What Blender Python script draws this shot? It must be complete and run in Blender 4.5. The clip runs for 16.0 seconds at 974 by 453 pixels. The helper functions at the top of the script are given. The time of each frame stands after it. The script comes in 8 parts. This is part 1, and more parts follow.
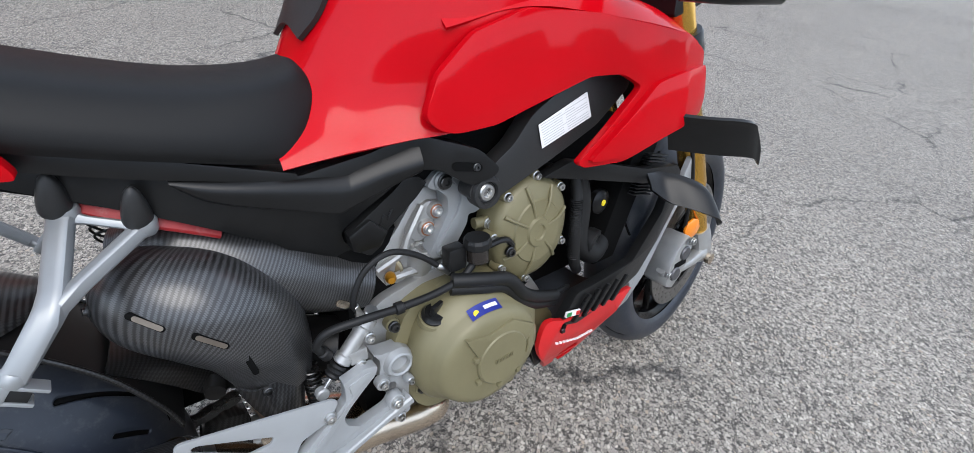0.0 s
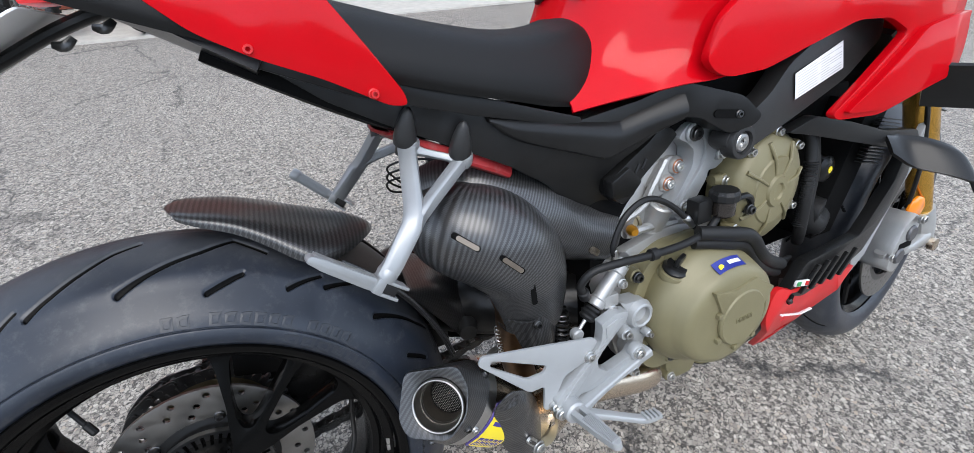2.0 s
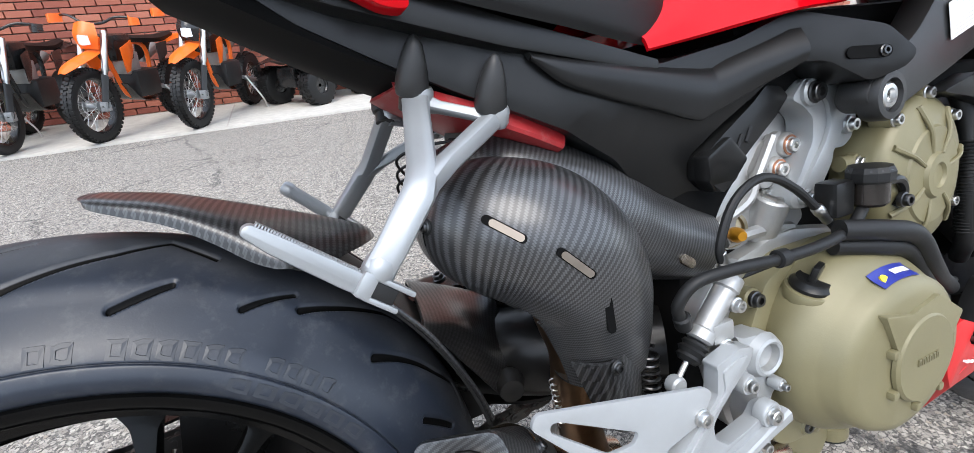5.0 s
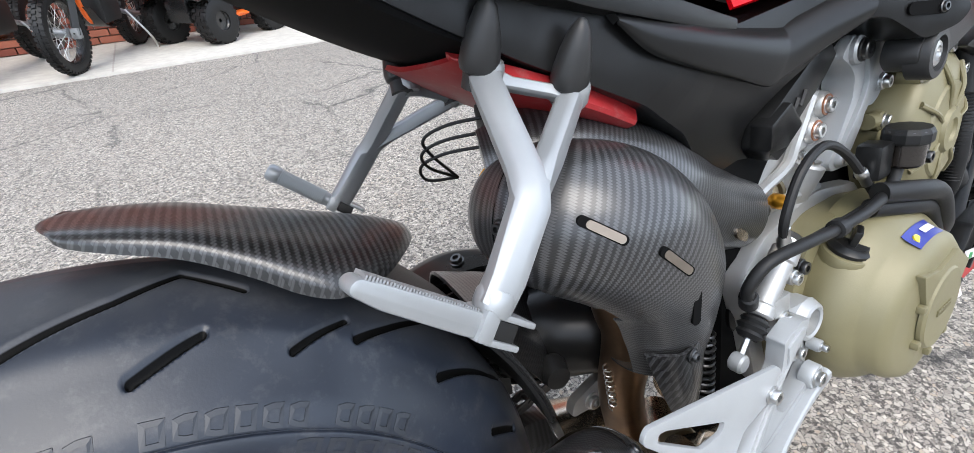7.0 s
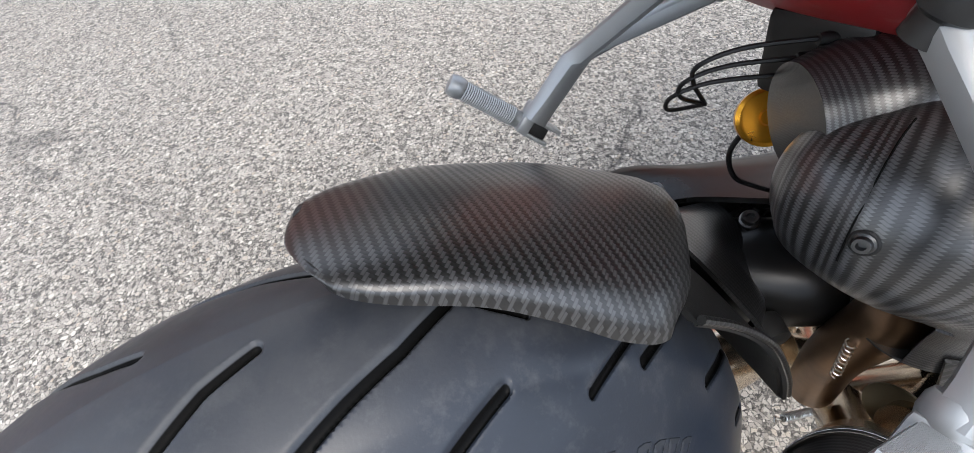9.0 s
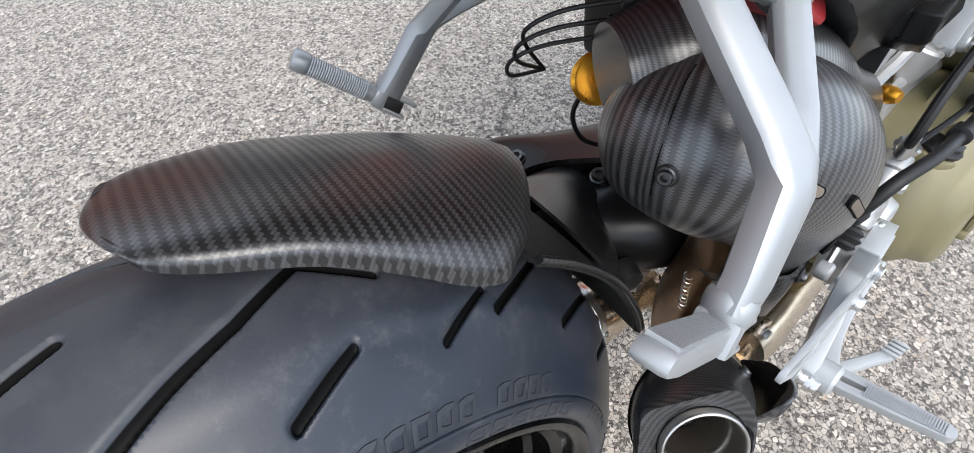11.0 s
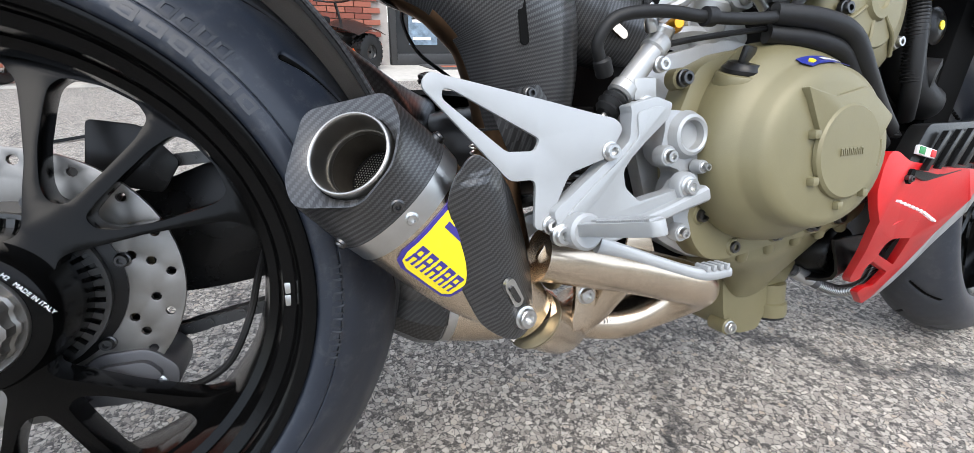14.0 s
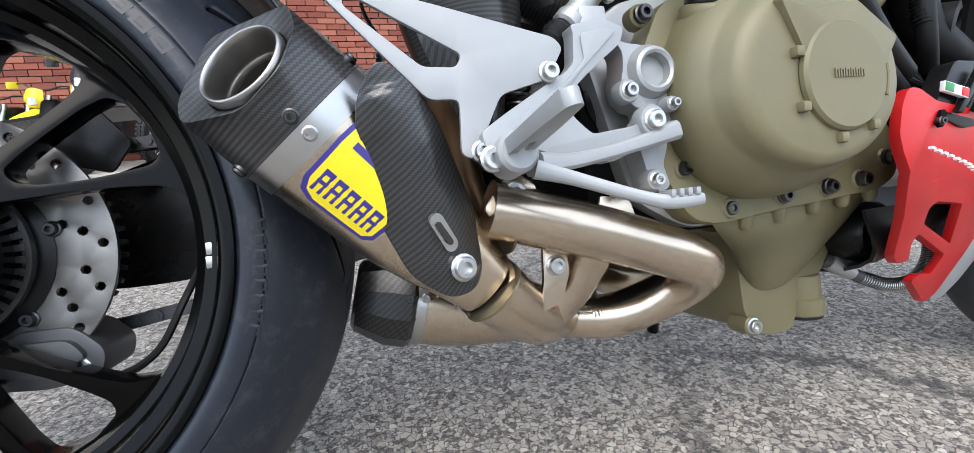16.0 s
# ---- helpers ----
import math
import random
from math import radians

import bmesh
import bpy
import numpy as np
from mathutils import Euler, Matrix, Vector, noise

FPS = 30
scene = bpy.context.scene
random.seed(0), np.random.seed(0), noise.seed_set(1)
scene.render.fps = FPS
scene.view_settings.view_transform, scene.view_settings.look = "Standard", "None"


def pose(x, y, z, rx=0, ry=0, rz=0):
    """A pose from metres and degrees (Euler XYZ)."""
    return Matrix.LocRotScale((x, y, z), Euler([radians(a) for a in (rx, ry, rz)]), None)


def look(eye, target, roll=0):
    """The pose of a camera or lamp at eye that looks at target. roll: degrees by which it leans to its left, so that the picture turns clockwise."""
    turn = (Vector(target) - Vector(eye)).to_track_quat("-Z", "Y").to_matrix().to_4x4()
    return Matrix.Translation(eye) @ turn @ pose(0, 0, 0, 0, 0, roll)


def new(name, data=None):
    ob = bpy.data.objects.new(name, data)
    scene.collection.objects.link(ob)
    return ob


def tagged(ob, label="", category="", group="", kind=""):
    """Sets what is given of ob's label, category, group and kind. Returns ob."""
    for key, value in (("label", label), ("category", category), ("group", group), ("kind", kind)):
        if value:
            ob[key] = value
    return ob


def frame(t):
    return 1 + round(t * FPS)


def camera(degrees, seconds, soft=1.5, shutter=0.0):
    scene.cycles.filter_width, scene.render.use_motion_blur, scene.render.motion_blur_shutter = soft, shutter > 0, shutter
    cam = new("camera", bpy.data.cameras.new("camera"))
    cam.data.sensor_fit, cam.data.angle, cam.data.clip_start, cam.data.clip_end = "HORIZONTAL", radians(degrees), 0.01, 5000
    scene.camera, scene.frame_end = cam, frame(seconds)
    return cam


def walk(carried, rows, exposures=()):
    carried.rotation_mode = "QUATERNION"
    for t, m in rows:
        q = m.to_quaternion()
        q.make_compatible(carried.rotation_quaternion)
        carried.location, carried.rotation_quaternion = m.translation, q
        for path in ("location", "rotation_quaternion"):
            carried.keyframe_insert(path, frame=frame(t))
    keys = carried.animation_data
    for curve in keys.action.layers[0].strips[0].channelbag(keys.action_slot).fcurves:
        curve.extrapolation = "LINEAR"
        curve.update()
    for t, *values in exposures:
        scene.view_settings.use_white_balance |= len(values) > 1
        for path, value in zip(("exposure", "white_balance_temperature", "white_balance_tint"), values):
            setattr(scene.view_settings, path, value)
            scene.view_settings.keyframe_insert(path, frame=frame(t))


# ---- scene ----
cam = camera(92.6, 16.0, soft=0.8)
PATH = [
    (0, (0.409, -0.429, 1.009), (1.463, 0.773, -0.192), 7.9),
    (0.5, (0.328, -0.564, 0.985), (1.208, 0.77, -0.218), 5.6),
    (1, (0.257, -0.61, 0.985), (1.017, 0.798, -0.214), 2.7),
    (1.5, (0.191, -0.5, 0.967), (0.93, 0.94, -0.208), 1.0),
    (2, (0.188, -0.387, 0.938), (0.927, 1.068, -0.217), 0.1),
    (2.5, (0.257, -0.334, 0.879), (0.964, 1.146, -0.266), -0.6),
    (3, (0.292, -0.312, 0.825), (0.932, 1.212, -0.301), -1.2),
    (3.5, (0.304, -0.321, 0.783), (0.956, 1.324, -0.148), -1.6),
    (4, (0.298, -0.339, 0.753), (0.945, 1.343, -0.113), -2.2),
    (4.5, (0.266, -0.329, 0.761), (0.923, 1.371, -0.062), -4.3),
    (4.7, (0.248, -0.312, 0.764), (0.911, 1.388, -0.055), -4.4),
    (6.8, (0.169, -0.201, 0.789), (1.131, 1.193, -0.276), -2.8),
    (7, (0.162, -0.178, 0.789), (1.05, 1.255, -0.287), -3.4),
    (7.5, (0.119, -0.123, 0.806), (0.756, 1.377, -0.353), -3.8),
    (8, (0.099, -0.074, 0.822), (0.546, 1.347, -0.512), -5.1),
    (8.2, (0.098, -0.055, 0.821), (0.495, 1.321, -0.575), -6.0),
    (10.4, (0.111, 0.045, 0.809), (0.755, 0.833, -0.913), -6.1),
    (11, (0.118, -0.026, 0.807), (0.889, 0.87, -0.805), 1.6),
    (11.5, (0.143, -0.118, 0.786), (0.952, 1.058, -0.615), 1.0),
    (12, (0.155, -0.206, 0.727), (0.991, 1.174, -0.456), 1.2),
    (12.2, (0.156, -0.232, 0.693), (1.012, 1.222, -0.381), 1.9),
    (12.5, (0.167, -0.26, 0.652), (1.021, 1.23, -0.373), 3.2),
    (13, (0.21, -0.306, 0.593), (1.047, 1.256, -0.336), 2.4),
    (13.5, (0.22, -0.36, 0.554), (0.951, 1.302, -0.284), -0.3),
    (14, (0.25, -0.401, 0.538), (0.964, 1.289, -0.258), 1.5),
    (14.5, (0.299, -0.422, 0.488), (0.96, 1.292, -0.304), 1.3),
    (15, (0.33, -0.42, 0.439), (0.934, 1.313, -0.356), -0.6),
    (15.5, (0.332, -0.417, 0.418), (0.909, 1.374, -0.261), -2.0),
    (16, (0.336, -0.421, 0.42), (0.904, 1.432, -0.072), -2.7),
]
walk(cam, [(t, look(eye, target, roll)) for t, eye, target, roll in PATH],
     [(0, 0.56, 6300, 10), (1.5, 0.63, 6300, 10), (3, 0.95, 6300, 10), (4.5, 1.08, 6400, 10), (8, 1.13, 6550, 10), (10.5, 1.14, 6700, 10), (11, 1.12, 6600, 10), (12.5, 1.25, 6500, 10), (14, 1.06, 6550, 10), (16, 0.88, 6450, 10)])

# ---- world, sun and exposure ----
world = bpy.data.worlds.new("overcast_sky")
scene.world = world
world.use_nodes = True
wn, wl = world.node_tree.nodes, world.node_tree.links
sky = wn.new("ShaderNodeTexSky")
sky.sky_type, sky.sun_disc = "NISHITA", False
sky.sun_elevation, sky.sun_rotation = radians(55), radians(200)
sky.air_density, sky.dust_density, sky.ozone_density = 1.0, 1.2, 1.2
wback = wn["Background"]
veil = wn.new("ShaderNodeMixRGB")
clouds = wn.new("ShaderNodeTexNoise")
clouds.inputs["Scale"].default_value, clouds.inputs["Detail"].default_value, clouds.inputs["Roughness"].default_value = 2.6, 6.0, 0.6
cover = wn.new("ShaderNodeMapRange")
cover.inputs[1].default_value, cover.inputs[2].default_value = 0.28, 0.76
cover.inputs[3].default_value, cover.inputs[4].default_value = 0.16, 0.86
heaven = wn.new("ShaderNodeTexCoord")
wl.new(heaven.outputs["Generated"], clouds.inputs["Vector"])
wl.new(clouds.outputs["Fac"], cover.inputs[0])
wl.new(cover.outputs[0], veil.inputs[0])
veil.inputs[2].default_value = (7.5, 8.1, 8.9, 1)
wl.new(sky.outputs[0], veil.inputs[1])
wl.new(veil.outputs[0], wback.inputs[0])
wback.inputs[1].default_value = 0.19
sun_data = bpy.data.lights.new("sun", "SUN")
sun_data.energy, sun_data.angle, sun_data.color = 1.3, radians(40), (1.0, 0.95, 0.88)
sun = new("sun", sun_data)
sun.matrix_world = look((-1.2, -3.2, 5.0), (0, 0, 0))

# ---- materials ----
def rgba(c):
    return (c, c, c, 1) if isinstance(c, (int, float)) else (*c, 1)


class Mat:
    """A node material with a few short-hands."""

    def __init__(self, name, color, rough=0.5, metal=0.0, coat=0.0, coat_rough=0.05, spec=0.5):
        self.m = bpy.data.materials.new(name)
        self.m.use_nodes = True
        self.n, self.l = self.m.node_tree.nodes, self.m.node_tree.links
        self.b = self.n["Principled BSDF"]
        self.set("Base Color", rgba(color))
        self.set("Roughness", rough)
        self.set("Metallic", metal)
        self.set("Coat Weight", coat)
        self.set("Coat Roughness", coat_rough)
        self.set("Specular IOR Level", spec)

    def set(self, key, value):
        self.b.inputs[key].default_value = value

    def node(self, kind, **inputs):
        nd = self.n.new(kind)
        for k, v in inputs.items():
            nd.inputs[k.replace("_", " ")].default_value = v
        return nd

    def coords(self):
        tc = self.n.new("ShaderNodeTexCoord")
        return tc.outputs["Object"]

    def noise(self, scale, detail=4.0, rough=0.6, coords=None):
        nd = self.node("ShaderNodeTexNoise", Scale=scale, Detail=detail, Roughness=rough)
        self.l.new(coords or self.coords(), nd.inputs["Vector"])
        return nd.outputs["Fac"]

    def ramp(self, fac, stops):
        nd = self.n.new("ShaderNodeValToRGB")
        els = nd.color_ramp.elements
        while len(els) < len(stops):
            els.new(0.5)
        for el, (p, c) in zip(els, stops):
            el.position, el.color = p, rgba(c)
        self.l.new(fac, nd.inputs[0])
        return nd.outputs[0]

    def math(self, op, a, b=None, c=None):
        nd = self.n.new("ShaderNodeMath")
        nd.operation = op
        for i, v in enumerate((a, b, c)):
            if v is None:
                continue
            if isinstance(v, (int, float)):
                nd.inputs[i].default_value = v
            else:
                self.l.new(v, nd.inputs[i])
        return nd.outputs[0]

    def mix(self, fac, a, b, mode="MIX"):
        nd = self.n.new("ShaderNodeMixRGB")
        nd.blend_type = mode
        for i, v in enumerate((fac, a, b)):
            if isinstance(v, (int, float)):
                nd.inputs[i].default_value = v if i == 0 else rgba(v)
            elif isinstance(v, tuple):
                nd.inputs[i].default_value = rgba(v)
            else:
                self.l.new(v, nd.inputs[i])
        return nd.outputs[0]

    def to(self, key, out):
        self.l.new(out, self.b.inputs[key])

    def bump(self, height, strength=0.3, distance=0.001, key="Normal"):
        nd = self.node("ShaderNodeBump", Strength=strength, Distance=distance)
        if key == "Normal" and self.b.inputs["Normal"].links:
            self.l.new(self.b.inputs["Normal"].links[0].from_socket, nd.inputs["Normal"])
        self.l.new(height, nd.inputs["Height"])
        self.l.new(nd.outputs[0], self.b.inputs[key])


def worn(name, color, rough, metal=0.0, grain=900, bump=0.08, spread=0.12, dust=0.0, **kw):
    """A surface with two scales of variation in colour, gloss and relief."""
    m = Mat(name, color, rough, metal, **kw)
    fine, broad = m.noise(grain), m.noise(14, 6)
    c = color if not isinstance(color, (int, float)) else (color,) * 3
    lo, hi = tuple(v * (1 - spread) for v in c), tuple(min(1, v * (1 + spread)) for v in c)
    tone = m.ramp(broad, [(0.3, lo), (0.7, hi)])
    if dust:
        speck = m.ramp(m.noise(60, 8, 0.75), [(0.52, 0.0), (0.72, dust)])
        tone = m.mix(speck, tone, (0.30, 0.29, 0.27))
    m.to("Base Color", tone)
    m.to("Roughness", m.math("MULTIPLY_ADD", broad, 0.22 * rough, rough * 0.89))
    m.bump(fine, bump, 0.0006)
    return m


def carbon(name, rough=0.32, tow=0.0019, low=0.006, high=0.034, along=(1, 0, 0), across=(0, 1, 0), laid=False):
    """Two-by-two twill of flat carbon tows under a satin lacquer; its ridges run across the given direction."""
    m = Mat(name, 0.02, rough, spec=0.5, coat=0.45, coat_rough=0.22)
    where = m.n.new("ShaderNodeUVMap").outputs[0] if laid else m.coords()

    def along_axis(axis):
        nd = m.n.new("ShaderNodeVectorMath")
        nd.operation = "DOT_PRODUCT"
        m.l.new(where, nd.inputs[0])
        nd.inputs[1].default_value = Vector(axis).normalized() * (0.7071 / tow)
        return nd.outputs["Value"]

    a, b = along_axis(along), along_axis(across)
    u, v = m.math("ADD", a, b), m.math("SUBTRACT", a, b)
    turn = m.math("FLOORED_MODULO", m.math("ADD", m.math("FLOOR", u), m.math("FLOOR", v)), 4.0)
    over = m.math("LESS_THAN", turn, 1.5)
    crown = [m.math("SUBTRACT", 1.0, m.math("POWER", m.math("ABSOLUTE", m.math("MULTIPLY_ADD", m.math("FRACT", q), 2.0, -1.0)), 2.0)) for q in (u, v)]
    height = m.mix(over, crown[0], crown[1])
    # Tow reflection and rounding put into the colour: light and dark tows, dimmed edges.
    tone = m.mix(over, (low, low, low), (high, high, high * 1.03))
    tone = m.mix(1.0, tone, m.ramp(height, [(0.0, 0.45), (0.7, 1.1)]), "MULTIPLY")
    haze = m.ramp(m.noise(9, 5), [(0.35, 0.75), (0.7, 1.2)])
    m.to("Base Color", m.mix(1.0, tone, haze, "MULTIPLY"))
    m.to("Roughness", m.math("MULTIPLY_ADD", over, -0.08, rough + 0.06))
    m.bump(height, 0.12, 0.0004)
    m.bump(m.noise(300, 3), 0.03, 0.0004, "Coat Normal")
    return m


M_RED = Mat("red_paint", (0.46, 0.002, 0.005), 0.6, coat=0.42, coat_rough=0.10, spec=0.0)
_f = M_RED.ramp(M_RED.noise(7, 5), [(0.3, (0.43, 0.0015, 0.005)), (0.7, (0.48, 0.002, 0.007))])
M_RED.to("Base Color", _f)
M_RED.bump(M_RED.noise(140, 2), 0.02, 0.0005, "Coat Normal")
# Base red darkened for the shade under the seat, plus dust specks.
M_REDSHADEDUST = worn("shaded_dusty_red_plastic", (0.26, 0.010, 0.012), 0.5, grain=300, bump=0.1, dust=0.25)
M_REDMATT = worn("scuffed_red_plastic", (0.50, 0.008, 0.010), 0.42, grain=300, bump=0.12)
M_BLACK = worn("black_plastic", 0.009, 0.31, grain=1400, bump=0.12, spread=0.2, spec=0.28)
M_BLACKSAT = worn("satin_black_paint", 0.006, 0.28, grain=500, bump=0.03, spread=0.2, spec=0.25)
M_GREY = worn("dark_grey_moulding", 0.020, 0.42, grain=1600, bump=0.15, spec=0.35)
M_RIM = worn("black_wheel_paint", 0.002, 0.16, grain=700, bump=0.02, spread=0.25, spec=0.13)
M_SEAT = worn("black_seat_cover", 0.006, 0.50, grain=1800, bump=0.30, spread=0.15, spec=0.22)
M_RUB = worn("black_rubber", 0.009, 0.5, grain=700, bump=0.15, spec=0.3)
# Rubber tinted blue in place of the sky's reflection.
M_TYRE = worn("tyre_rubber", (0.0145, 0.0185, 0.0270), 0.40, grain=600, bump=0.10, spread=0.2, dust=0.10)
M_ALU = worn("silver_painted_alloy", (0.295, 0.307, 0.312), 0.40, 0.45, grain=900, bump=0.08, spread=0.06)
# Lighter copy of the alloy above, making up for weaker light on low parts.
M_ALU2 = worn("brightened_cast_alloy", (0.335, 0.346, 0.349), 0.42, 0.3, grain=700, bump=0.10, spread=0.07)
M_PIPEWIN = worn("dull_pipe_steel", (0.24, 0.205, 0.17), 0.5, 1.0, grain=300, bump=0.05, spread=0.3)
M_PLATE = worn("pale_silver_plate", (0.325, 0.336, 0.340), 0.42, 0.2, grain=900, bump=0.05, spread=0.05)
M_CALIPER = worn("dark_cast_alloy", (0.10, 0.10, 0.105), 0.42, 0.6, grain=420, bump=0.2, spread=0.12)
M_CAST = worn("rough_cast_alloy", (0.40, 0.40, 0.39), 0.46, 0.7, grain=420, bump=0.25, spread=0.12)
M_ENG = worn("olive_bronze_engine_paint", (0.165, 0.146, 0.078), 0.46, 0.1, grain=650, bump=0.16, spread=0.08)
M_STEEL = worn("brushed_titanium", (0.62, 0.525, 0.415), 0.25, 1.0, grain=300, bump=0.05, spread=0.10)
M_STEEL2 = worn("brushed_outlet_steel", (0.40, 0.385, 0.36), 0.32, 1.0, grain=500, bump=0.05, spread=0.1)
M_BOLT = worn("bolt_steel", (0.55, 0.55, 0.54), 0.30, 1.0, grain=900, bump=0.05)
M_DARKBOLT = worn("dark_bolt_steel", 0.09, 0.35, 1.0, grain=900)
M_DISC = worn("brake_disc_steel", (0.23, 0.222, 0.21), 0.40, 1.0, grain=800, bump=0.06, spread=0.15)
M_GOLD = worn("gold_fork_anodising", (0.62, 0.36, 0.07), 0.25, 0.9, grain=900, bump=0.03)
M_COPPER = worn("copper_washer", (0.42, 0.20, 0.12), 0.35, 0.9, grain=900, bump=0.03)
M_BRASS = worn("orange_anodised_knob", (0.72, 0.33, 0.03), 0.28, 0.85, grain=900, bump=0.03)
M_ORANGE = Mat("amber_reflector", (0.75, 0.22, 0.01), 0.15, coat=0.6)
M_CARBON = carbon("satin_carbon", 0.34, 0.0019, 0.007, 0.034, (1, 0, -0.3), (0, 1, 0.4))
M_CARBON2 = carbon("dark_carbon", 0.30, 0.0018, 0.004, 0.022, (0.6, 0.1, -0.8), (0.2, 1, 0))
M_CARBON3 = carbon("draped_carbon", 0.33, 0.0013, 0.012, 0.052, laid=True)
M_CARBON4 = carbon("fine_carbon", 0.32, 0.0013, 0.008, 0.036, (0.63, 0.17, -0.69), (0.6, -0.5, 0.6))
M_BLUE = Mat("sticker_blue", (0.02, 0.03, 0.22), 0.3)
M_YELLOW = worn("badge_yellow", (0.82, 0.66, 0.02), 0.3, grain=300, bump=0.01, spread=0.03)
M_NAVY = Mat("badge_navy", (0.04, 0.03, 0.22), 0.35)
M_WHITE = worn("white_print", 0.75, 0.4, grain=500, bump=0.02, spread=0.04)
M_CHAIN = worn("oiled_chain_steel", 0.10, 0.38, 0.9, grain=900, spread=0.3)
M_GOLDCHAIN = worn("chain_rollers", (0.28, 0.24, 0.16), 0.4, 0.9)
# Even near-black given to gaps, slots and cavities in place of their shade.
M_VOID = Mat("shade_black", 0.003, 0.8, spec=0.1)
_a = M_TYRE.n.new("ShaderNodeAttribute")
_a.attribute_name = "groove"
_sep3 = M_TYRE.n.new("ShaderNodeSeparateXYZ")
M_TYRE.l.new(M_TYRE.coords(), _sep3.inputs[0])
_worn = M_TYRE.ramp(M_TYRE.math("ABSOLUTE", _sep3.outputs[1]), [(0.036, 1.0), (0.062, 0.0)])
_scuff = M_TYRE.math("MULTIPLY", _worn, M_TYRE.ramp(M_TYRE.noise(38, 8, 0.7), [(0.30, 0.25), (0.70, 0.85)]))
M_TYRE.to("Base Color", M_TYRE.mix(_scuff, M_TYRE.b.inputs["Base Color"].links[0].from_socket, (0.046, 0.048, 0.052)))
M_TYRE.to("Roughness", M_TYRE.math("MULTIPLY_ADD", _scuff, 0.34, 0.32))
# Groove floors painted near black and dulled, deepening the shade in the cuts.
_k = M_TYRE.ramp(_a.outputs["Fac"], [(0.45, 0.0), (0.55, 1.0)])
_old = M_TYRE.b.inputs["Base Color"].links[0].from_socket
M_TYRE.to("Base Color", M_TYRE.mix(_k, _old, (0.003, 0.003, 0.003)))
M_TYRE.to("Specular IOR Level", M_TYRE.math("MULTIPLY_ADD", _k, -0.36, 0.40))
M_MARK = worn("tyre_wall_mark", (0.0165, 0.0195, 0.0255), 0.40, grain=700, bump=0.05)

# ---- building helpers ----
def part(name, bm, material, parent=None, label="", smooth=35, at=None, tri=False):
    """Links a bmesh as one mesh object under a thing or a part."""
    if tri:
        bmesh.ops.triangulate(bm, faces=bm.faces)
    bmesh.ops.recalc_face_normals(bm, faces=bm.faces)
    me = bpy.data.meshes.new(name)
    bm.to_mesh(me)
    bm.free()
    if smooth:
        for f in me.polygons:
            f.use_smooth = True
        me.set_sharp_from_angle(angle=radians(smooth))
    for m in material if isinstance(material, (list, tuple)) else [material]:
        me.materials.append(m.m)
    ob = new(name, me)
    if parent:
        ob.parent = parent
    if at is not None:
        ob.matrix_basis = at
    if label:
        ob["label"] = label
    return ob


def catmull(pts, n):
    """A smooth curve through points, n steps to a span."""
    p = [Vector(q) for q in pts]
    if len(p) < 3:
        return [p[0].lerp(p[-1], i / n) for i in range(n + 1)]
    p = [p[0] * 2 - p[1]] + p + [p[-1] * 2 - p[-2]]
    out = []
    for i in range(1, len(p) - 2):
        a, b, c, d = p[i - 1:i + 3]
        for k in range(n):
            t = k / n
            out.append(0.5 * ((2 * b) + (c - a) * t + (2 * a - 5 * b + 4 * c - d) * t * t + (3 * b - a - 3 * c + d) * t ** 3))
    return out + [p[-2]]


def rings(bm, loops, close=True, caps=True):
    """Skins a row of vertex loops."""
    vs = [[bm.verts.new(q) for q in loop] for loop in loops]
    n = len(vs[0])
    for a, b in zip(vs, vs[1:]):
        for i in range(n if close else n - 1):
            j = (i + 1) % n
            bm.faces.new((a[i], a[j], b[j], b[i]))
    if caps and close:
        bm.faces.new(vs[0][::-1])
        bm.faces.new(vs[-1])
    return vs


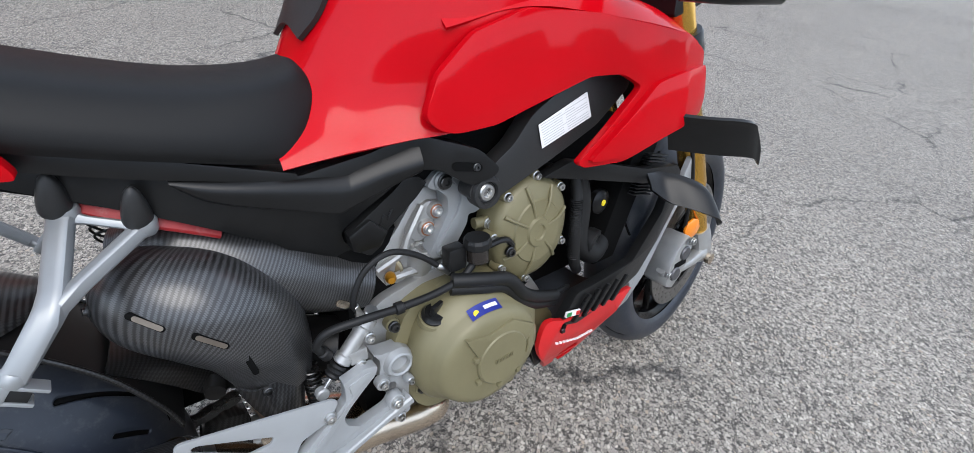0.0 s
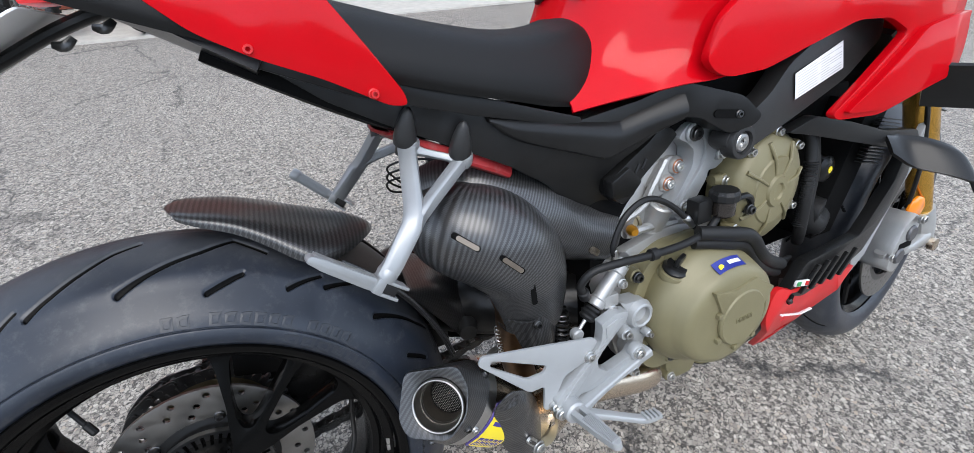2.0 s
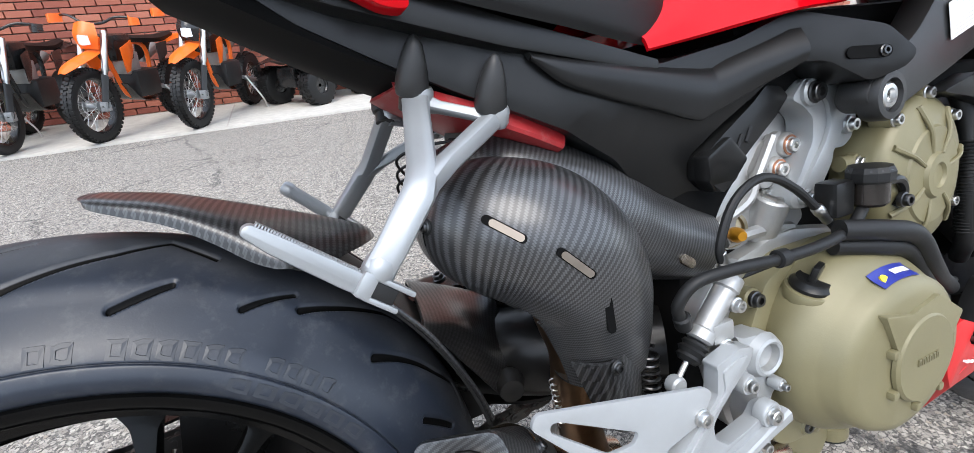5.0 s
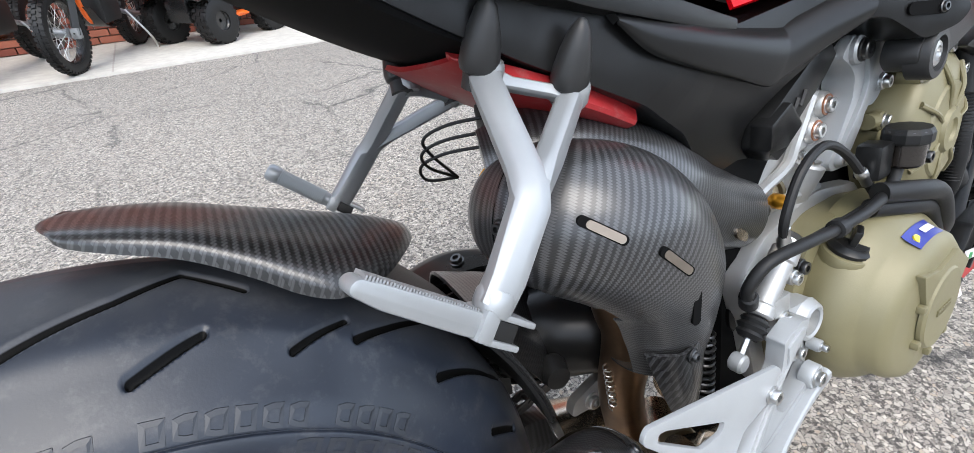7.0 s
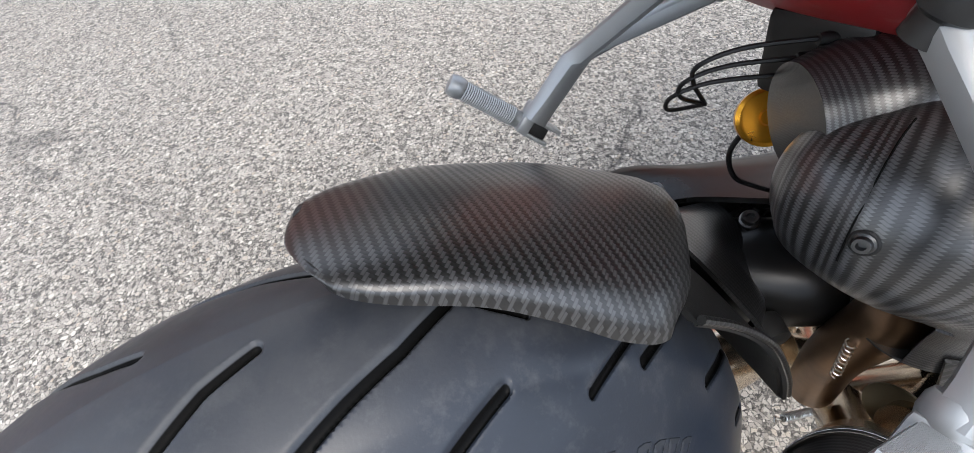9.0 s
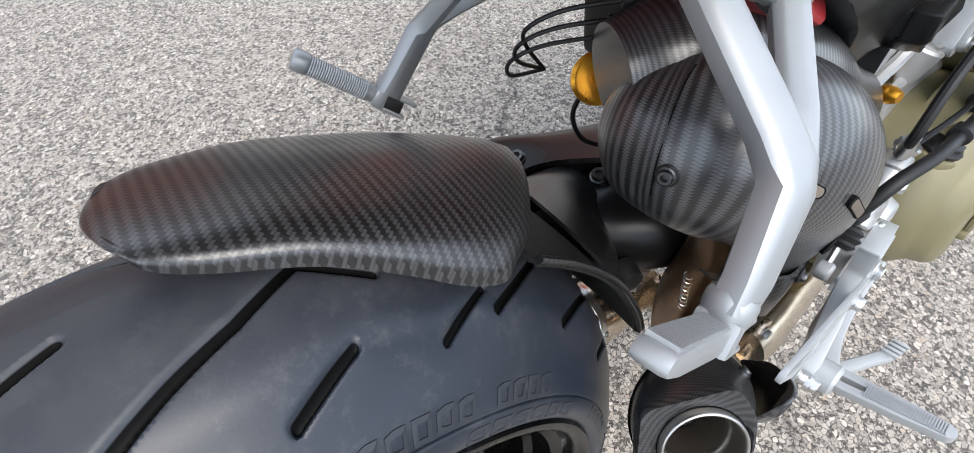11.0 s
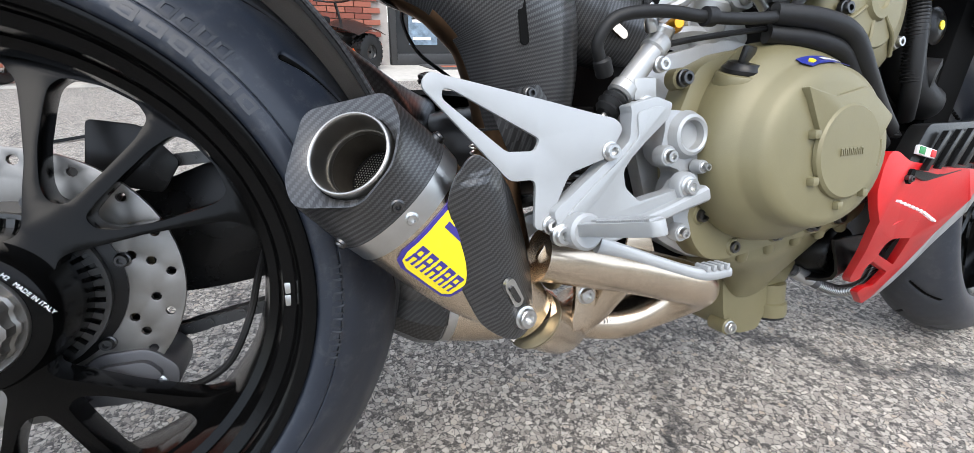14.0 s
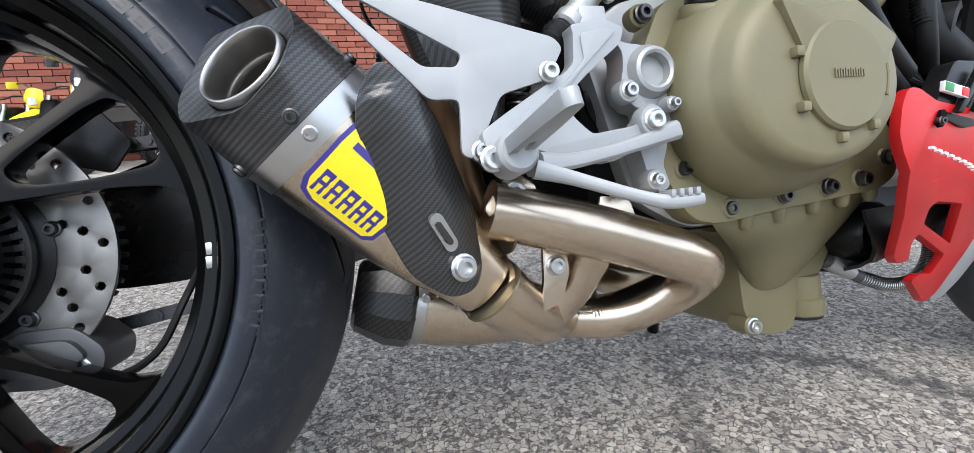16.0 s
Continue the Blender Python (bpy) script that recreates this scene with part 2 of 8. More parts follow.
def tube(pts, radius, seg=12, n=6, flat=1.0, side=None, caps=True, bm=None, square=False, drape=False):
    """A pipe along a smooth path. radius: one number, or one for each point. flat: the section's width across side."""
    bm = bm or bmesh.new()
    rad = radius if isinstance(radius, (list, tuple)) else [radius] * len(pts)
    path = catmull(pts, n)
    rr = [v[0] for v in catmull([(r, 0, 0) for r in rad], n)]
    ref = Vector(side) if side else Vector((0, 0, 1))
    loops, prev = [], None
    for i, q in enumerate(path):
        d = (path[min(i + 1, len(path) - 1)] - path[max(i - 1, 0)]).normalized()
        if side or prev is None:
            u = ref - d * ref.dot(d)
            if u.length < 1e-3:
                u = Vector((1, 0, 0)) - d * d.x
        else:
            u = prev - d * prev.dot(d)
        u.normalize()
        prev = u
        w = d.cross(u)
        r = max(rr[min(i, len(rr) - 1)], 1e-4)
        loop = []
        for k in range(seg):
            c, s = math.cos(2 * math.pi * k / seg), math.sin(2 * math.pi * k / seg)
            g = 1 / (abs(c) ** 4 + abs(s) ** 4) ** 0.25 if square else 1.0
            loop.append(q + (u * c * flat + w * s) * r * g)
        loops.append(loop)
    made = rings(bm, loops, True, caps)
    if drape:
        uv = bm.loops.layers.uv.new("UVMap")
        place, along = {}, 0.0
        for i, row in enumerate(made):
            along += (path[i] - path[i - 1]).length if i else 0.0
            for k, v in enumerate(row):
                place[v] = (along, k)
        mean = sum(rad) / len(rad)
        for f in bm.faces:
            ks = [place[l.vert][1] for l in f.loops]
            for l in f.loops:
                a, k = place[l.vert]
                if max(ks) - min(ks) > 2 and k == 0:
                    k = seg
                l[uv].uv = (a, 2 * math.pi * mean * k / seg)
    return bm


def bevelled(bm, width, segments=2, angle=30):
    es = [e for e in bm.edges if len(e.link_faces) == 2 and e.calc_face_angle(0) > radians(angle)]
    if width and es:
        bmesh.ops.bevel(bm, geom=es, offset=width, segments=segments, profile=0.6, affect="EDGES", clamp_overlap=True)
    return bm


def slab(outline, y0, y1, bevel=0.002, holes=(), bm=None, warp=None, round_to=0):
    """A plate: an outline in x and z, between two depths y, with holes."""
    own = bmesh.new()
    loops = []
    for ring in (outline, *holes):
        vs = [own.verts.new((x, y0, z)) for x, z in ring]
        loops.append([own.edges.new((vs[i], vs[(i + 1) % len(vs)])) for i in range(len(vs))])
    if holes:
        bmesh.ops.triangle_fill(own, use_beauty=True, use_dissolve=False, edges=own.edges[:])
    else:
        bmesh.ops.contextual_create(own, geom=own.edges[:])
    got = bmesh.ops.extrude_face_region(own, geom=own.faces[:] + own.edges[:])
    for v in got["geom"]:
        if isinstance(v, bmesh.types.BMVert):
            v.co.y = y1
    bmesh.ops.recalc_face_normals(own, faces=own.faces)
    bevelled(own, bevel)
    if warp:
        for v in own.verts:
            v.co = Vector(warp(*v.co))
    if bm is None:
        return own
    me = bpy.data.meshes.new("join")
    own.to_mesh(me)
    own.free()
    bm.from_mesh(me)
    bpy.data.meshes.remove(me)
    return bm


def rounded(pts, r, n=4):
    """An outline with its corners rounded."""
    out = []
    k = len(pts)
    for i in range(k):
        p, a, b = Vector(pts[i]), Vector(pts[i - 1]), Vector(pts[(i + 1) % k])
        rr = r[i] if isinstance(r, (list, tuple)) else r
        da, db = (a - p), (b - p)
        t = min(rr, da.length * 0.45, db.length * 0.45)
        s, e = p + da.normalized() * t, p + db.normalized() * t
        for j in range(n + 1):
            f = j / n
            out.append(tuple((s * (1 - f) ** 2 + p * 2 * f * (1 - f) + e * f * f)))
    return out


def lathe(profile, seg=48, axis="Y", centre=(0, 0, 0), bm=None, close=False, arc=None):
    """Turns a profile of (radius, along) about an axis."""
    bm = bm or bmesh.new()
    loops = []
    prof = list(profile) + ([profile[0]] if close else [])
    steps = seg if arc is None else seg + 1
    for k in range(steps):
        a = 2 * math.pi * k / seg if arc is None else arc[0] + (arc[1] - arc[0]) * k / seg
        loop = []
        for r, h in profile:
            c, s = r * math.cos(a), r * math.sin(a)
            q = {"Y": (c, h, s), "X": (h, c, s), "Z": (c, s, h)}[axis]
            loop.append(bm.verts.new(Vector(q) + Vector(centre)))
        loops.append(loop)
    m = len(profile)
    pairs = [(loops[i], loops[(i + 1) % steps]) for i in range(steps if arc is None else steps - 1)]
    for a, b in pairs:
        for i in range(m if close else m - 1):
            j = (i + 1) % m
            if (a[i].co - b[i].co).length < 1e-7 and (a[j].co - b[j].co).length < 1e-7:
                continue
            bm.faces.new((a[i], a[j], b[j], b[i]))
    bmesh.ops.remove_doubles(bm, verts=bm.verts, dist=1e-6)
    return bm


def turned(profile, a, b, seg=24, bm=None):
    """A turned solid from a towards b: profile of (radius, metres from a)."""
    bm = bm or bmesh.new()
    a, b = Vector(a), Vector(b)
    d = (b - a).normalized()
    u = d.orthogonal().normalized()
    w = d.cross(u)
    loops = [[a + d * h + (u * math.cos(t) + w * math.sin(t)) * max(r, 1e-4) for t in (2 * math.pi * k / seg for k in range(seg))] for r, h in profile]
    rings(bm, loops)
    return bm


def surf(rows, nu=5, nv=5, thick=0.003, inward=None, bm=None):
    """A smooth shell through a grid of points, with a thickness."""
    bm = bm or bmesh.new()
    fine = [catmull(r, nu) for r in rows]
    cols = [catmull([f[i] for f in fine], nv) for i in range(len(fine[0]))]
    grid = [[bm.verts.new(c[j]) for c in cols] for j in range(len(cols[0]))]
    faces = []
    for a, b in zip(grid, grid[1:]):
        for i in range(len(a) - 1):
            if len({tuple(round(x, 6) for x in v.co) for v in (a[i], a[i + 1], b[i + 1], b[i])}) >= 3:
                faces.append(bm.faces.new((a[i], a[i + 1], b[i + 1], b[i])))
    if thick:
        bmesh.ops.recalc_face_normals(bm, faces=faces)
        bmesh.ops.solidify(bm, geom=faces, thickness=thick)
    bmesh.ops.remove_doubles(bm, verts=bm.verts, dist=1e-6)
    return bm


def box(x0, x1, y0, y1, z0, z1, bevel=0.003, bm=None):
    return slab([(x0, z0), (x1, z0), (x1, z1), (x0, z1)], y0, y1, bevel, bm=bm)


def screw(parent, at, normal=(0, -1, 0), r=0.007, material=None, name="bolt", h=0.005, label=""):
    """A socket-head bolt with a recessed drive."""
    n = Vector(normal).normalized()
    a = Vector(at) - n * 0.004
    prof = [(r * 1.25, 0), (r * 1.25, 0.0045), (r, 0.0052), (r, 0.004 + h), (r * 0.9, 0.005 + h), (r * 0.52, 0.005 + h), (r * 0.5, 0.003 + h * 0.5), (0.0002, 0.003 + h * 0.5)]
    return part(name, turned(prof, a, a + n, 14), material or M_BOLT, parent, label)


def lettering(name, text, size, depth, material, parent, m, label=""):
    """Raised letters in the built-in font, laid at the pose m."""
    cu = bpy.data.curves.new(name, "FONT")
    cu.body, cu.size, cu.extrude = text, size, depth
    cu.align_x = cu.align_y = "CENTER"
    cu.resolution_u = 2
    tmp = bpy.data.objects.new("tmp", cu)
    scene.collection.objects.link(tmp)
    bpy.context.view_layer.update()
    me = bpy.data.meshes.new_from_object(tmp.evaluated_get(bpy.context.evaluated_depsgraph_get()))
    bpy.data.objects.remove(tmp)
    me.materials.clear()
    me.materials.append(material.m)
    ob = new(name, me)
    ob.parent = parent
    ob.matrix_basis = m
    if label:
        ob["label"] = label
    return ob


def facing(at, normal=(0, -1, 0), up=(0, 0, 1), turn=0):
    """A pose whose z axis is the normal and y axis is up."""
    z = Vector(normal).normalized()
    x = Vector(up).cross(z).normalized()
    y = z.cross(x)
    r = Matrix((x, y, z)).transposed().to_4x4()
    return Matrix.Translation(at) @ r @ Matrix.Rotation(radians(turn), 4, "Z")


# ---- the setting ----
M_ASPHALT = Mat("worn_asphalt", 0.15, 0.85)
_c = M_ASPHALT.coords()
def jolted(mat, amount, scale):
    """Coordinates shaken a little, for ragged outlines of stones."""
    nz = mat.node("ShaderNodeTexNoise", Scale=scale, Detail=2.0, Roughness=0.6)
    mat.l.new(_c, nz.inputs["Vector"])
    ad = mat.n.new("ShaderNodeVectorMath")
    ad.operation = "MULTIPLY_ADD"
    ad.inputs[1].default_value = (amount, amount, 0.0)
    mat.l.new(nz.outputs["Color"], ad.inputs[0])
    mat.l.new(_c, ad.inputs[2])
    return ad.outputs[0]


def stones(scale, vec):
    """Angular chips: a random value, a second one, and the distance to the chip's edge."""
    f1 = M_ASPHALT.node("ShaderNodeTexVoronoi", Scale=scale, Randomness=1.0)
    ed = M_ASPHALT.node("ShaderNodeTexVoronoi", Scale=scale, Randomness=1.0)
    ed.feature = "DISTANCE_TO_EDGE"
    for nd in (f1, ed):
        M_ASPHALT.l.new(vec, nd.inputs["Vector"])
    sp = M_ASPHALT.n.new("ShaderNodeSeparateColor")
    M_ASPHALT.l.new(f1.outputs["Color"], sp.inputs[0])
    return sp.outputs[0], sp.outputs[1], ed.outputs["Distance"]


_jolt = jolted(M_ASPHALT, 0.006, 150.0)
_ra, _rb, _ed = stones(118.0, _jolt)
_sa, _sb, _ed2 = stones(250.0, _jolt)
_stone = M_ASPHALT.ramp(_ra, [(0.0, (0.25, 0.236, 0.216)), (0.35, (0.36, 0.345, 0.318)), (0.78, (0.47, 0.452, 0.42)), (0.84, (0.40, 0.345, 0.285)), (0.90, (0.50, 0.48, 0.445)), (1.0, (0.60, 0.58, 0.54))])
_small = M_ASPHALT.ramp(_sa, [(0.0, (0.065, 0.061, 0.056)), (0.5, (0.21, 0.199, 0.183)), (0.85, (0.38, 0.363, 0.335)), (1.0, (0.54, 0.52, 0.485))])
_shown = M_ASPHALT.ramp(_rb, [(0.30, 0.0), (0.34, 1.0)])
_core = M_ASPHALT.mix(1.0, M_ASPHALT.ramp(_ed, [(0.045, 0.0), (0.085, 1.0)]), _shown, "MULTIPLY")
_edge2 = M_ASPHALT.ramp(_ed2, [(0.02, 0.22), (0.14, 0.9)])
_grit = M_ASPHALT.mix(1.0, _small, _edge2, "MULTIPLY")
_mixed = M_ASPHALT.mix(_core, _grit, _stone)
_crackn = M_ASPHALT.node("ShaderNodeTexVoronoi", Scale=0.9)
_crackn.feature = "DISTANCE_TO_EDGE"
_warp = M_ASPHALT.node("ShaderNodeTexNoise", Scale=3.0, Detail=8.0, Roughness=0.7)
M_ASPHALT.l.new(_c, _warp.inputs["Vector"])
_add = M_ASPHALT.n.new("ShaderNodeVectorMath")
_add.operation = "MULTIPLY_ADD"
_add.inputs[1].default_value = (0.35, 0.35, 0.0)
M_ASPHALT.l.new(_warp.outputs["Color"], _add.inputs[0])
M_ASPHALT.l.new(_c, _add.inputs[2])
M_ASPHALT.l.new(_add.outputs[0], _crackn.inputs["Vector"])
_crack = M_ASPHALT.ramp(_crackn.outputs["Distance"], [(0.0, 0.14), (0.010, 1.0)])
_crack = M_ASPHALT.mix(M_ASPHALT.ramp(M_ASPHALT.noise(1.3, 3), [(0.42, 0.0), (0.55, 1.0)]), 1.0, _crack)
_broad = M_ASPHALT.ramp(M_ASPHALT.noise(0.7, 5), [(0.3, 0.80), (0.7, 1.0)])
_mixed = M_ASPHALT.mix(1.0, _mixed, _crack, "MULTIPLY")
_pit = M_ASPHALT.ramp(M_ASPHALT.noise(170, 3), [(0.60, 1.0), (0.65, 0.3)])
_mixed = M_ASPHALT.mix(1.0, _mixed, _pit, "MULTIPLY")
M_ASPHALT.set("Sheen Weight", 0.14)
M_ASPHALT.to("Base Color", M_ASPHALT.mix(1.0, M_ASPHALT.mix(1.0, _mixed, _broad, "MULTIPLY"), (1.02, 0.96, 0.885), "MULTIPLY"))
M_ASPHALT.bump(M_ASPHALT.mix(0.5, _core, _crack, "MULTIPLY"), 0.8, 0.004)
M_ASPHALT.bump(_edge2, 0.5, 0.002)
M_CONC = worn("pavement_concrete", (0.42, 0.40, 0.36), 0.85, grain=160, bump=0.3, spread=0.12)
M_BRICK = worn("red_brick", (0.26, 0.075, 0.045), 0.85, grain=180, bump=0.4, spread=0.25)
_r = M_BRICK.n.new("ShaderNodeObjectInfo")
M_BRICK.to("Base Color", M_BRICK.ramp(_r.outputs["Random"], [(0.0, (0.17, 0.045, 0.03)), (0.5, (0.27, 0.08, 0.05)), (1.0, (0.34, 0.12, 0.075))]))
M_MORTAR = worn("mortar", (0.36, 0.33, 0.30), 0.9, grain=200, bump=0.3)
M_FRAMEDARK = worn("dark_door_frame", 0.03, 0.4, grain=500)
M_GLASS = Mat("shop_glass", (0.02, 0.022, 0.024), 0.06, spec=0.6)

bm = bmesh.new()
bmesh.ops.create_grid(bm, x_segments=60, y_segments=60, size=1.0)
for v in bm.verts:
    s = 3.0 + 900 * max(abs(v.co.x), abs(v.co.y)) ** 5
    v.co = Vector((v.co.x * s, v.co.y * s, 0))
tagged(part("ground", bm, M_ASPHALT, smooth=0), "worn grey asphalt lot with coarse pale aggregate and fine cracks", "asphalt", kind="structure")

WALK_A, WALK_YAW = Vector((-1.4, 4.375, 0)), 0.3
WALL_M = pose(*WALK_A, 0, 0, WALK_YAW)
WALL_Y = 1.56
bm = box(-14, 16, 0.0, 9.0, -0.10, 0.022, 0.012)
walk_ = tagged(part("pavement", bm, M_CONC, at=WALL_M), "pale concrete pavement with a broken edge", "pavement", kind="structure")
for x in (-5.0, -1.94, 1.155, 4.25, 7.3):
    part("joint", box(x, x + 0.012, 0.002, WALL_Y, 0.0225, 0.0245, 0), M_MORTAR, walk_)

# brick wall with a glazed shop door
wall = tagged(part("wall_back", box(-14, 2.93, WALL_Y + 0.055, WALL_Y + 0.30, -0.1, 3.6, 0), M_MORTAR, at=WALL_M), "red brick shop wall with pale mortar joints", "wall", kind="structure")
part("wall_far_end", box(5.33, 16, WALL_Y + 0.055, WALL_Y + 0.30, -0.1, 3.6, 0), M_MORTAR, wall)
BRICK = bpy.data.meshes.new("brick")
bm = bmesh.new()
box(0, 0.200, 0, 0.09, 0, 0.057, 0.003, bm=bm)
bm.to_mesh(BRICK)
bm.free()
BRICK.materials.append(M_BRICK.m)
verts, faces = [], []
rng = random.Random(4)
count = 0
for c in range(46):
    z = 0.03 + c * 0.067
    for k in range(-64, 74):
        x = k * 0.2105 + (0.105 if c % 2 else 0)
        if 2.73 < x < 5.33 or x > 12 or x < -12:
            continue
        y = WALL_Y + 0.004 * rng.random()
        if -1.1 < x < 2.2 and z < 1.30:
            ob = bpy.data.objects.new("brick", BRICK)
            scene.collection.objects.link(ob)
            ob.parent = wall
            ob.matrix_basis = pose(x, y, z, 0, rng.uniform(-0.4, 0.4), 0)
            count += 1
        else:
            o = len(verts)
            for dx in (0.0, 0.2):
                for dy in (0.0, 0.08):
                    for dz in (0.0, 0.057):
                        verts.append((x + dx, y + dy, z + dz))
            faces += [(o + a, o + b, o + d, o + e) for a, b, d, e in ((0, 4, 5, 1), (0, 1, 3, 2), (4, 6, 7, 5), (1, 5, 7, 3), (0, 2, 6, 4))]
M_BRICKS = worn("red_bricks", (0.26, 0.075, 0.045), 0.85, grain=180, bump=0.4)
_g = M_BRICKS.n.new("ShaderNodeNewGeometry")
M_BRICKS.to("Base Color", M_BRICKS.ramp(_g.outputs["Random Per Island"], [(0.0, (0.17, 0.045, 0.03)), (0.5, (0.27, 0.08, 0.05)), (1.0, (0.34, 0.12, 0.075))]))
me = bpy.data.meshes.new("bricks")
me.from_pydata(verts, [], faces)
me.materials.append(M_BRICKS.m)
ob = tagged(new("bricks", me), "rest of the red bricks", kind="stuff")
ob.parent = wall
door = tagged(part("door_1", box(3.22, 3.30, WALL_Y + 0.02, WALL_Y + 0.14, 0.0, 2.5, 0.01), M_FRAMEDARK, at=WALL_M @ pose(-0.27, 0, 0)), "dark-framed glass shop door with a poster", "door", kind="structure")
for x0, x1, z0, z1 in ((4.30, 4.38, 0, 2.5), (5.50, 5.60, 0, 2.5), (3.30, 4.30, 0.0, 0.16), (4.38, 5.50, 0.0, 0.16), (3.30, 5.50, 2.36, 2.50)):
    part("door_frame", box(x0, x1, WALL_Y + 0.02, WALL_Y + 0.14, z0, z1, 0.008), M_FRAMEDARK, door)
for x0, x1 in ((3.30, 4.30), (4.38, 5.50)):
    part("pane", box(x0, x1, WALL_Y + 0.075, WALL_Y + 0.083, 0.16, 2.36, 0), M_GLASS, door, "dark reflecting glass")
poster = part("poster", box(3.47, 3.85, WALL_Y + 0.066, WALL_Y + 0.069, 0.27, 0.95, 0), worn("poster_paper", (0.16, 0.22, 0.28), 0.5, grain=40, bump=0.0, spread=0.5), door)
for z, w in ((0.60, 0.28), (0.54, 0.20), (0.33, 0.24)):
    part("poster_bar", box(3.52, 3.52 + w, WALL_Y + 0.062, WALL_Y + 0.065, z, z + 0.035, 0), M_WHITE, poster)
part("lintel", box(2.73, 5.53, WALL_Y, WALL_Y + 0.3, 2.5, 3.6, 0.01), M_CONC, wall)
part("roof_edge", box(-14, 16, WALL_Y - 0.15, WALL_Y + 3, 3.6, 3.9, 0.01), M_FRAMEDARK, wall)
mat = tagged(part("door_mat", box(3.3, 4.7, 0.9, 1.7, 0.022, 0.034, 0.004), worn("mat_rubber", 0.06, 0.8), at=WALL_M), "dark rubber mat with orange marks before the door", "mat")
part("mat_mark", box(3.5, 3.8, 1.1, 1.3, 0.0345, 0.036, 0), worn("mat_orange", (0.4, 0.12, 0.06), 0.8), mat)
tagged(part("far_wall", box(-30, 30, -14.4, -14.0, 0, 3.0, 0.02), M_CONC), "plain pale wall across the lot", "wall", kind="structure")

# parked off-road machines
M_ORG = worn("orange_plastic", (0.80, 0.13, 0.01), 0.35, grain=300, bump=0.03, spread=0.05)
M_YEL = worn("yellow_plastic", (0.80, 0.62, 0.02), 0.35, grain=300, bump=0.03, spread=0.05)
M_GRN = worn("green_plastic", (0.05, 0.60, 0.04), 0.35, grain=300, bump=0.03, spread=0.05)
M_BLKP = worn("gloss_black_plastic", 0.015, 0.25, grain=300, bump=0.03)
M_LENS = Mat("headlamp_lens", (0.7, 0.72, 0.75), 0.08, coat=0.8)


def spoked_wheel(parent, name, x, z, r, w, knobs=True):
    """A spoked wheel about the y axis at x, z."""
    rr = r - w * 0.9
    tyre = part(name, lathe([(rr, -w * 0.4), (rr + w * 0.4, -w * 0.52), (r - w * 0.15, -w * 0.42), (r, -w * 0.1), (r, w * 0.1), (r - w * 0.15, w * 0.42), (rr + w * 0.4, w * 0.52), (rr, w * 0.4)], 48, centre=(x, 0, z), close=True), M_RUB, parent, "knobbly black tyre on a spoked rim" if knobs else "black road tyre on a spoked rim")
    if knobs:
        bm = bmesh.new()
        for k in range(46):
            for y, dr in ((-0.36, -0.10), (0, 0.03), (0.36, -0.10)):
                a = 2 * math.pi * (k + (0.5 if y == 0 else 0)) / 46
                c = Vector((x + (r + dr * w) * math.cos(a), y * w, z + (r + dr * w) * math.sin(a)))
                d, t = Vector((math.cos(a), 0, math.sin(a))), Vector((-math.sin(a), 0, math.cos(a)))
                s = Vector((0, 1, 0))
                lo = [c - d * 0.012 + t * i * 0.014 + s * j * 0.013 for i, j in ((-1, -1), (1, -1), (1, 1), (-1, 1))]
                rings(bm, [lo, [q + d * 0.020 for q in lo]])
        part("tread", bm, M_RUB, tyre, smooth=0)
    part("rim", lathe([(rr - 0.016, -w * 0.28), (rr + 0.004, -w * 0.36), (rr + 0.004, w * 0.36), (rr - 0.016, w * 0.28)], 48, centre=(x, 0, z), close=True), M_BLKP, tyre)
    part("hub", lathe([(0.016, -0.06), (0.045, -0.05), (0.035, -0.02), (0.035, 0.02), (0.045, 0.05), (0.016, 0.06)], 20, centre=(x, 0, z), close=True), M_ALU, tyre)
    bm = bmesh.new()
    for k in range(32):
        a, b = 2 * math.pi * k / 32, 2 * math.pi * (k + (2.4 if k % 2 else -2.4)) / 32
        y = 0.045 if k % 4 < 2 else -0.045
        tube([(x + 0.04 * math.cos(a), y, z + 0.04 * math.sin(a)), (x + (rr - 0.01) * math.cos(b), 0, z + (rr - 0.01) * math.sin(b))], 0.0022, 5, 1, bm=bm)
    part("spokes", bm, M_BOLT, tyre)
    part("wheel_disc", lathe([(0.09, -0.056), (0.13, -0.056), (0.13, -0.052), (0.09, -0.052)], 32, centre=(x, 0, z), close=True), M_DISC, tyre)
    return tyre


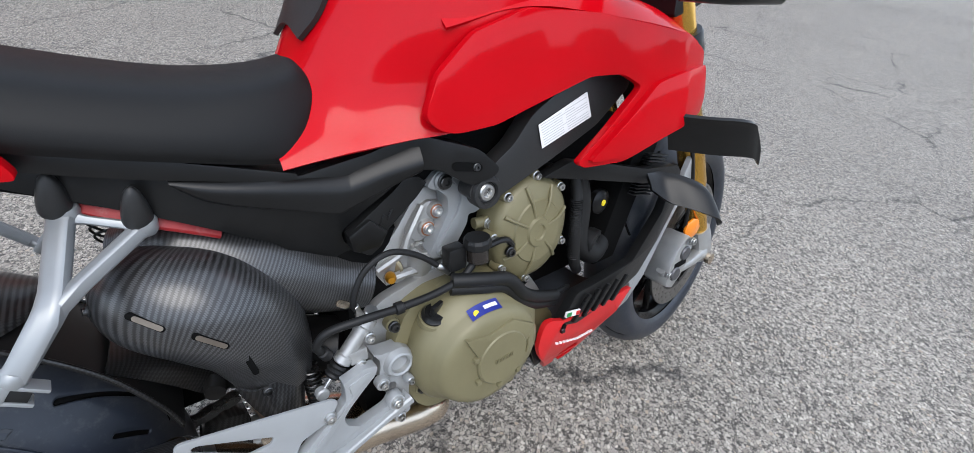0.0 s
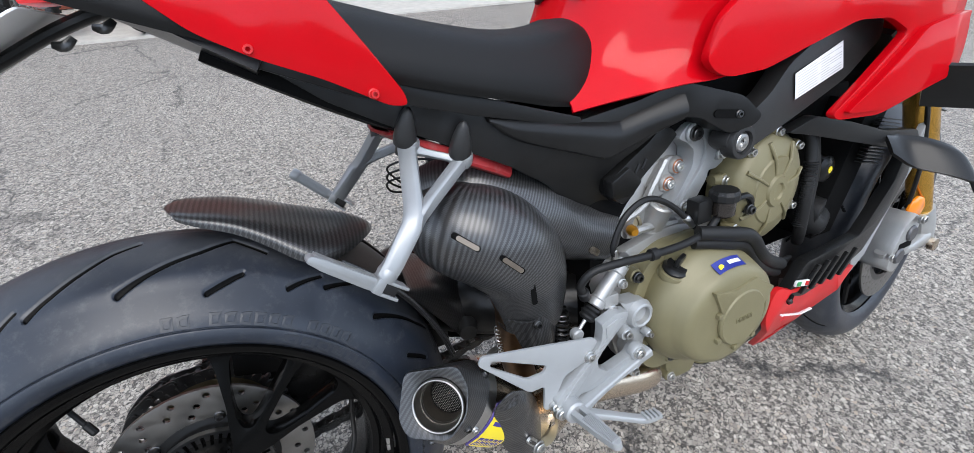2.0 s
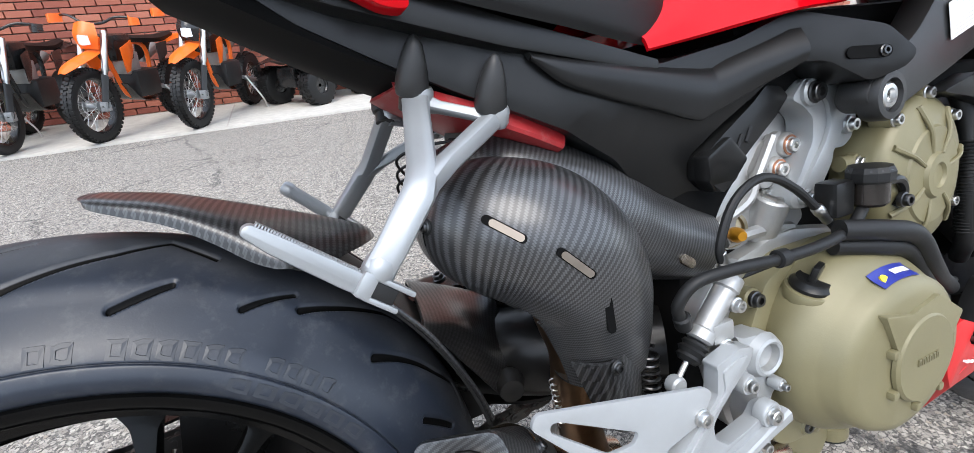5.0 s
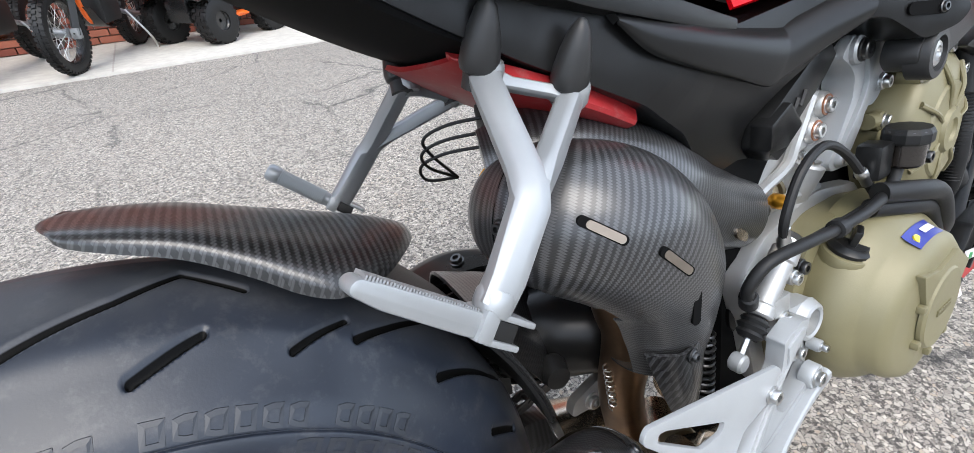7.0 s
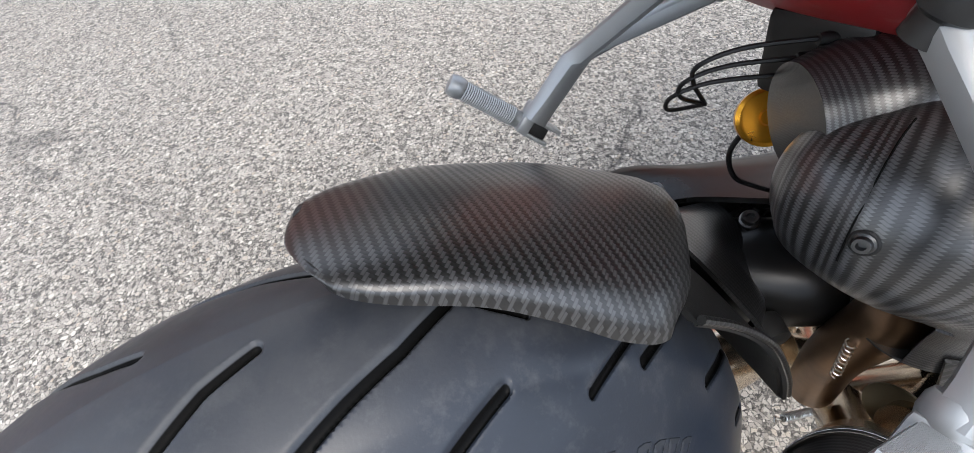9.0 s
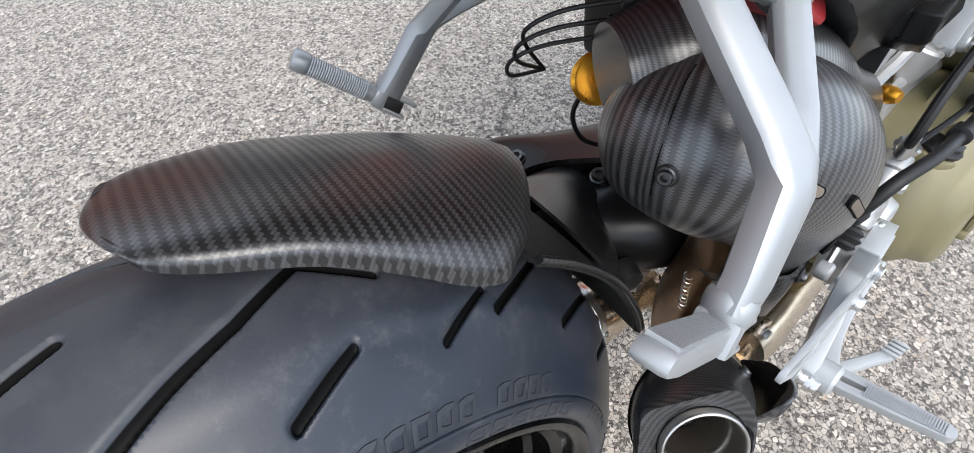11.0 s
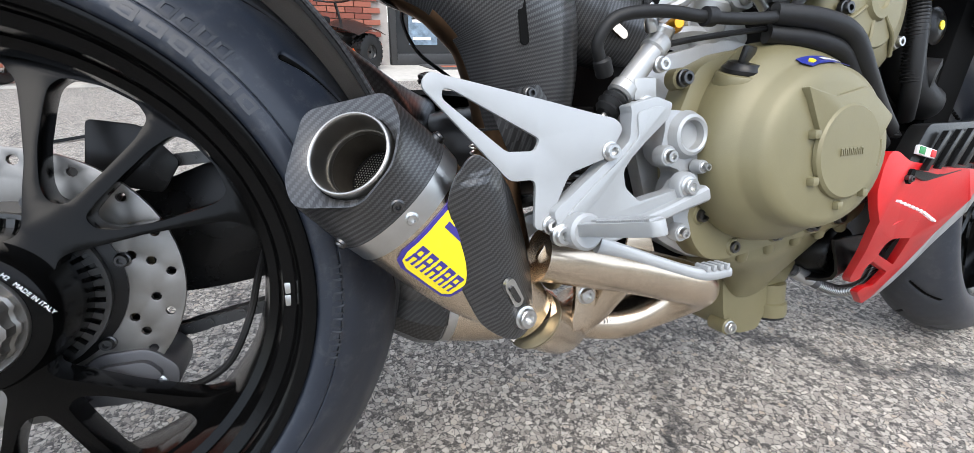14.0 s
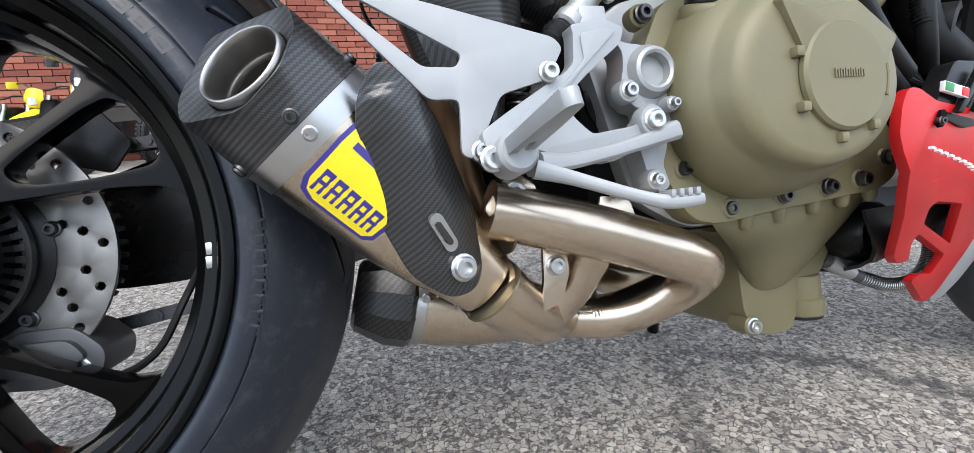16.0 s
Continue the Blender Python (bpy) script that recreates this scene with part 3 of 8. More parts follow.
def dirt_bike(label, colour, m, knobs=True, mask=None):
    """An off-road motorcycle: x ahead from the rear axle, z up."""
    b = tagged(new("dirt_bike"), label, "motorcycle", "off-road motorcycles by the wall")
    b.matrix_basis = m
    spoked_wheel(b, "front_wheel", 1.46, 0.345, 0.345, 0.095, knobs)
    spoked_wheel(b, "rear_wheel", 0.0, 0.33, 0.33, 0.125, knobs)
    for sy in (-1, 1):
        f = part("fork_leg", turned([(0.020, 0), (0.022, 0.01), (0.022, 0.33), (0.029, 0.35), (0.029, 0.72)], (1.46, 0.105 * sy, 0.34), (1.20, 0.105 * sy, 1.02), 16), M_BOLT, b, "silver fork leg")
        part("fork_guard", surf([[(1.475, 0.105 * sy - 0.035, 0.33), (1.505, 0.105 * sy, 0.345), (1.475, 0.105 * sy + 0.035, 0.33)], [(1.355, 0.105 * sy - 0.033, 0.62), (1.40, 0.105 * sy, 0.64), (1.355, 0.105 * sy + 0.033, 0.62)]], 4, 4, 0.004), M_GREY, f)
        part("fork_foot", box(1.42, 1.50, 0.105 * sy - 0.03, 0.105 * sy + 0.03, 0.30, 0.39, 0.012), M_ALU, f)
        part("side_shroud", surf([[(0.82, 0.10 * sy, 0.92), (1.0, 0.17 * sy, 0.90), (1.16, 0.19 * sy, 0.86)], [(0.84, 0.11 * sy, 0.80), (1.02, 0.18 * sy, 0.76), (1.14, 0.18 * sy, 0.72)], [(0.92, 0.11 * sy, 0.70), (1.03, 0.16 * sy, 0.64), (1.10, 0.16 * sy, 0.62)]], 4, 4, 0.006), colour, b)
        part("side_plate", surf([[(0.15, 0.09 * sy, 0.88), (0.42, 0.12 * sy, 0.86)], [(0.22, 0.11 * sy, 0.74), (0.44, 0.13 * sy, 0.66)]], 4, 4, 0.006), M_GREY if knobs else colour, b)
        part("hand_guard", surf([[(1.10, 0.30 * sy, 1.16), (1.19, 0.36 * sy, 1.15), (1.14, 0.42 * sy, 1.14)], [(1.11, 0.30 * sy, 1.08), (1.20, 0.36 * sy, 1.07), (1.14, 0.42 * sy, 1.08)]], 4, 4, 0.006), colour, b)
    part("front_fender", surf([[(1.16, -0.05, 0.86), (1.16, 0, 0.88), (1.16, 0.05, 0.86)], [(1.36, -0.085, 0.80), (1.36, 0, 0.835), (1.36, 0.085, 0.80)], [(1.60, -0.075, 0.73), (1.60, 0, 0.76), (1.60, 0.075, 0.73)], [(1.74, -0.03, 0.67), (1.75, 0, 0.68), (1.74, 0.03, 0.67)]], 4, 5, 0.005), colour, b)
    part("headlight_mask", surf([[(1.28, -0.09, 1.08), (1.31, 0, 1.10), (1.28, 0.09, 1.08)], [(1.31, -0.11, 0.97), (1.37, 0, 0.98), (1.31, 0.11, 0.97)], [(1.30, -0.08, 0.85), (1.35, 0, 0.86), (1.30, 0.08, 0.85)]], 4, 5, 0.008), mask or colour, b)
    part("headlamp", surf([[(1.352, -0.05, 0.975), (1.385, 0, 0.98), (1.352, 0.05, 0.975)], [(1.348, -0.055, 0.90), (1.378, 0, 0.89), (1.348, 0.055, 0.90)]], 4, 4, 0.01), M_LENS, b)
    part("seat", surf([[(-0.10, -0.05, 0.96), (-0.10, 0, 0.98), (-0.10, 0.05, 0.96)], [(0.30, -0.09, 0.92), (0.30, 0, 0.95), (0.30, 0.09, 0.92)], [(0.85, -0.07, 0.94), (0.85, 0, 0.97), (0.85, 0.07, 0.94)]], 4, 5, 0.05), M_SEAT, b)
    part("rear_fender", surf([[(-0.42, -0.06, 0.93), (-0.42, 0, 0.95), (-0.42, 0.06, 0.93)], [(-0.10, -0.09, 0.90), (-0.10, 0, 0.94), (-0.10, 0.09, 0.90)], [(0.20, -0.09, 0.86), (0.20, 0, 0.88), (0.20, 0.09, 0.86)]], 4, 4, 0.006), colour, b)
    part("tank", box(0.80, 1.10, -0.10, 0.10, 0.72, 0.98, 0.05), M_BLKP, b)
    part("engine", box(0.50, 0.90, -0.13, 0.13, 0.34, 0.62, 0.04), M_GREY, b)
    part("cylinder", box(0.72, 0.92, -0.08, 0.08, 0.58, 0.80, 0.02), M_CAST, b)
    part("skid_plate", surf([[(0.45, -0.12, 0.31), (0.45, 0.12, 0.31)], [(0.85, -0.12, 0.31), (0.85, 0.12, 0.31)], [(1.02, -0.08, 0.50), (1.02, 0.08, 0.50)]], 3, 4, 0.008), M_BLKP, b)
    part("frame_tube", tube([(1.16, 0, 0.95), (1.04, 0, 0.60), (0.90, 0, 0.36), (0.50, 0, 0.36), (0.44, 0, 0.60), (0.50, 0, 0.86), (1.14, 0, 0.90)], 0.022, 10), colour if knobs else M_BLKP, b)
    for sy in (-1, 1):
        part("swingarm_leg", tube([(0.50, 0.09 * sy, 0.42), (0.25, 0.11 * sy, 0.36), (0.0, 0.11 * sy, 0.33)], 0.024, 10), M_ALU, b)
    part("handlebar", tube([(1.08, -0.40, 1.13), (1.14, -0.22, 1.14), (1.17, -0.08, 1.08), (1.17, 0.08, 1.08), (1.14, 0.22, 1.14), (1.08, 0.40, 1.13)], 0.012, 10), M_BLKP, b)
    part("side_stand", tube([(0.46, 0.14, 0.42), (0.42, 0.30, 0.16), (0.40, 0.34, 0.012)], 0.012, 8), M_BOLT, b)
    part("silencer", turned([(0.03, 0), (0.055, 0.04), (0.055, 0.36), (0.03, 0.40)], (0.32, -0.15, 0.68), (-0.2, -0.16, 0.86), 18), M_ALU, b)
    return b


Z_WALK = 0.022
SMALL = 0.83  # youth-sized machines


def stand_at(fx, fy, heading, lean=6, size=SMALL):
    """A pose that puts the front wheel's foot at fx, fy."""
    h = radians(heading)
    far = 1.46 * size
    return pose(fx - far * math.cos(h), fy - far * math.sin(h), Z_WALK, 0, 0, heading) @ pose(0, 0, 0, -lean, 0, 0) @ Matrix.Scale(size, 4)


dirt_bike("orange and grey off-road motorcycle on its side stand by the wall", M_ORG, stand_at(-1.16, 4.49, -110))
dirt_bike("orange and black off-road motorcycle leaning beside its twin", M_ORG, stand_at(-0.46, 4.55, -110), mask=M_BLKP)
dirt_bike("black and red street motorcycle with road tyres by the wall", M_BLKP, stand_at(-1.79, 4.51, -96), False)
dirt_bike("yellow off-road motorcycle parked by the brick wall", M_YEL, stand_at(-2.18, 4.60, -100, size=0.68))
dirt_bike("green off-road motorcycle parked by the brick wall", M_GRN, stand_at(-2.50, 4.62, -100, size=0.62))

atv = tagged(new("quad_bike"), "orange and black small quad bike with knobbly tyres", "quad bike")
atv.matrix_basis = pose(0.43, 5.20, Z_WALK, 0, 0, 40) @ Matrix.Scale(0.82, 4)
for x in (0, 0.85):
    for y in (-0.36, 0.36):
        w = part("wheel", lathe([(0.10, -0.09), (0.19, -0.10), (0.225, -0.085), (0.235, -0.04), (0.235, 0.04), (0.225, 0.085), (0.19, 0.10), (0.10, 0.09)], 36, centre=(x, y, 0.235), close=True), M_RUB, atv, "fat knobbly black tyre")
        part("rim", lathe([(0.02, -0.05), (0.09, -0.055), (0.11, -0.085), (0.115, 0.0), (0.02, 0.02)], 24, centre=(x, y, 0.235)), M_BLKP, w)
        bm = bmesh.new()
        for k in range(22):
            for yy in (-0.06, 0.0, 0.06):
                a = 2 * math.pi * (k + (0.5 if yy == 0 else 0)) / 22
                c = Vector((x + 0.232 * math.cos(a), y + yy, 0.235 + 0.232 * math.sin(a)))
                d, t = Vector((math.cos(a), 0, math.sin(a))), Vector((-math.sin(a), 0, math.cos(a)))
                lo = [c - d * 0.01 + t * i * 0.018 + Vector((0, 1, 0)) * j * 0.022 for i, j in ((-1, -1), (1, -1), (1, 1), (-1, 1))]
                rings(bm, [lo, [q + d * 0.022 for q in lo]])
        part("tread", bm, M_RUB, w, smooth=0)
part("chassis", box(-0.15, 1.0, -0.16, 0.16, 0.22, 0.48, 0.05), M_BLKP, atv)
part("frame_rail", tube([(0.05, -0.30, 0.30), (0.4, -0.33, 0.24), (0.8, -0.30, 0.30)], 0.02, 10), M_ORG, atv)
part("nerf_bar", box(0.2, 0.62, -0.36, -0.18, 0.24, 0.27, 0.01), M_ORG, atv)
for x in (0.0, 0.85):
    part("fender", surf([[(x - 0.28, -0.48, 0.46), (x - 0.28, 0, 0.56), (x - 0.28, 0.48, 0.46)], [(x, -0.50, 0.54), (x, 0, 0.66), (x, 0.50, 0.54)], [(x + 0.28, -0.48, 0.46), (x + 0.28, 0, 0.58), (x + 0.28, 0.48, 0.46)]], 4, 5, 0.008), M_BLKP, atv)
part("seat", box(-0.1, 0.45, -0.13, 0.13, 0.58, 0.68, 0.04), M_SEAT, atv)
part("handlebar", tube([(0.62, -0.33, 0.88), (0.68, -0.1, 0.86), (0.68, 0.1, 0.86), (0.62, 0.33, 0.88)], 0.012, 10), M_BLKP, atv)
part("steering_post", tube([(0.78, 0, 0.55), (0.68, 0, 0.86)], 0.02, 10), M_BLKP, atv)

# ---- the motorcycle: x ahead, y to its left, z up, leaning on its stand ----
LEAN = 12.5
BIKE = tagged(new("motorcycle"), "red sports motorcycle with carbon exhaust shields leaning on its stand", "motorcycle")
BIKE.matrix_basis = pose(0, 0, 0, -LEAN, 0, 0)
AXLE = (0.015, 0, 0.326)


def lerp_y(keys):
    """A depth y that follows x by straight steps between keys of (x, y)."""
    xs, ys = [k[0] for k in keys], [k[1] for k in keys]
    return lambda x: float(np.interp(x, xs, ys))


def panel(name, outline, depth, thick, material, parent, label="", bevel=0.003, holes=(), bulge=0.0, smooth=35, cuts=0):
    """A moulded plate whose outer face follows depth(x)."""
    f = depth if callable(depth) else (lambda x: depth)
    zs = [z for _, z in outline]
    zm, zh = (max(zs) + min(zs)) / 2, (max(zs) - min(zs)) / 2
    bm = slab(outline, 0, thick, bevel, holes)
    if cuts:
        bmesh.ops.triangulate(bm, faces=[f_ for f_ in bm.faces if len(f_.verts) > 4])
        bmesh.ops.subdivide_edges(bm, edges=[e for e in bm.edges if e.calc_length() > 0.03], cuts=cuts)
        bmesh.ops.triangulate(bm, faces=bm.faces)
    for v in bm.verts:
        k = (v.co.z - zm) / zh
        v.co.y += f(v.co.x) - bulge * (1 - k * k)
    return part(name, bm, material, parent, label, smooth)


def stadium(name, a, b, width, normal, material, parent, label="", lift=0.0008):
    """A long round-ended piece between two points, lying on a surface."""
    a, b, n = Vector(a), Vector(b), Vector(normal).normalized()
    d = (b - a).normalized()
    s = n.cross(d).normalized()
    n = d.cross(s).normalized() if d.cross(s).dot(n) > 0 else -d.cross(s).normalized()
    ring = []
    for c, sg in ((b, 1), (a, -1)):
        for k in range(9):
            t = -math.pi / 2 + math.pi * k / 8
            ring.append(c + (d * math.cos(t) * sg + s * math.sin(t) * sg) * width / 2)
    bm = bmesh.new()
    rings(bm, [[q - n * 0.002 for q in ring], [q + n * lift for q in ring]])
    return part(name, bm, material, parent, label)


# rear wheel
TYRE_PROFILE = [(0.2300, -0.084), (0.2350, -0.0935), (0.2400, -0.0982), (0.2470, -0.0998), (0.2555, -0.0978), (0.2568, -0.0952), (0.2590, -0.0958), (0.268, -0.0915), (0.277, -0.085), (0.291, -0.073), (0.304, -0.061), (0.314, -0.045), (0.3215, -0.028), (0.3255, -0.014), (0.327, 0)]


def tyre_mesh(profile, cuts, dense_arc=None, fine=3, depth=0.004, coarse=3.0, close_step=0.36):
    """A tyre about y whose tread carries cut grooves: each groove a chain of (degrees, depth y) with a width."""
    half = [(v.x, v.y) for v in catmull([(r, y, 0) for r, y in profile], fine)]
    prof = half + [(r, -y) for r, y in half[-2::-1]]
    angles, a = [], 0.0
    while a < 360 - 1e-6:
        angles.append(a)
        inside = dense_arc and (dense_arc[0] <= a < dense_arc[1] or dense_arc[0] + 360 <= a < dense_arc[1] + 360)
        a += close_step if inside else coarse
    bm = bmesh.new()
    R = np.array([p[0] for p in prof])
    Yv = np.array([p[1] for p in prof])
    rows = []
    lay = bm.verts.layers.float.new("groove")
    for a in angles:
        near_ = np.full(len(prof), -1.0)
        for chain, width in cuts:
            if all(abs((a - c[0] + 180) % 360 - 180) > 9 for c in chain):
                continue
            for (a0, y0), (a1, y1) in zip(chain, chain[1:]):
                px, py = radians((a - a0 + 180) % 360 - 180) * R, Yv - y0
                qx, qy = radians((a1 - a0 + 180) % 360 - 180) * R, y1 - y0
                t = np.clip((px * qx + py * qy) / (qx * qx + qy * qy), 0, 1)
                d = np.hypot(px - t * qx, py - t * qy)
                near_ = np.maximum(near_, (width - d) / 0.004)
        dr = depth * np.clip(0.5 + near_ * 1.6, 0, 1)
        c, s_ = math.cos(radians(a)), math.sin(radians(a))
        row = [bm.verts.new(((r - k) * c, y, (r - k) * s_)) for r, y, k in zip(R, Yv, dr)]
        # Weight of the shade painted into the groove floors.
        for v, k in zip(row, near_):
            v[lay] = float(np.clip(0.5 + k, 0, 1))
        rows.append(row)
    n = len(rows)
    for i in range(n):
        A, B = rows[i], rows[(i + 1) % n]
        for q in range(len(prof) - 1):
            bm.faces.new((A[q], A[q + 1], B[q + 1], B[q]))
    return bm


GROOVES = []
for turn_ in (-156, -104, -52, 0, 52, 104, 156):
    for side in (1, -1):
        off = turn_ + (2.1 if side == 1 else 11.1)
        GROOVES += [([(off + 68.5, -0.020 * side), (off + 74, -0.037 * side), (off + 79, -0.048 * side), (off + 84, -0.060 * side), (off + 87.5, -0.068 * side)], 0.0026),
                    ([(off + 68.5, -0.020 * side), (off + 65.5, -0.028 * side), (off + 62.5, -0.035 * side)], 0.0022),
                    ([(off + 66.5, -0.062 * side), (off + 72.8, -0.076 * side)], 0.0022),
                    ([(off + 84, -0.014 * side), (off + 88, -0.022 * side), (off + 92, -0.035 * side), (off + 97, -0.050 * side), (off + 101.5, -0.062 * side)], 0.0026),
                    ([(off + 51, -0.052 * side), (off + 57.3, -0.070 * side)], 0.0020)]
near = [g for g in GROOVES if -30 < g[0][0][0] < 140]
wheel_m = pose(*AXLE)
RIM = [(0.2255, -0.0955), (0.2300, -0.0985), (0.2350, -0.0985), (0.2362, -0.0955), (0.2340, -0.089), (0.224, -0.083), (0.211, -0.070), (0.202, -0.050), (0.198, 0), (0.202, 0.05), (0.211, 0.07), (0.221, 0.085), (0.231, 0.089), (0.231, 0.0935), (0.224, 0.092), (0.214, 0.083), (0.203, 0.066), (0.193, 0.045), (0.190, 0), (0.193, -0.036), (0.1965, -0.050), (0.2040, -0.055), (0.2065, -0.066), (0.2090, -0.075), (0.2185, -0.080), (0.2205, -0.087), (0.2230, -0.0935)]


def polar(r, deg):
    return (r * math.cos(radians(deg)), r * math.sin(radians(deg)))


wheel = part("rear_wheel", lathe(RIM, 120, close=True), M_RIM, BIKE, "gloss black forged wheel with three branching spokes", at=wheel_m)
def spoke_face(r):
    """How far out the spokes stand: proud at the hub, set back at the rim."""
    return float(np.interp(r, [0.05, 0.107, 0.19, 0.21], [-0.066, -0.050, -0.027, -0.023]))


for mid in (45, 165, 285):
    half = [(0.046, 42), (0.056, 20), (0.064, 13.5), (0.072, 14), (0.081, 17), (0.100, 21.2), (0.118, 23.6), (0.135, 26.2), (0.155, 28.4), (0.175, 30.5), (0.188, 34), (0.198, 39)]
    outline = rounded([polar(r, mid - a) for r, a in half] + [polar(0.203, mid - 15), polar(0.204, mid), polar(0.203, mid + 15)] + [polar(r, mid + a) for r, a in half[::-1]], 0.005, 3)
    holes = []
    for sg in (-1, 1):
        ring = [polar(r, mid + sg * a) for r, a in ((0.0945, 11), (0.103, 16.0), (0.117, 19.4), (0.132, 21.8), (0.160, 23.8), (0.176, 24.3), (0.186, 22.5), (0.1905, 15), (0.1905, 7), (0.184, 3.2), (0.165, 2.2), (0.135, 2.4), (0.110, 3.0), (0.096, 4.5))]
        holes.append(rounded(ring if sg > 0 else ring[::-1], 0.005, 4))
    bm = slab(outline, 0.0, 0.026, 0.004, holes)
    for v in bm.verts:
        v.co.y += spoke_face(math.hypot(v.co.x, v.co.z))
    part("spoke", bm, M_RIM, wheel)
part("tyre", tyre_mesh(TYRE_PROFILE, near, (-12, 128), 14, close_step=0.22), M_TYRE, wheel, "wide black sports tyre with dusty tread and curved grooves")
part("hub", lathe([(0.028, -0.088), (0.049, -0.090), (0.0535, -0.088), (0.0560, -0.083), (0.0570, -0.070), (0.0590, -0.055), (0.060, -0.030), (0.056, -0.005), (0.05, 0.03), (0.028, 0.03)], 64), M_RIM, wheel)
part("axle_tube", lathe([(0.0200, -0.102), (0.0222, -0.102), (0.0222, 0.06), (0.0200, 0.06), (0.0195, 0.0)], 40, close=True), M_CALIPER, wheel)
bm = bmesh.new()
loops = []
for y, grow in ((-0.080, 0.002), (-0.094, 0.002), (-0.096, 0.0), (-0.106, -0.001), (-0.1065, -0.003)):
    loops.append([((0.0340 + grow + (0.0020 if (k // 3) % 2 else 0)) * math.cos(2 * math.pi * k / 72), y, (0.0340 + grow + (0.0020 if (k // 3) % 2 else 0)) * math.sin(2 * math.pi * k / 72)) for k in range(72)])
loops.append([(0.0255 * math.cos(2 * math.pi * k / 72), -0.1065, 0.0255 * math.sin(2 * math.pi * k / 72)) for k in range(72)])
loops.append([(0.0225 * math.cos(2 * math.pi * k / 72), -0.102, 0.0225 * math.sin(2 * math.pi * k / 72)) for k in range(72)])
rings(bm, loops, caps=False)
part("axle_nut", bm, M_DISC, wheel, "large scalloped silver axle nut")
# Dark disc added in the hollow axle, standing for the shade in its bore.
part("axle_plug", lathe([(0.0001, -0.070), (0.0198, -0.070), (0.0198, -0.066)], 32), M_DARKBOLT, wheel)
part("flange", lathe([(0.034, -0.091), (0.041, -0.0925), (0.042, -0.091), (0.042, -0.086)], 60), M_DISC, wheel)
lettering("hub_marking", "17xMT6.00   H2   MADE IN ITALY", 0.0046, 0.0002, M_WHITE, wheel, facing((0.0375, -0.0905, 0.0265), turn=-55))
holes = []
for k in range(18):
    for r, d in ((0.112, 0), (0.099, 7), (0.086, 13)):
        if r < 0.09 and k % 2:
            continue
        cx, cz = polar(r, 20 * k + d)
        holes.append([(cx + 0.0042 * math.cos(t), cz + 0.0042 * math.sin(t)) for t in (2 * math.pi * j / 8 for j in range(8))][::-1])
inner = [polar(0.072, 10 * k) for k in range(36)][::-1]
disc = part("brake_disc", slab([polar(0.1225, 6 * k) for k in range(60)], -0.0075, -0.0025, 0.0004, [inner] + holes), M_DISC, wheel, "drilled steel brake disc")
part("disc_carrier", lathe([(0.045, -0.02), (0.068, -0.012), (0.078, -0.009), (0.078, -0.001), (0.06, 0.004), (0.045, 0.006)], 40, close=True), M_BLACKSAT, wheel)
bm = bmesh.new()
for k in range(40):
    a0, a1 = 9 * k, 9 * k + 5
    slab([polar(0.057, a0), polar(0.057, a1), polar(0.068, a1), polar(0.068, a0)], -0.028, -0.022, 0, bm=bm)
lathe([(0.053, -0.028), (0.058, -0.028), (0.058, -0.021), (0.053, -0.021)], 40, close=True, bm=bm)
lathe([(0.067, -0.028), (0.071, -0.028), (0.071, -0.021), (0.067, -0.021)], 40, close=True, bm=bm)
part("tone_ring", bm, M_DARKBOLT, wheel, "slotted steel sensor ring")
for k in range(6):
    x, z = polar(0.079, 60 * k + 12)
    screw(wheel, (x, -0.009, z), r=0.0055, material=M_DARKBOLT)
bm = bmesh.new()
for k in range(44):
    a = 2 * math.pi * k / 44
    for r0, r1, w in ((0.080, 0.092, 0.5), (0.092, 0.099, 0.22)):
        q = [(r * math.cos(a + s * w * 2 * math.pi / 44), r * math.sin(a + s * w * 2 * math.pi / 44)) for r, s in ((r0, -1), (r0, 1), (r1, 0.7), (r1, -0.7))]
        slab(q, 0.071, 0.077, 0, bm=bm)
part("sprocket", bm, M_CHAIN, wheel)
part("sprocket_plate", lathe([(0.052, 0.072), (0.083, 0.072), (0.083, 0.076), (0.052, 0.076)], 48, close=True), M_GOLDCHAIN, wheel)
for k, ang in enumerate((-4, -7)):
    x, z = polar(0.213, ang)
    part("balance_weight", box(x - 0.003, x + 0.003, -0.078, -0.066, z - 0.005, z + 0.005, 0.001), M_BOLT, wheel)
x, z = polar(0.188, 122)
part("valve", turned([(0.003, 0), (0.003, 0.022), (0.0045, 0.023), (0.0045, 0.036), (0.003, 0.038)], (x, -0.02, z), (x * 0.7, -0.045, z * 0.7), 10), M_RUB, wheel)
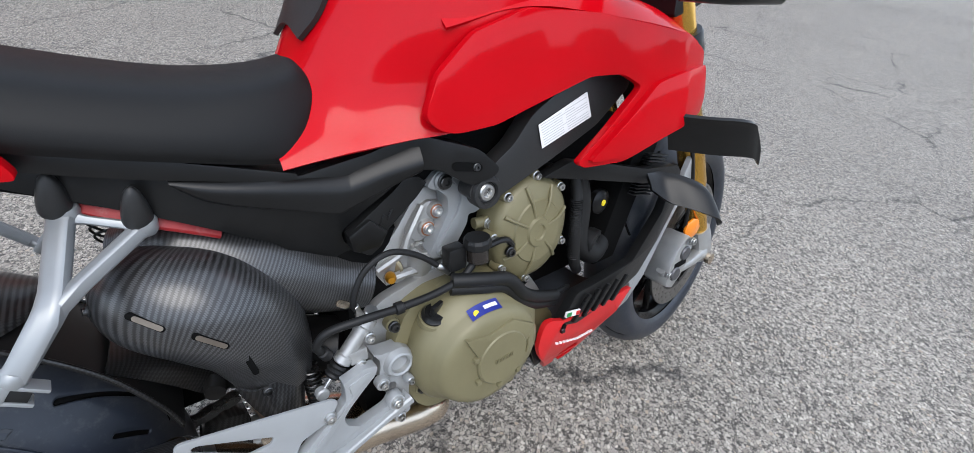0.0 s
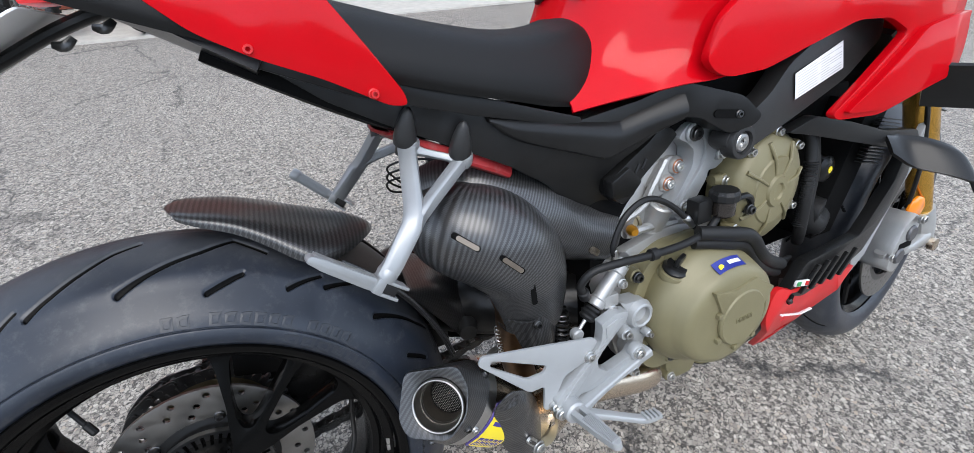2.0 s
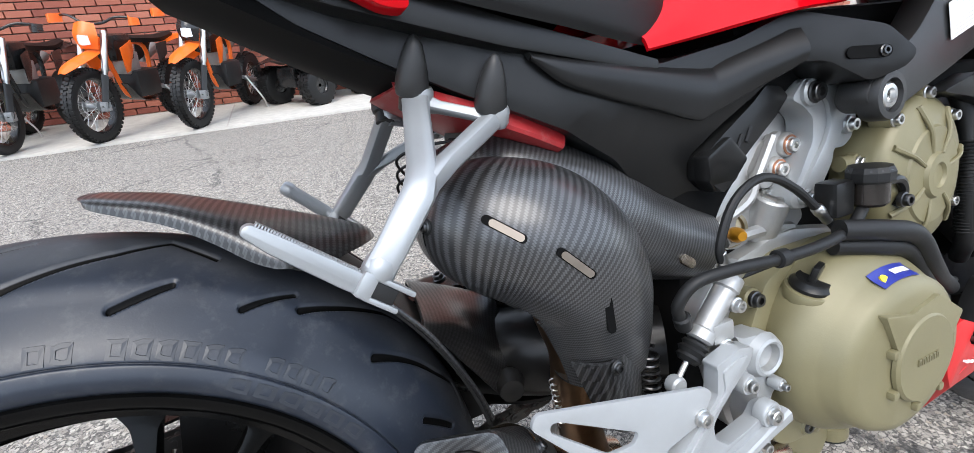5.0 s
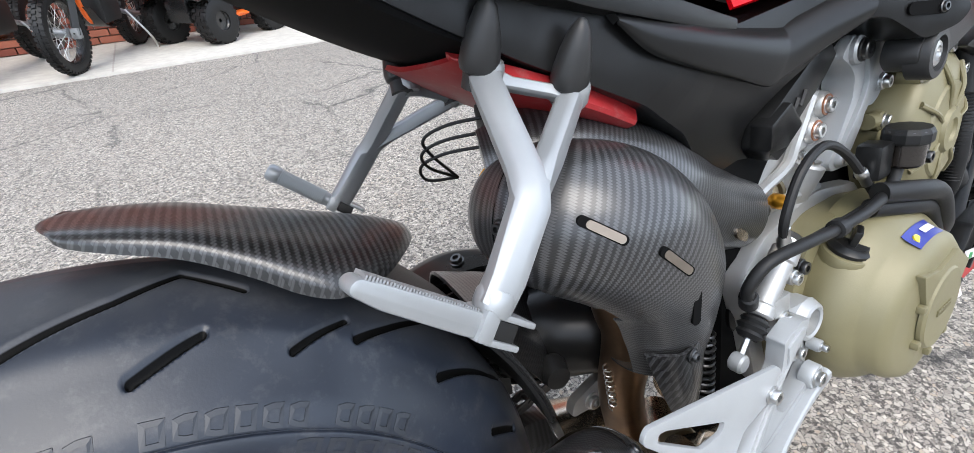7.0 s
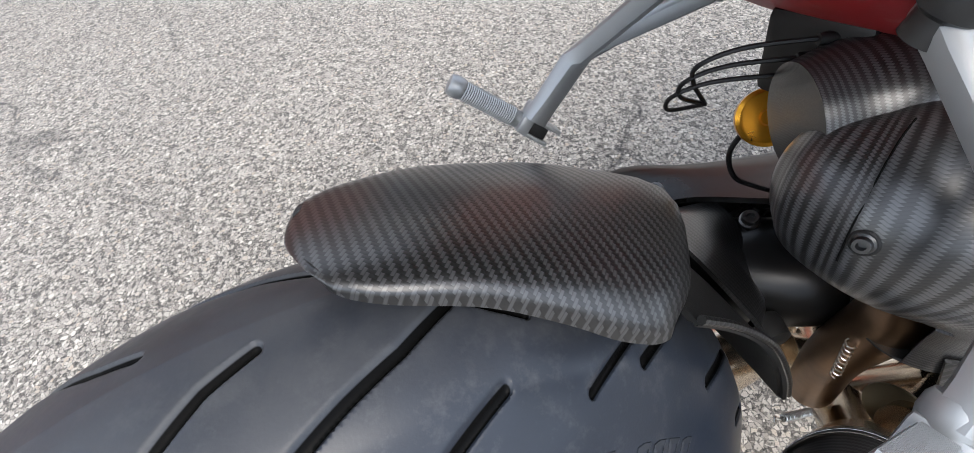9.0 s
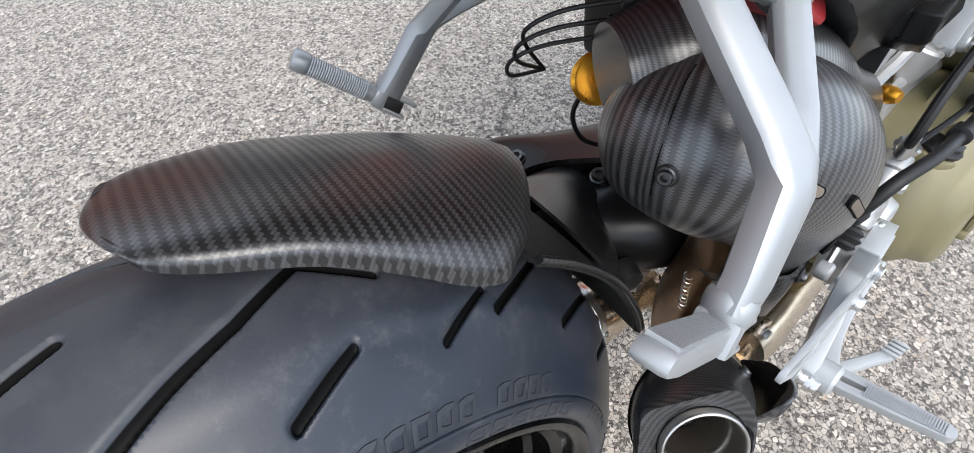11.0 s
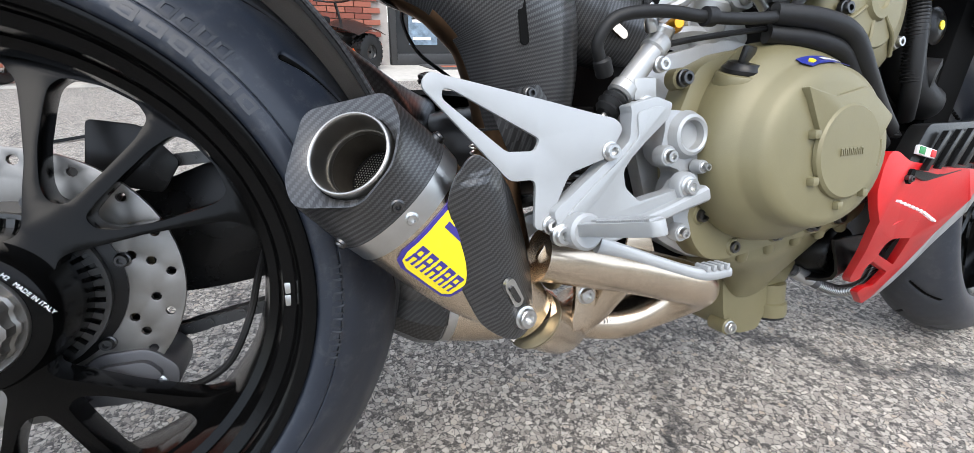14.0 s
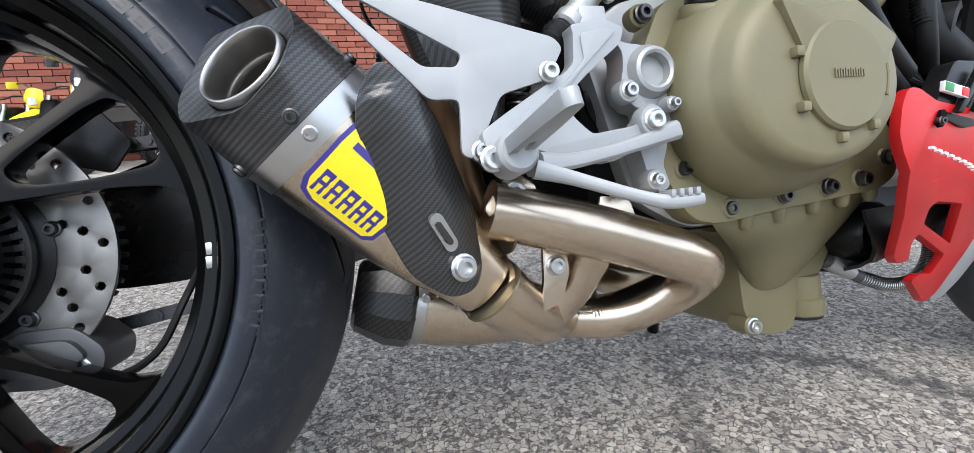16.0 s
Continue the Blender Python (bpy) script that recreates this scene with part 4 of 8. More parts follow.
# raised marks on the tyre wall, as plain bars
for start, n, step, r0, r1, y in ((42, 14, 3.0, 0.2595, 0.2715, -0.0905), (33, 6, 4.3, 0.2440, 0.2540, -0.0995), (8, 5, 3.1, 0.2460, 0.2560, -0.0955), (-20, 8, 2.7, 0.2480, 0.2590, -0.0955)):
    for k in range(n):
        if n == 14 and k in (4, 11):
            continue
        bm = bmesh.new()
        a0 = start + k * step
        def lay(e, f, lift):
            r = r0 + (r1 - r0) * f
            px, pz = polar(r, a0 + step * e)
            lie = float(np.interp(r, [0.242, 0.2555, 0.259, 0.268, 0.277, 0.291], [-0.0998, -0.0978, -0.0958, -0.0915, -0.085, -0.073]))
            return Vector((px, lie - lift, pz))

        out_ = [(0.0, 0.0), (0.42, 0.0), (0.78, 0.12), (0.78, 0.88), (0.42, 1.0), (0.0, 1.0)]
        in_ = [(0.16, 0.22), (0.40, 0.22), (0.60, 0.30), (0.60, 0.70), (0.40, 0.78), (0.16, 0.78)]
        if k % 3 == 1:
            out_, in_ = [(0.0, 0.0), (0.30, 0.0), (0.78, 0.0), (0.78, 1.0), (0.5, 1.0), (0.0, 1.0)], [(0.2, 0.2), (0.36, 0.2), (0.58, 0.2), (0.58, 0.8), (0.42, 0.8), (0.2, 0.8)]
        rings(bm, [[lay(e, f, -0.002) for e, f in out_], [lay(e, f, 0.0009) for e, f in out_], [lay(e, f, 0.0009) for e, f in in_], [lay(e, f, -0.002) for e, f in in_]], caps=False)
        part("raised_mark", bm, M_MARK, wheel, smooth=0)

# brake caliper, hose and chain
cal = part("rear_caliper", slab(rounded([(0.020, 0.205), (0.060, 0.238), (0.100, 0.236), (0.122, 0.212), (0.116, 0.188), (0.075, 0.184), (0.035, 0.190)], 0.010), -0.036, 0.030, 0.005), M_CALIPER, BIKE, "grey cast rear brake caliper")
part("caliper_bridge", slab(rounded([(0.030, 0.206), (0.062, 0.228), (0.098, 0.226), (0.110, 0.208), (0.075, 0.196)], 0.008), -0.043, -0.034, 0.003), M_CALIPER, cal)
screw(cal, (0.100, -0.037, 0.199), r=0.008, material=M_BOLT)
screw(cal, (0.045, -0.037, 0.203), r=0.006, material=M_DARKBOLT)
cal.matrix_basis = pose(-0.002, 0.025, 0.020)
part("caliper_bracket", slab(rounded([(0.02, 0.225), (0.09, 0.243), (0.10, 0.262), (0.05, 0.285), (0.01, 0.262)], 0.008), 0.008, 0.018, 0.002), M_BLACKSAT, BIKE)
part("rear_brake_hose", tube([(0.096, 0.010, 0.209), (0.126, 0.000, 0.205), (0.160, -0.010, 0.225), (0.184, -0.008, 0.266), (0.195, 0.03, 0.30), (0.21, 0.07, 0.34)], 0.0036, 8), M_RUB, BIKE)
bm = bmesh.new()
run = [(0.0, 0.231), (0.10, 0.240), (0.20, 0.254), (0.30, 0.272), (0.40, 0.292), (0.50, 0.312)]
top = [(0.0, 0.421), (0.12, 0.425), (0.25, 0.432), (0.40, 0.436), (0.50, 0.436)]
back = [polar(0.096, a) for a in range(90, 271, 12)]
back = [(x, z + 0.326) for x, z in back]
for chain_ in (run, top, back):
    line = catmull([(x, 0.074, z) for x, z in chain_], 30)
    dist, last = 0.0, line[0]
    k = 0
    for q in line[1:]:
        if (q - last).length >= 0.0158:
            d = (q - last).normalized()
            s = Vector((-d.z, 0, d.x))
            wide = 0.0105 if k % 2 else 0.0075
            for sg in (-1, 1):
                ring = []
                for c, e in ((q, 1), (last, -1)):
                    for j in range(5):
                        t = -math.pi / 2 + math.pi * j / 4
                        ring.append(c + (d * math.cos(t) * e + s * math.sin(t) * e) * 0.0066)
                y = Vector((0, sg * wide, 0))
                rings(bm, [[r + y for r in ring], [r + y * 0.78 for r in ring]])
            turned([(0.0035, 0), (0.0035, 0.024)], q - Vector((0, 0.012, 0)), q, 8, bm)
            last = q
            k += 1
part("drive_chain", bm, M_CHAIN, BIKE, "oiled steel drive chain")

# swingarm, on the far side of the wheel
arm = part("swingarm", surf([
    [(-0.04, 0.115, 0.36), (-0.04, 0.150, 0.345), (-0.04, 0.152, 0.30), (-0.04, 0.115, 0.285)],
    [(0.10, 0.115, 0.40), (0.10, 0.185, 0.385), (0.10, 0.190, 0.30), (0.10, 0.118, 0.275)],
    [(0.25, 0.115, 0.455), (0.25, 0.198, 0.440), (0.25, 0.200, 0.33), (0.25, 0.112, 0.295)],
    [(0.36, 0.100, 0.488), (0.36, 0.190, 0.475), (0.36, 0.190, 0.36), (0.36, 0.090, 0.320)],
    [(0.44, 0.050, 0.485), (0.44, 0.150, 0.470), (0.44, 0.150, 0.36), (0.44, 0.030, 0.330)],
    [(0.56, -0.020, 0.455), (0.56, 0.120, 0.450), (0.56, 0.120, 0.37), (0.56, -0.020, 0.350)]], 5, 5, 0.006), M_BLACKSAT, BIKE, "satin black single-sided swingarm")
part("inner_wall", surf([[(-0.03, 0.114, 0.355), (-0.03, 0.108, 0.32), (-0.03, 0.114, 0.285)], [(0.13, 0.108, 0.41), (0.13, 0.100, 0.34), (0.13, 0.108, 0.275)], [(0.27, 0.106, 0.46), (0.27, 0.098, 0.37), (0.27, 0.106, 0.29)], [(0.38, 0.075, 0.485), (0.38, 0.07, 0.40), (0.38, 0.07, 0.32)]], 5, 5, 0.005), M_BLACKSAT, arm)
part("cross_tube", tube([(0.36, 0.10, 0.40), (0.44, 0.02, 0.41), (0.56, -0.06, 0.41)], [0.05, 0.055, 0.045], 16, 5), M_BLACKSAT, arm)
part("pivot_boss", turned([(0.030, 0), (0.034, 0.004), (0.034, 0.06), (0.03, 0.064)], (0.603, -0.10, 0.413), (0.603, 0.1, 0.413), 28), M_BLACKSAT, arm)
part("chain_guard", surf([[(0.03, 0.05, 0.450), (0.03, 0.105, 0.452)], [(0.13, 0.05, 0.462), (0.13, 0.105, 0.462)], [(0.22, 0.05, 0.458), (0.22, 0.105, 0.46)]], 3, 4, 0.003), M_BLACKSAT, arm)
part("guard_flap", slab(rounded([(0.070, 0.470), (0.112, 0.462), (0.140, 0.424), (0.120, 0.394), (0.059, 0.412)], 0.006), 0.048, 0.052, 0.001), M_BLACKSAT, arm)

# rear mudguard in carbon
def hugger_row(x, zc, w, ze, k=0.0, bow=0.0, mid=0.010):
    """One section of the mudguard; k makes it boxier, bow sweeps its sides back."""
    h = zc - ze
    half = [(1.0, 0.0), (0.95 + 0.03 * k, 0.50 + 0.25 * k), (0.66 + 0.1 * k, 0.85 + 0.08 * k)]
    near = [(x + (0.010 - bow) * f * f, mid - w * f, ze + h * g) for f, g in half]
    far = [(x + (0.010 - bow) * f * f, mid + w * f * 0.95, ze + h * g * 0.9) for f, g in half]
    return near + [(x, mid, zc)] + far[::-1]


HUG = [(0.065, 0.676, 0.022, 0.673), (0.0665, 0.678, 0.033, 0.671), (0.073, 0.679, 0.040, 0.667), (0.088, 0.677, 0.048, 0.661, 0.05), (0.125, 0.668, 0.059, 0.647, 0.1, 0.004), (0.165, 0.653, 0.071, 0.628, 0.2, 0.016), (0.205, 0.637, 0.081, 0.612, 0.35, 0.036), (0.238, 0.623, 0.087, 0.604, 0.45, 0.054), (0.262, 0.612, 0.088, 0.602, 0.5, 0.070), (0.276, 0.603, 0.086, 0.600, 0.5, 0.080), (0.281, 0.594, 0.082, 0.598, 0.5, 0.083)]
hug = part("rear_mudguard", surf([hugger_row(*h) for h in HUG], 4, 5, 0.003), M_CARBON, BIKE, "matt carbon-fibre rear mudguard arching over the tyre")
part("front_fall", surf([[(0.296, -0.070, 0.520), (0.300, -0.050, 0.524), (0.306, 0.010, 0.530), (0.31, 0.06, 0.525), (0.31, 0.080, 0.50)], [(0.335, -0.040, 0.455), (0.350, -0.03, 0.480), (0.355, 0.015, 0.495), (0.365, 0.06, 0.50), (0.36, 0.085, 0.49)], [(0.372, -0.020, 0.395), (0.385, -0.012, 0.41), (0.400, 0.01, 0.43), (0.41, 0.05, 0.47), (0.41, 0.08, 0.48)]], 4, 5, 0.003), M_CARBON2, hug)
for at in ((0.359, 0.104, 0.502), (0.395, 0.028, 0.498)):
    screw(hug, at, (-0.3, -0.2, 1), 0.007, M_DARKBOLT)
liner_rows = []
for k in range(10):
    a = 50 - 4.1 * k
    r = 0.351
    x, z = polar(r, a)
    x2, z2 = polar(r - 0.004, a)
    liner_rows.append([(x2, -0.074, z2 + 0.326), (x, -0.068, z + 0.326), (x + 0.006, 0.010, z + 0.331), (x, 0.072, z + 0.326), (x2, 0.078, z2 + 0.326)])
part("guard_liner", surf(liner_rows, 3, 4, 0.004), M_RUB, hug, "black guard liner with dried splashes")
for side_y in (-0.0745, 0.0785):
    part("liner_rim", tube([(polar(0.352, a)[0], side_y, polar(0.352, a)[1] + 0.326) for a in (50, 44, 37, 30, 20, 14)], 0.0026, 8), M_CARBON2, hug)
part("rubber_stop", turned([(0.016, 0), (0.017, 0.006), (0.013, 0.022), (0.004, 0.024)], (0.386, -0.012, 0.404), (0.380, -0.04, 0.402), 20), M_RUB, hug)
part("tether", tube([(0.330, -0.052, 0.565), (0.322, -0.066, 0.578), (0.318, -0.07, 0.592)], 0.0012, 6), M_BOLT, hug)

# passenger footrest hangers
def hanger(sy, label):
    """A cast Y-shaped bracket with a folding peg; sy: 1 the near side, -1 the far side."""
    def limb(pts, rad, wide=1.3):
        return tube([(x, y * sy, z) for x, y, z in pts], rad, 20, 1, wide, side=(1, 0, 0.35), square=True)

    h = part("footrest_hanger", limb([(0.325, -0.077, 0.713), (0.320, -0.088, 0.703), (0.304, -0.137, 0.662), (0.2995, -0.147, 0.653), (0.294, -0.152, 0.646), (0.268, -0.159, 0.616), (0.257, -0.160, 0.605)], [0.0090, 0.0078, 0.0080, 0.0086, 0.0086, 0.0080, 0.0078]), M_ALU, BIKE, label)
    part("front_leg", limb([(0.380, -0.094, 0.690), (0.374, -0.100, 0.684), (0.322, -0.137, 0.662), (0.303, -0.147, 0.653), (0.297, -0.151, 0.645)], [0.0092, 0.0075, 0.0070, 0.0078, 0.0070], 1.15), M_ALU, h)
    part("cross_bar", limb([(0.325, -0.079, 0.708), (0.340, -0.084, 0.7015), (0.365, -0.092, 0.692), (0.380, -0.096, 0.685)], [0.0085, 0.0050, 0.0050, 0.0085], 0.9), M_ALU, h)
    for x, y, z in ((0.325, -0.077, 0.713), (0.380, -0.094, 0.690)):
        part("socket", turned([(0.0105, -0.004), (0.0125, 0.0), (0.0125, 0.010), (0.0110, 0.013)], (x, y * sy, z - 0.006), (x + 0.005, (y - 0.015) * sy, z + 0.04), 24), M_ALU, h)
    d = Vector((-0.064, -0.004, 0.055) if sy > 0 else (-0.057, 0.026, 0.054)).normalized()
    up = Vector((0.76, 0.10 * sy, 0.65))
    up = (up - d * up.dot(d)).normalized()
    lie = Matrix((d, up.cross(d), up)).transposed().to_4x4()
    lie.translation = (0.251, -0.160, 0.597) if sy > 0 else (0.255, 0.168, 0.599)
    fork = part("fork", box(-0.001, 0.010, -0.0100, 0.0100, -0.0088, 0.0088, 0.003), M_ALU, h, at=lie)
    for z0, z1, x0 in ((0.0052, 0.0090, -0.027), (-0.0090, -0.0052, -0.021)):
        part("prong", box(x0, 0.004, -0.0092, 0.0092, z0, z1, 0.0015), M_ALU, fork)
    part("lock_block", box(-0.016, 0.0, -0.0080, 0.0080, -0.0052, 0.0052, 0.001), M_RUB, fork)
    part("collar", turned([(0.0100, -0.004), (0.0112, 0.0), (0.0112, 0.006), (0.0100, 0.009)], (0.0, 0, 0.010), (0.002, 0, 0.1), 20), M_ALU, fork)
    if sy > 0:
        shape = rounded([(-0.007, -0.004), (-0.002, -0.0072), (0.016, -0.0078), (0.064, -0.0058), (0.0800, -0.0030), (0.0815, 0.001), (0.0790, 0.0052), (0.066, 0.0060), (0.012, 0.0064), (-0.004, 0.0056)], 0.0025, 3)
        peg = part("footrest", slab(shape, -0.0072, 0.0072, 0.0028), M_ALU, h, at=lie)
        bm = bmesh.new()
        for k in range(38):
            q = 0.012 + k * 0.0017
            box(q, q + 0.0010, -0.0058, 0.0058, 0.0050, 0.0072, 0, bm=bm)
        part("ribs", bm, M_ALU, peg, smooth=0)
    else:
        grip = [(0.0077 + 0.0007 * (k % 2), 0.016 + 0.00095 * k) for k in range(52)]
        part("footrest", turned([(0.0065, -0.002), (0.0075, 0.002), (0.0072, 0.013)] + grip + [(0.0092, 0.067), (0.0092, 0.074), (0.0075, 0.077)], (0, 0, 0), (1, 0, 0), 28), M_ALU, h, "round knurled peg", at=lie)
    return h

def bmesh_pipe(pts, rad, flat=1.0, seg=18):
    """A cast limb: a pipe whose section is a softened square."""
    return tube(pts, rad, seg, 4, flat, square=True)


R_HANG = hanger(1, "silver cast passenger footrest hanger with a ribbed peg")
L_HANG = hanger(-1, "silver cast passenger footrest hanger with a ribbed peg")
L_HANG.matrix_basis = pose(0.004, -0.014, -0.004)
for sy in (1, -1):
    for (x, y, z), (tx, ty, tz) in (((0.320, -0.077, 0.709), (0.327, -0.093, 0.754)), ((0.377, -0.094, 0.687), (0.382, -0.112, 0.735))):
        part("rubber_cone", turned([(0.0098, -0.006), (0.0098, 0.004), (0.0122, 0.006), (0.0132, 0.010), (0.0128, 0.018), (0.0106, 0.030), (0.0068, 0.043), (0.0032, 0.0485), (0.0008, 0.050)], (x, y * sy, z), (tx, ty * sy, tz), 24), M_GREY, R_HANG if sy == 1 else L_HANG, "soft black rubber cone")

# seat, tail and underbody
seat_rows = []
for x, zt, w, ze in ((0.055, 0.945, 0.105, 0.880), (0.16, 0.905, 0.115, 0.838), (0.26, 0.872, 0.120, 0.800), (0.36, 0.842, 0.124, 0.768), (0.44, 0.823, 0.125, 0.746), (0.50, 0.817, 0.122, 0.730), (0.545, 0.818, 0.110, 0.728), (0.575, 0.824, 0.085, 0.772), (0.592, 0.815, 0.060, 0.790)):
    seat_rows.append([(x, -w * 0.97, ze), (x, -w, ze + 0.012), (x, -w * 0.96, ze + (zt - ze) * 0.45), (x, -w * 0.78, zt - 0.014), (x, -w * 0.4, zt - 0.002), (x, 0, zt), (x, w * 0.4, zt - 0.002), (x, w * 0.78, zt - 0.014), (x, w * 0.96, ze + (zt - ze) * 0.45), (x, w * 0.97, ze)])
part("seat", surf(seat_rows, 4, 5, 0.006), M_SEAT, BIKE, "black grained rider seat")
panel("seat_rail", rounded([(0.190, 0.835), (0.330, 0.780), (0.530, 0.713), (0.528, 0.702), (0.390, 0.738), (0.271, 0.776), (0.180, 0.818)], 0.003), lerp_y([(0.15, -0.100), (0.30, -0.106), (0.55, -0.122)]), 0.045, M_BLACK, BIKE)
y_side = lerp_y([(0.15, -0.070), (0.25, -0.074), (0.36, -0.084), (0.46, -0.110), (0.54, -0.117), (0.60, -0.123), (0.66, -0.140), (0.76, -0.190)])
SIDE = [(0.150, 0.850), (0.200, 0.812), (0.248, 0.772), (0.300, 0.741), (0.350, 0.714), (0.395, 0.691), (0.441, 0.666), (0.458, 0.653), (0.489, 0.633), (0.513, 0.606), (0.540, 0.582), (0.589, 0.558), (0.608, 0.571), (0.574, 0.600), (0.570, 0.620), (0.585, 0.634), (0.632, 0.674), (0.664, 0.693), (0.690, 0.690), (0.724, 0.665), (0.752, 0.674), (0.760, 0.686), (0.736, 0.713), (0.665, 0.738), (0.610, 0.720), (0.530, 0.709), (0.390, 0.748), (0.250, 0.800)]
side = panel("side_panel", rounded(SIDE, 0.007, 3), y_side, 0.045, M_BLACK, BIKE, "black plastic subframe side panel", 0.005, cuts=2, bulge=0.003, smooth=60)
for v in side.data.vertices:
    v.co.y += 0.34 * max(0.0, 0.668 - v.co.z)
band = part("raised_band", surf([
    [(0.412, -0.110, 0.726), (0.437, -0.114, 0.704), (0.473, -0.118, 0.688), (0.520, -0.122, 0.671), (0.562, -0.126, 0.656), (0.580, -0.128, 0.659), (0.623, -0.137, 0.674), (0.668, -0.151, 0.691)],
    [(0.412, -0.112, 0.727), (0.440, -0.118, 0.707), (0.475, -0.122, 0.691), (0.520, -0.126, 0.675), (0.563, -0.130, 0.660), (0.581, -0.132, 0.663), (0.624, -0.141, 0.678), (0.668, -0.155, 0.695)],
    [(0.412, -0.112, 0.729), (0.443, -0.118, 0.719), (0.478, -0.123, 0.710), (0.525, -0.127, 0.700), (0.575, -0.132, 0.689), (0.590, -0.134, 0.690), (0.630, -0.144, 0.699), (0.669, -0.156, 0.707)],
    [(0.412, -0.104, 0.738), (0.445, -0.102, 0.732), (0.480, -0.103, 0.724), (0.528, -0.104, 0.716), (0.580, -0.108, 0.714), (0.596, -0.112, 0.716), (0.634, -0.124, 0.728), (0.670, -0.138, 0.738)]], 6, 5, 0.006), M_BLACK, side)
# Black patch on the surface, painted as the shade of a recess.
stadium("recess", (0.708, -0.1685, 0.693), (0.733, -0.1810, 0.690), 0.011, (-0.42, -1, 0.05), M_VOID, side, "black patch standing for a shaded recess, with a small bolt", 0.0012)
screw(side, (0.731, -0.1815, 0.6905), (-0.2, -1, 0.1), 0.0042, M_DARKBOLT, h=0.002)
panel("far_side_panel", rounded(SIDE, 0.010, 3), lambda x: -y_side(x) - 0.05, 0.05, M_BLACK, BIKE, "", 0.006)
# Black sheet standing for the shade inside the subframe.
part("subframe_shade", surf([[(0.16, -0.07, 0.840), (0.16, 0, 0.835), (0.16, 0.07, 0.840)], [(0.30, -0.075, 0.760), (0.30, 0, 0.752), (0.30, 0.075, 0.760)], [(0.45, -0.080, 0.690), (0.45, 0, 0.685), (0.45, 0.080, 0.690)], [(0.60, -0.075, 0.60), (0.60, 0, 0.62), (0.60, 0.075, 0.60)]], 4, 5, 0.02), M_VOID, BIKE)
part("red_underbody", surf([[(0.312, -0.056, 0.728), (0.312, -0.058, 0.722), (0.304, 0.0, 0.719), (0.310, 0.055, 0.722)], [(0.334, -0.074, 0.718), (0.332, -0.074, 0.709), (0.326, 0.0, 0.705), (0.330, 0.072, 0.710)], [(0.377, -0.084, 0.699), (0.373, -0.083, 0.684), (0.375, 0, 0.679), (0.375, 0.080, 0.684)], [(0.419, -0.089, 0.680), (0.412, -0.087, 0.664), (0.412, 0, 0.660), (0.412, 0.080, 0.664)], [(0.448, -0.091, 0.665), (0.440, -0.089, 0.649), (0.440, 0, 0.645), (0.440, 0.07, 0.649)]], 5, 4, 0.004), M_REDSHADEDUST, BIKE, "dusty red undertray, its colour darkened for shade")
tail_y = lerp_y([(0.05, -0.075), (0.12, -0.100), (0.20, -0.124), (0.316, -0.136)])
tail = panel("tail_fairing", rounded([(0.060, 0.935), (0.121, 0.878), (0.155, 0.844), (0.195, 0.820), (0.245, 0.797), (0.300, 0.765), (0.317, 0.763), (0.314, 0.776), (0.281, 0.828), (0.255, 0.867), (0.210, 0.935), (0.12, 0.985)], 0.012, 3), tail_y, 0.02, M_RED, BIKE, "gloss red tail fairing side", 0.006, bulge=0.010, cuts=2)
for q in ((0.192, 0.828), (0.285, 0.779)):
    screw(tail, (q[0], tail_y(q[0]) - 0.006, q[1]), r=0.004, material=M_REDMATT)
panel("far_tail_fairing", rounded([(0.060, 0.935), (0.121, 0.878), (0.195, 0.820), (0.300, 0.765), (0.317, 0.763), (0.281, 0.828), (0.210, 0.935), (0.12, 0.985)], 0.012, 3), lambda x: -tail_y(x) - 0.02, 0.02, M_RED, BIKE, bevel=0.006)
part("tail_floor", surf([[(0.05, -0.07, 0.93), (0.05, 0.0, 0.90), (0.05, 0.07, 0.93)], [(0.13, -0.095, 0.865), (0.13, 0, 0.85), (0.13, 0.095, 0.865)], [(0.20, -0.11, 0.818), (0.20, 0, 0.805), (0.20, 0.11, 0.818)]], 4, 4, 0.01), M_BLACK, BIKE)
# number plate holder behind the tail
holder = part("plate_holder", tube([(0.150, -0.01, 0.868), (0.095, -0.01, 0.872), (0.055, -0.015, 0.862), (0.00, -0.015, 0.838), (-0.08, -0.015, 0.800)], [0.018, 0.014, 0.013, 0.012, 0.010], 10, 6, 0.5), M_BLACK, BIKE, "black number plate holder")
part("plate", slab(rounded([(-0.175, -0.09), (0.0, -0.09), (0.0, 0.09), (-0.175, 0.09)], 0.008), -0.001, 0.001, 0.0005), M_WHITE, holder, "white number plate edge", at=Matrix.Translation((0.050, -0.012, 0.872)) @ Matrix.Rotation(radians(-27), 4, "Y") @ Matrix.Rotation(radians(90), 4, "X"))
part("tail_lamp", box(0.030, 0.052, -0.025, 0.02, 0.880, 0.892, 0.003), M_REDMATT, holder)
for q in ((0.052, 0.845), (0.085, 0.856)):
    part("wing_nut", bmesh_pipe([(q[0] - 0.008, -0.03, q[1] + 0.002), (q[0], -0.034, q[1]), (q[0] + 0.008, -0.032, q[1] + 0.006)], [0.003, 0.0045, 0.003]), M_DARKBOLT, holder)

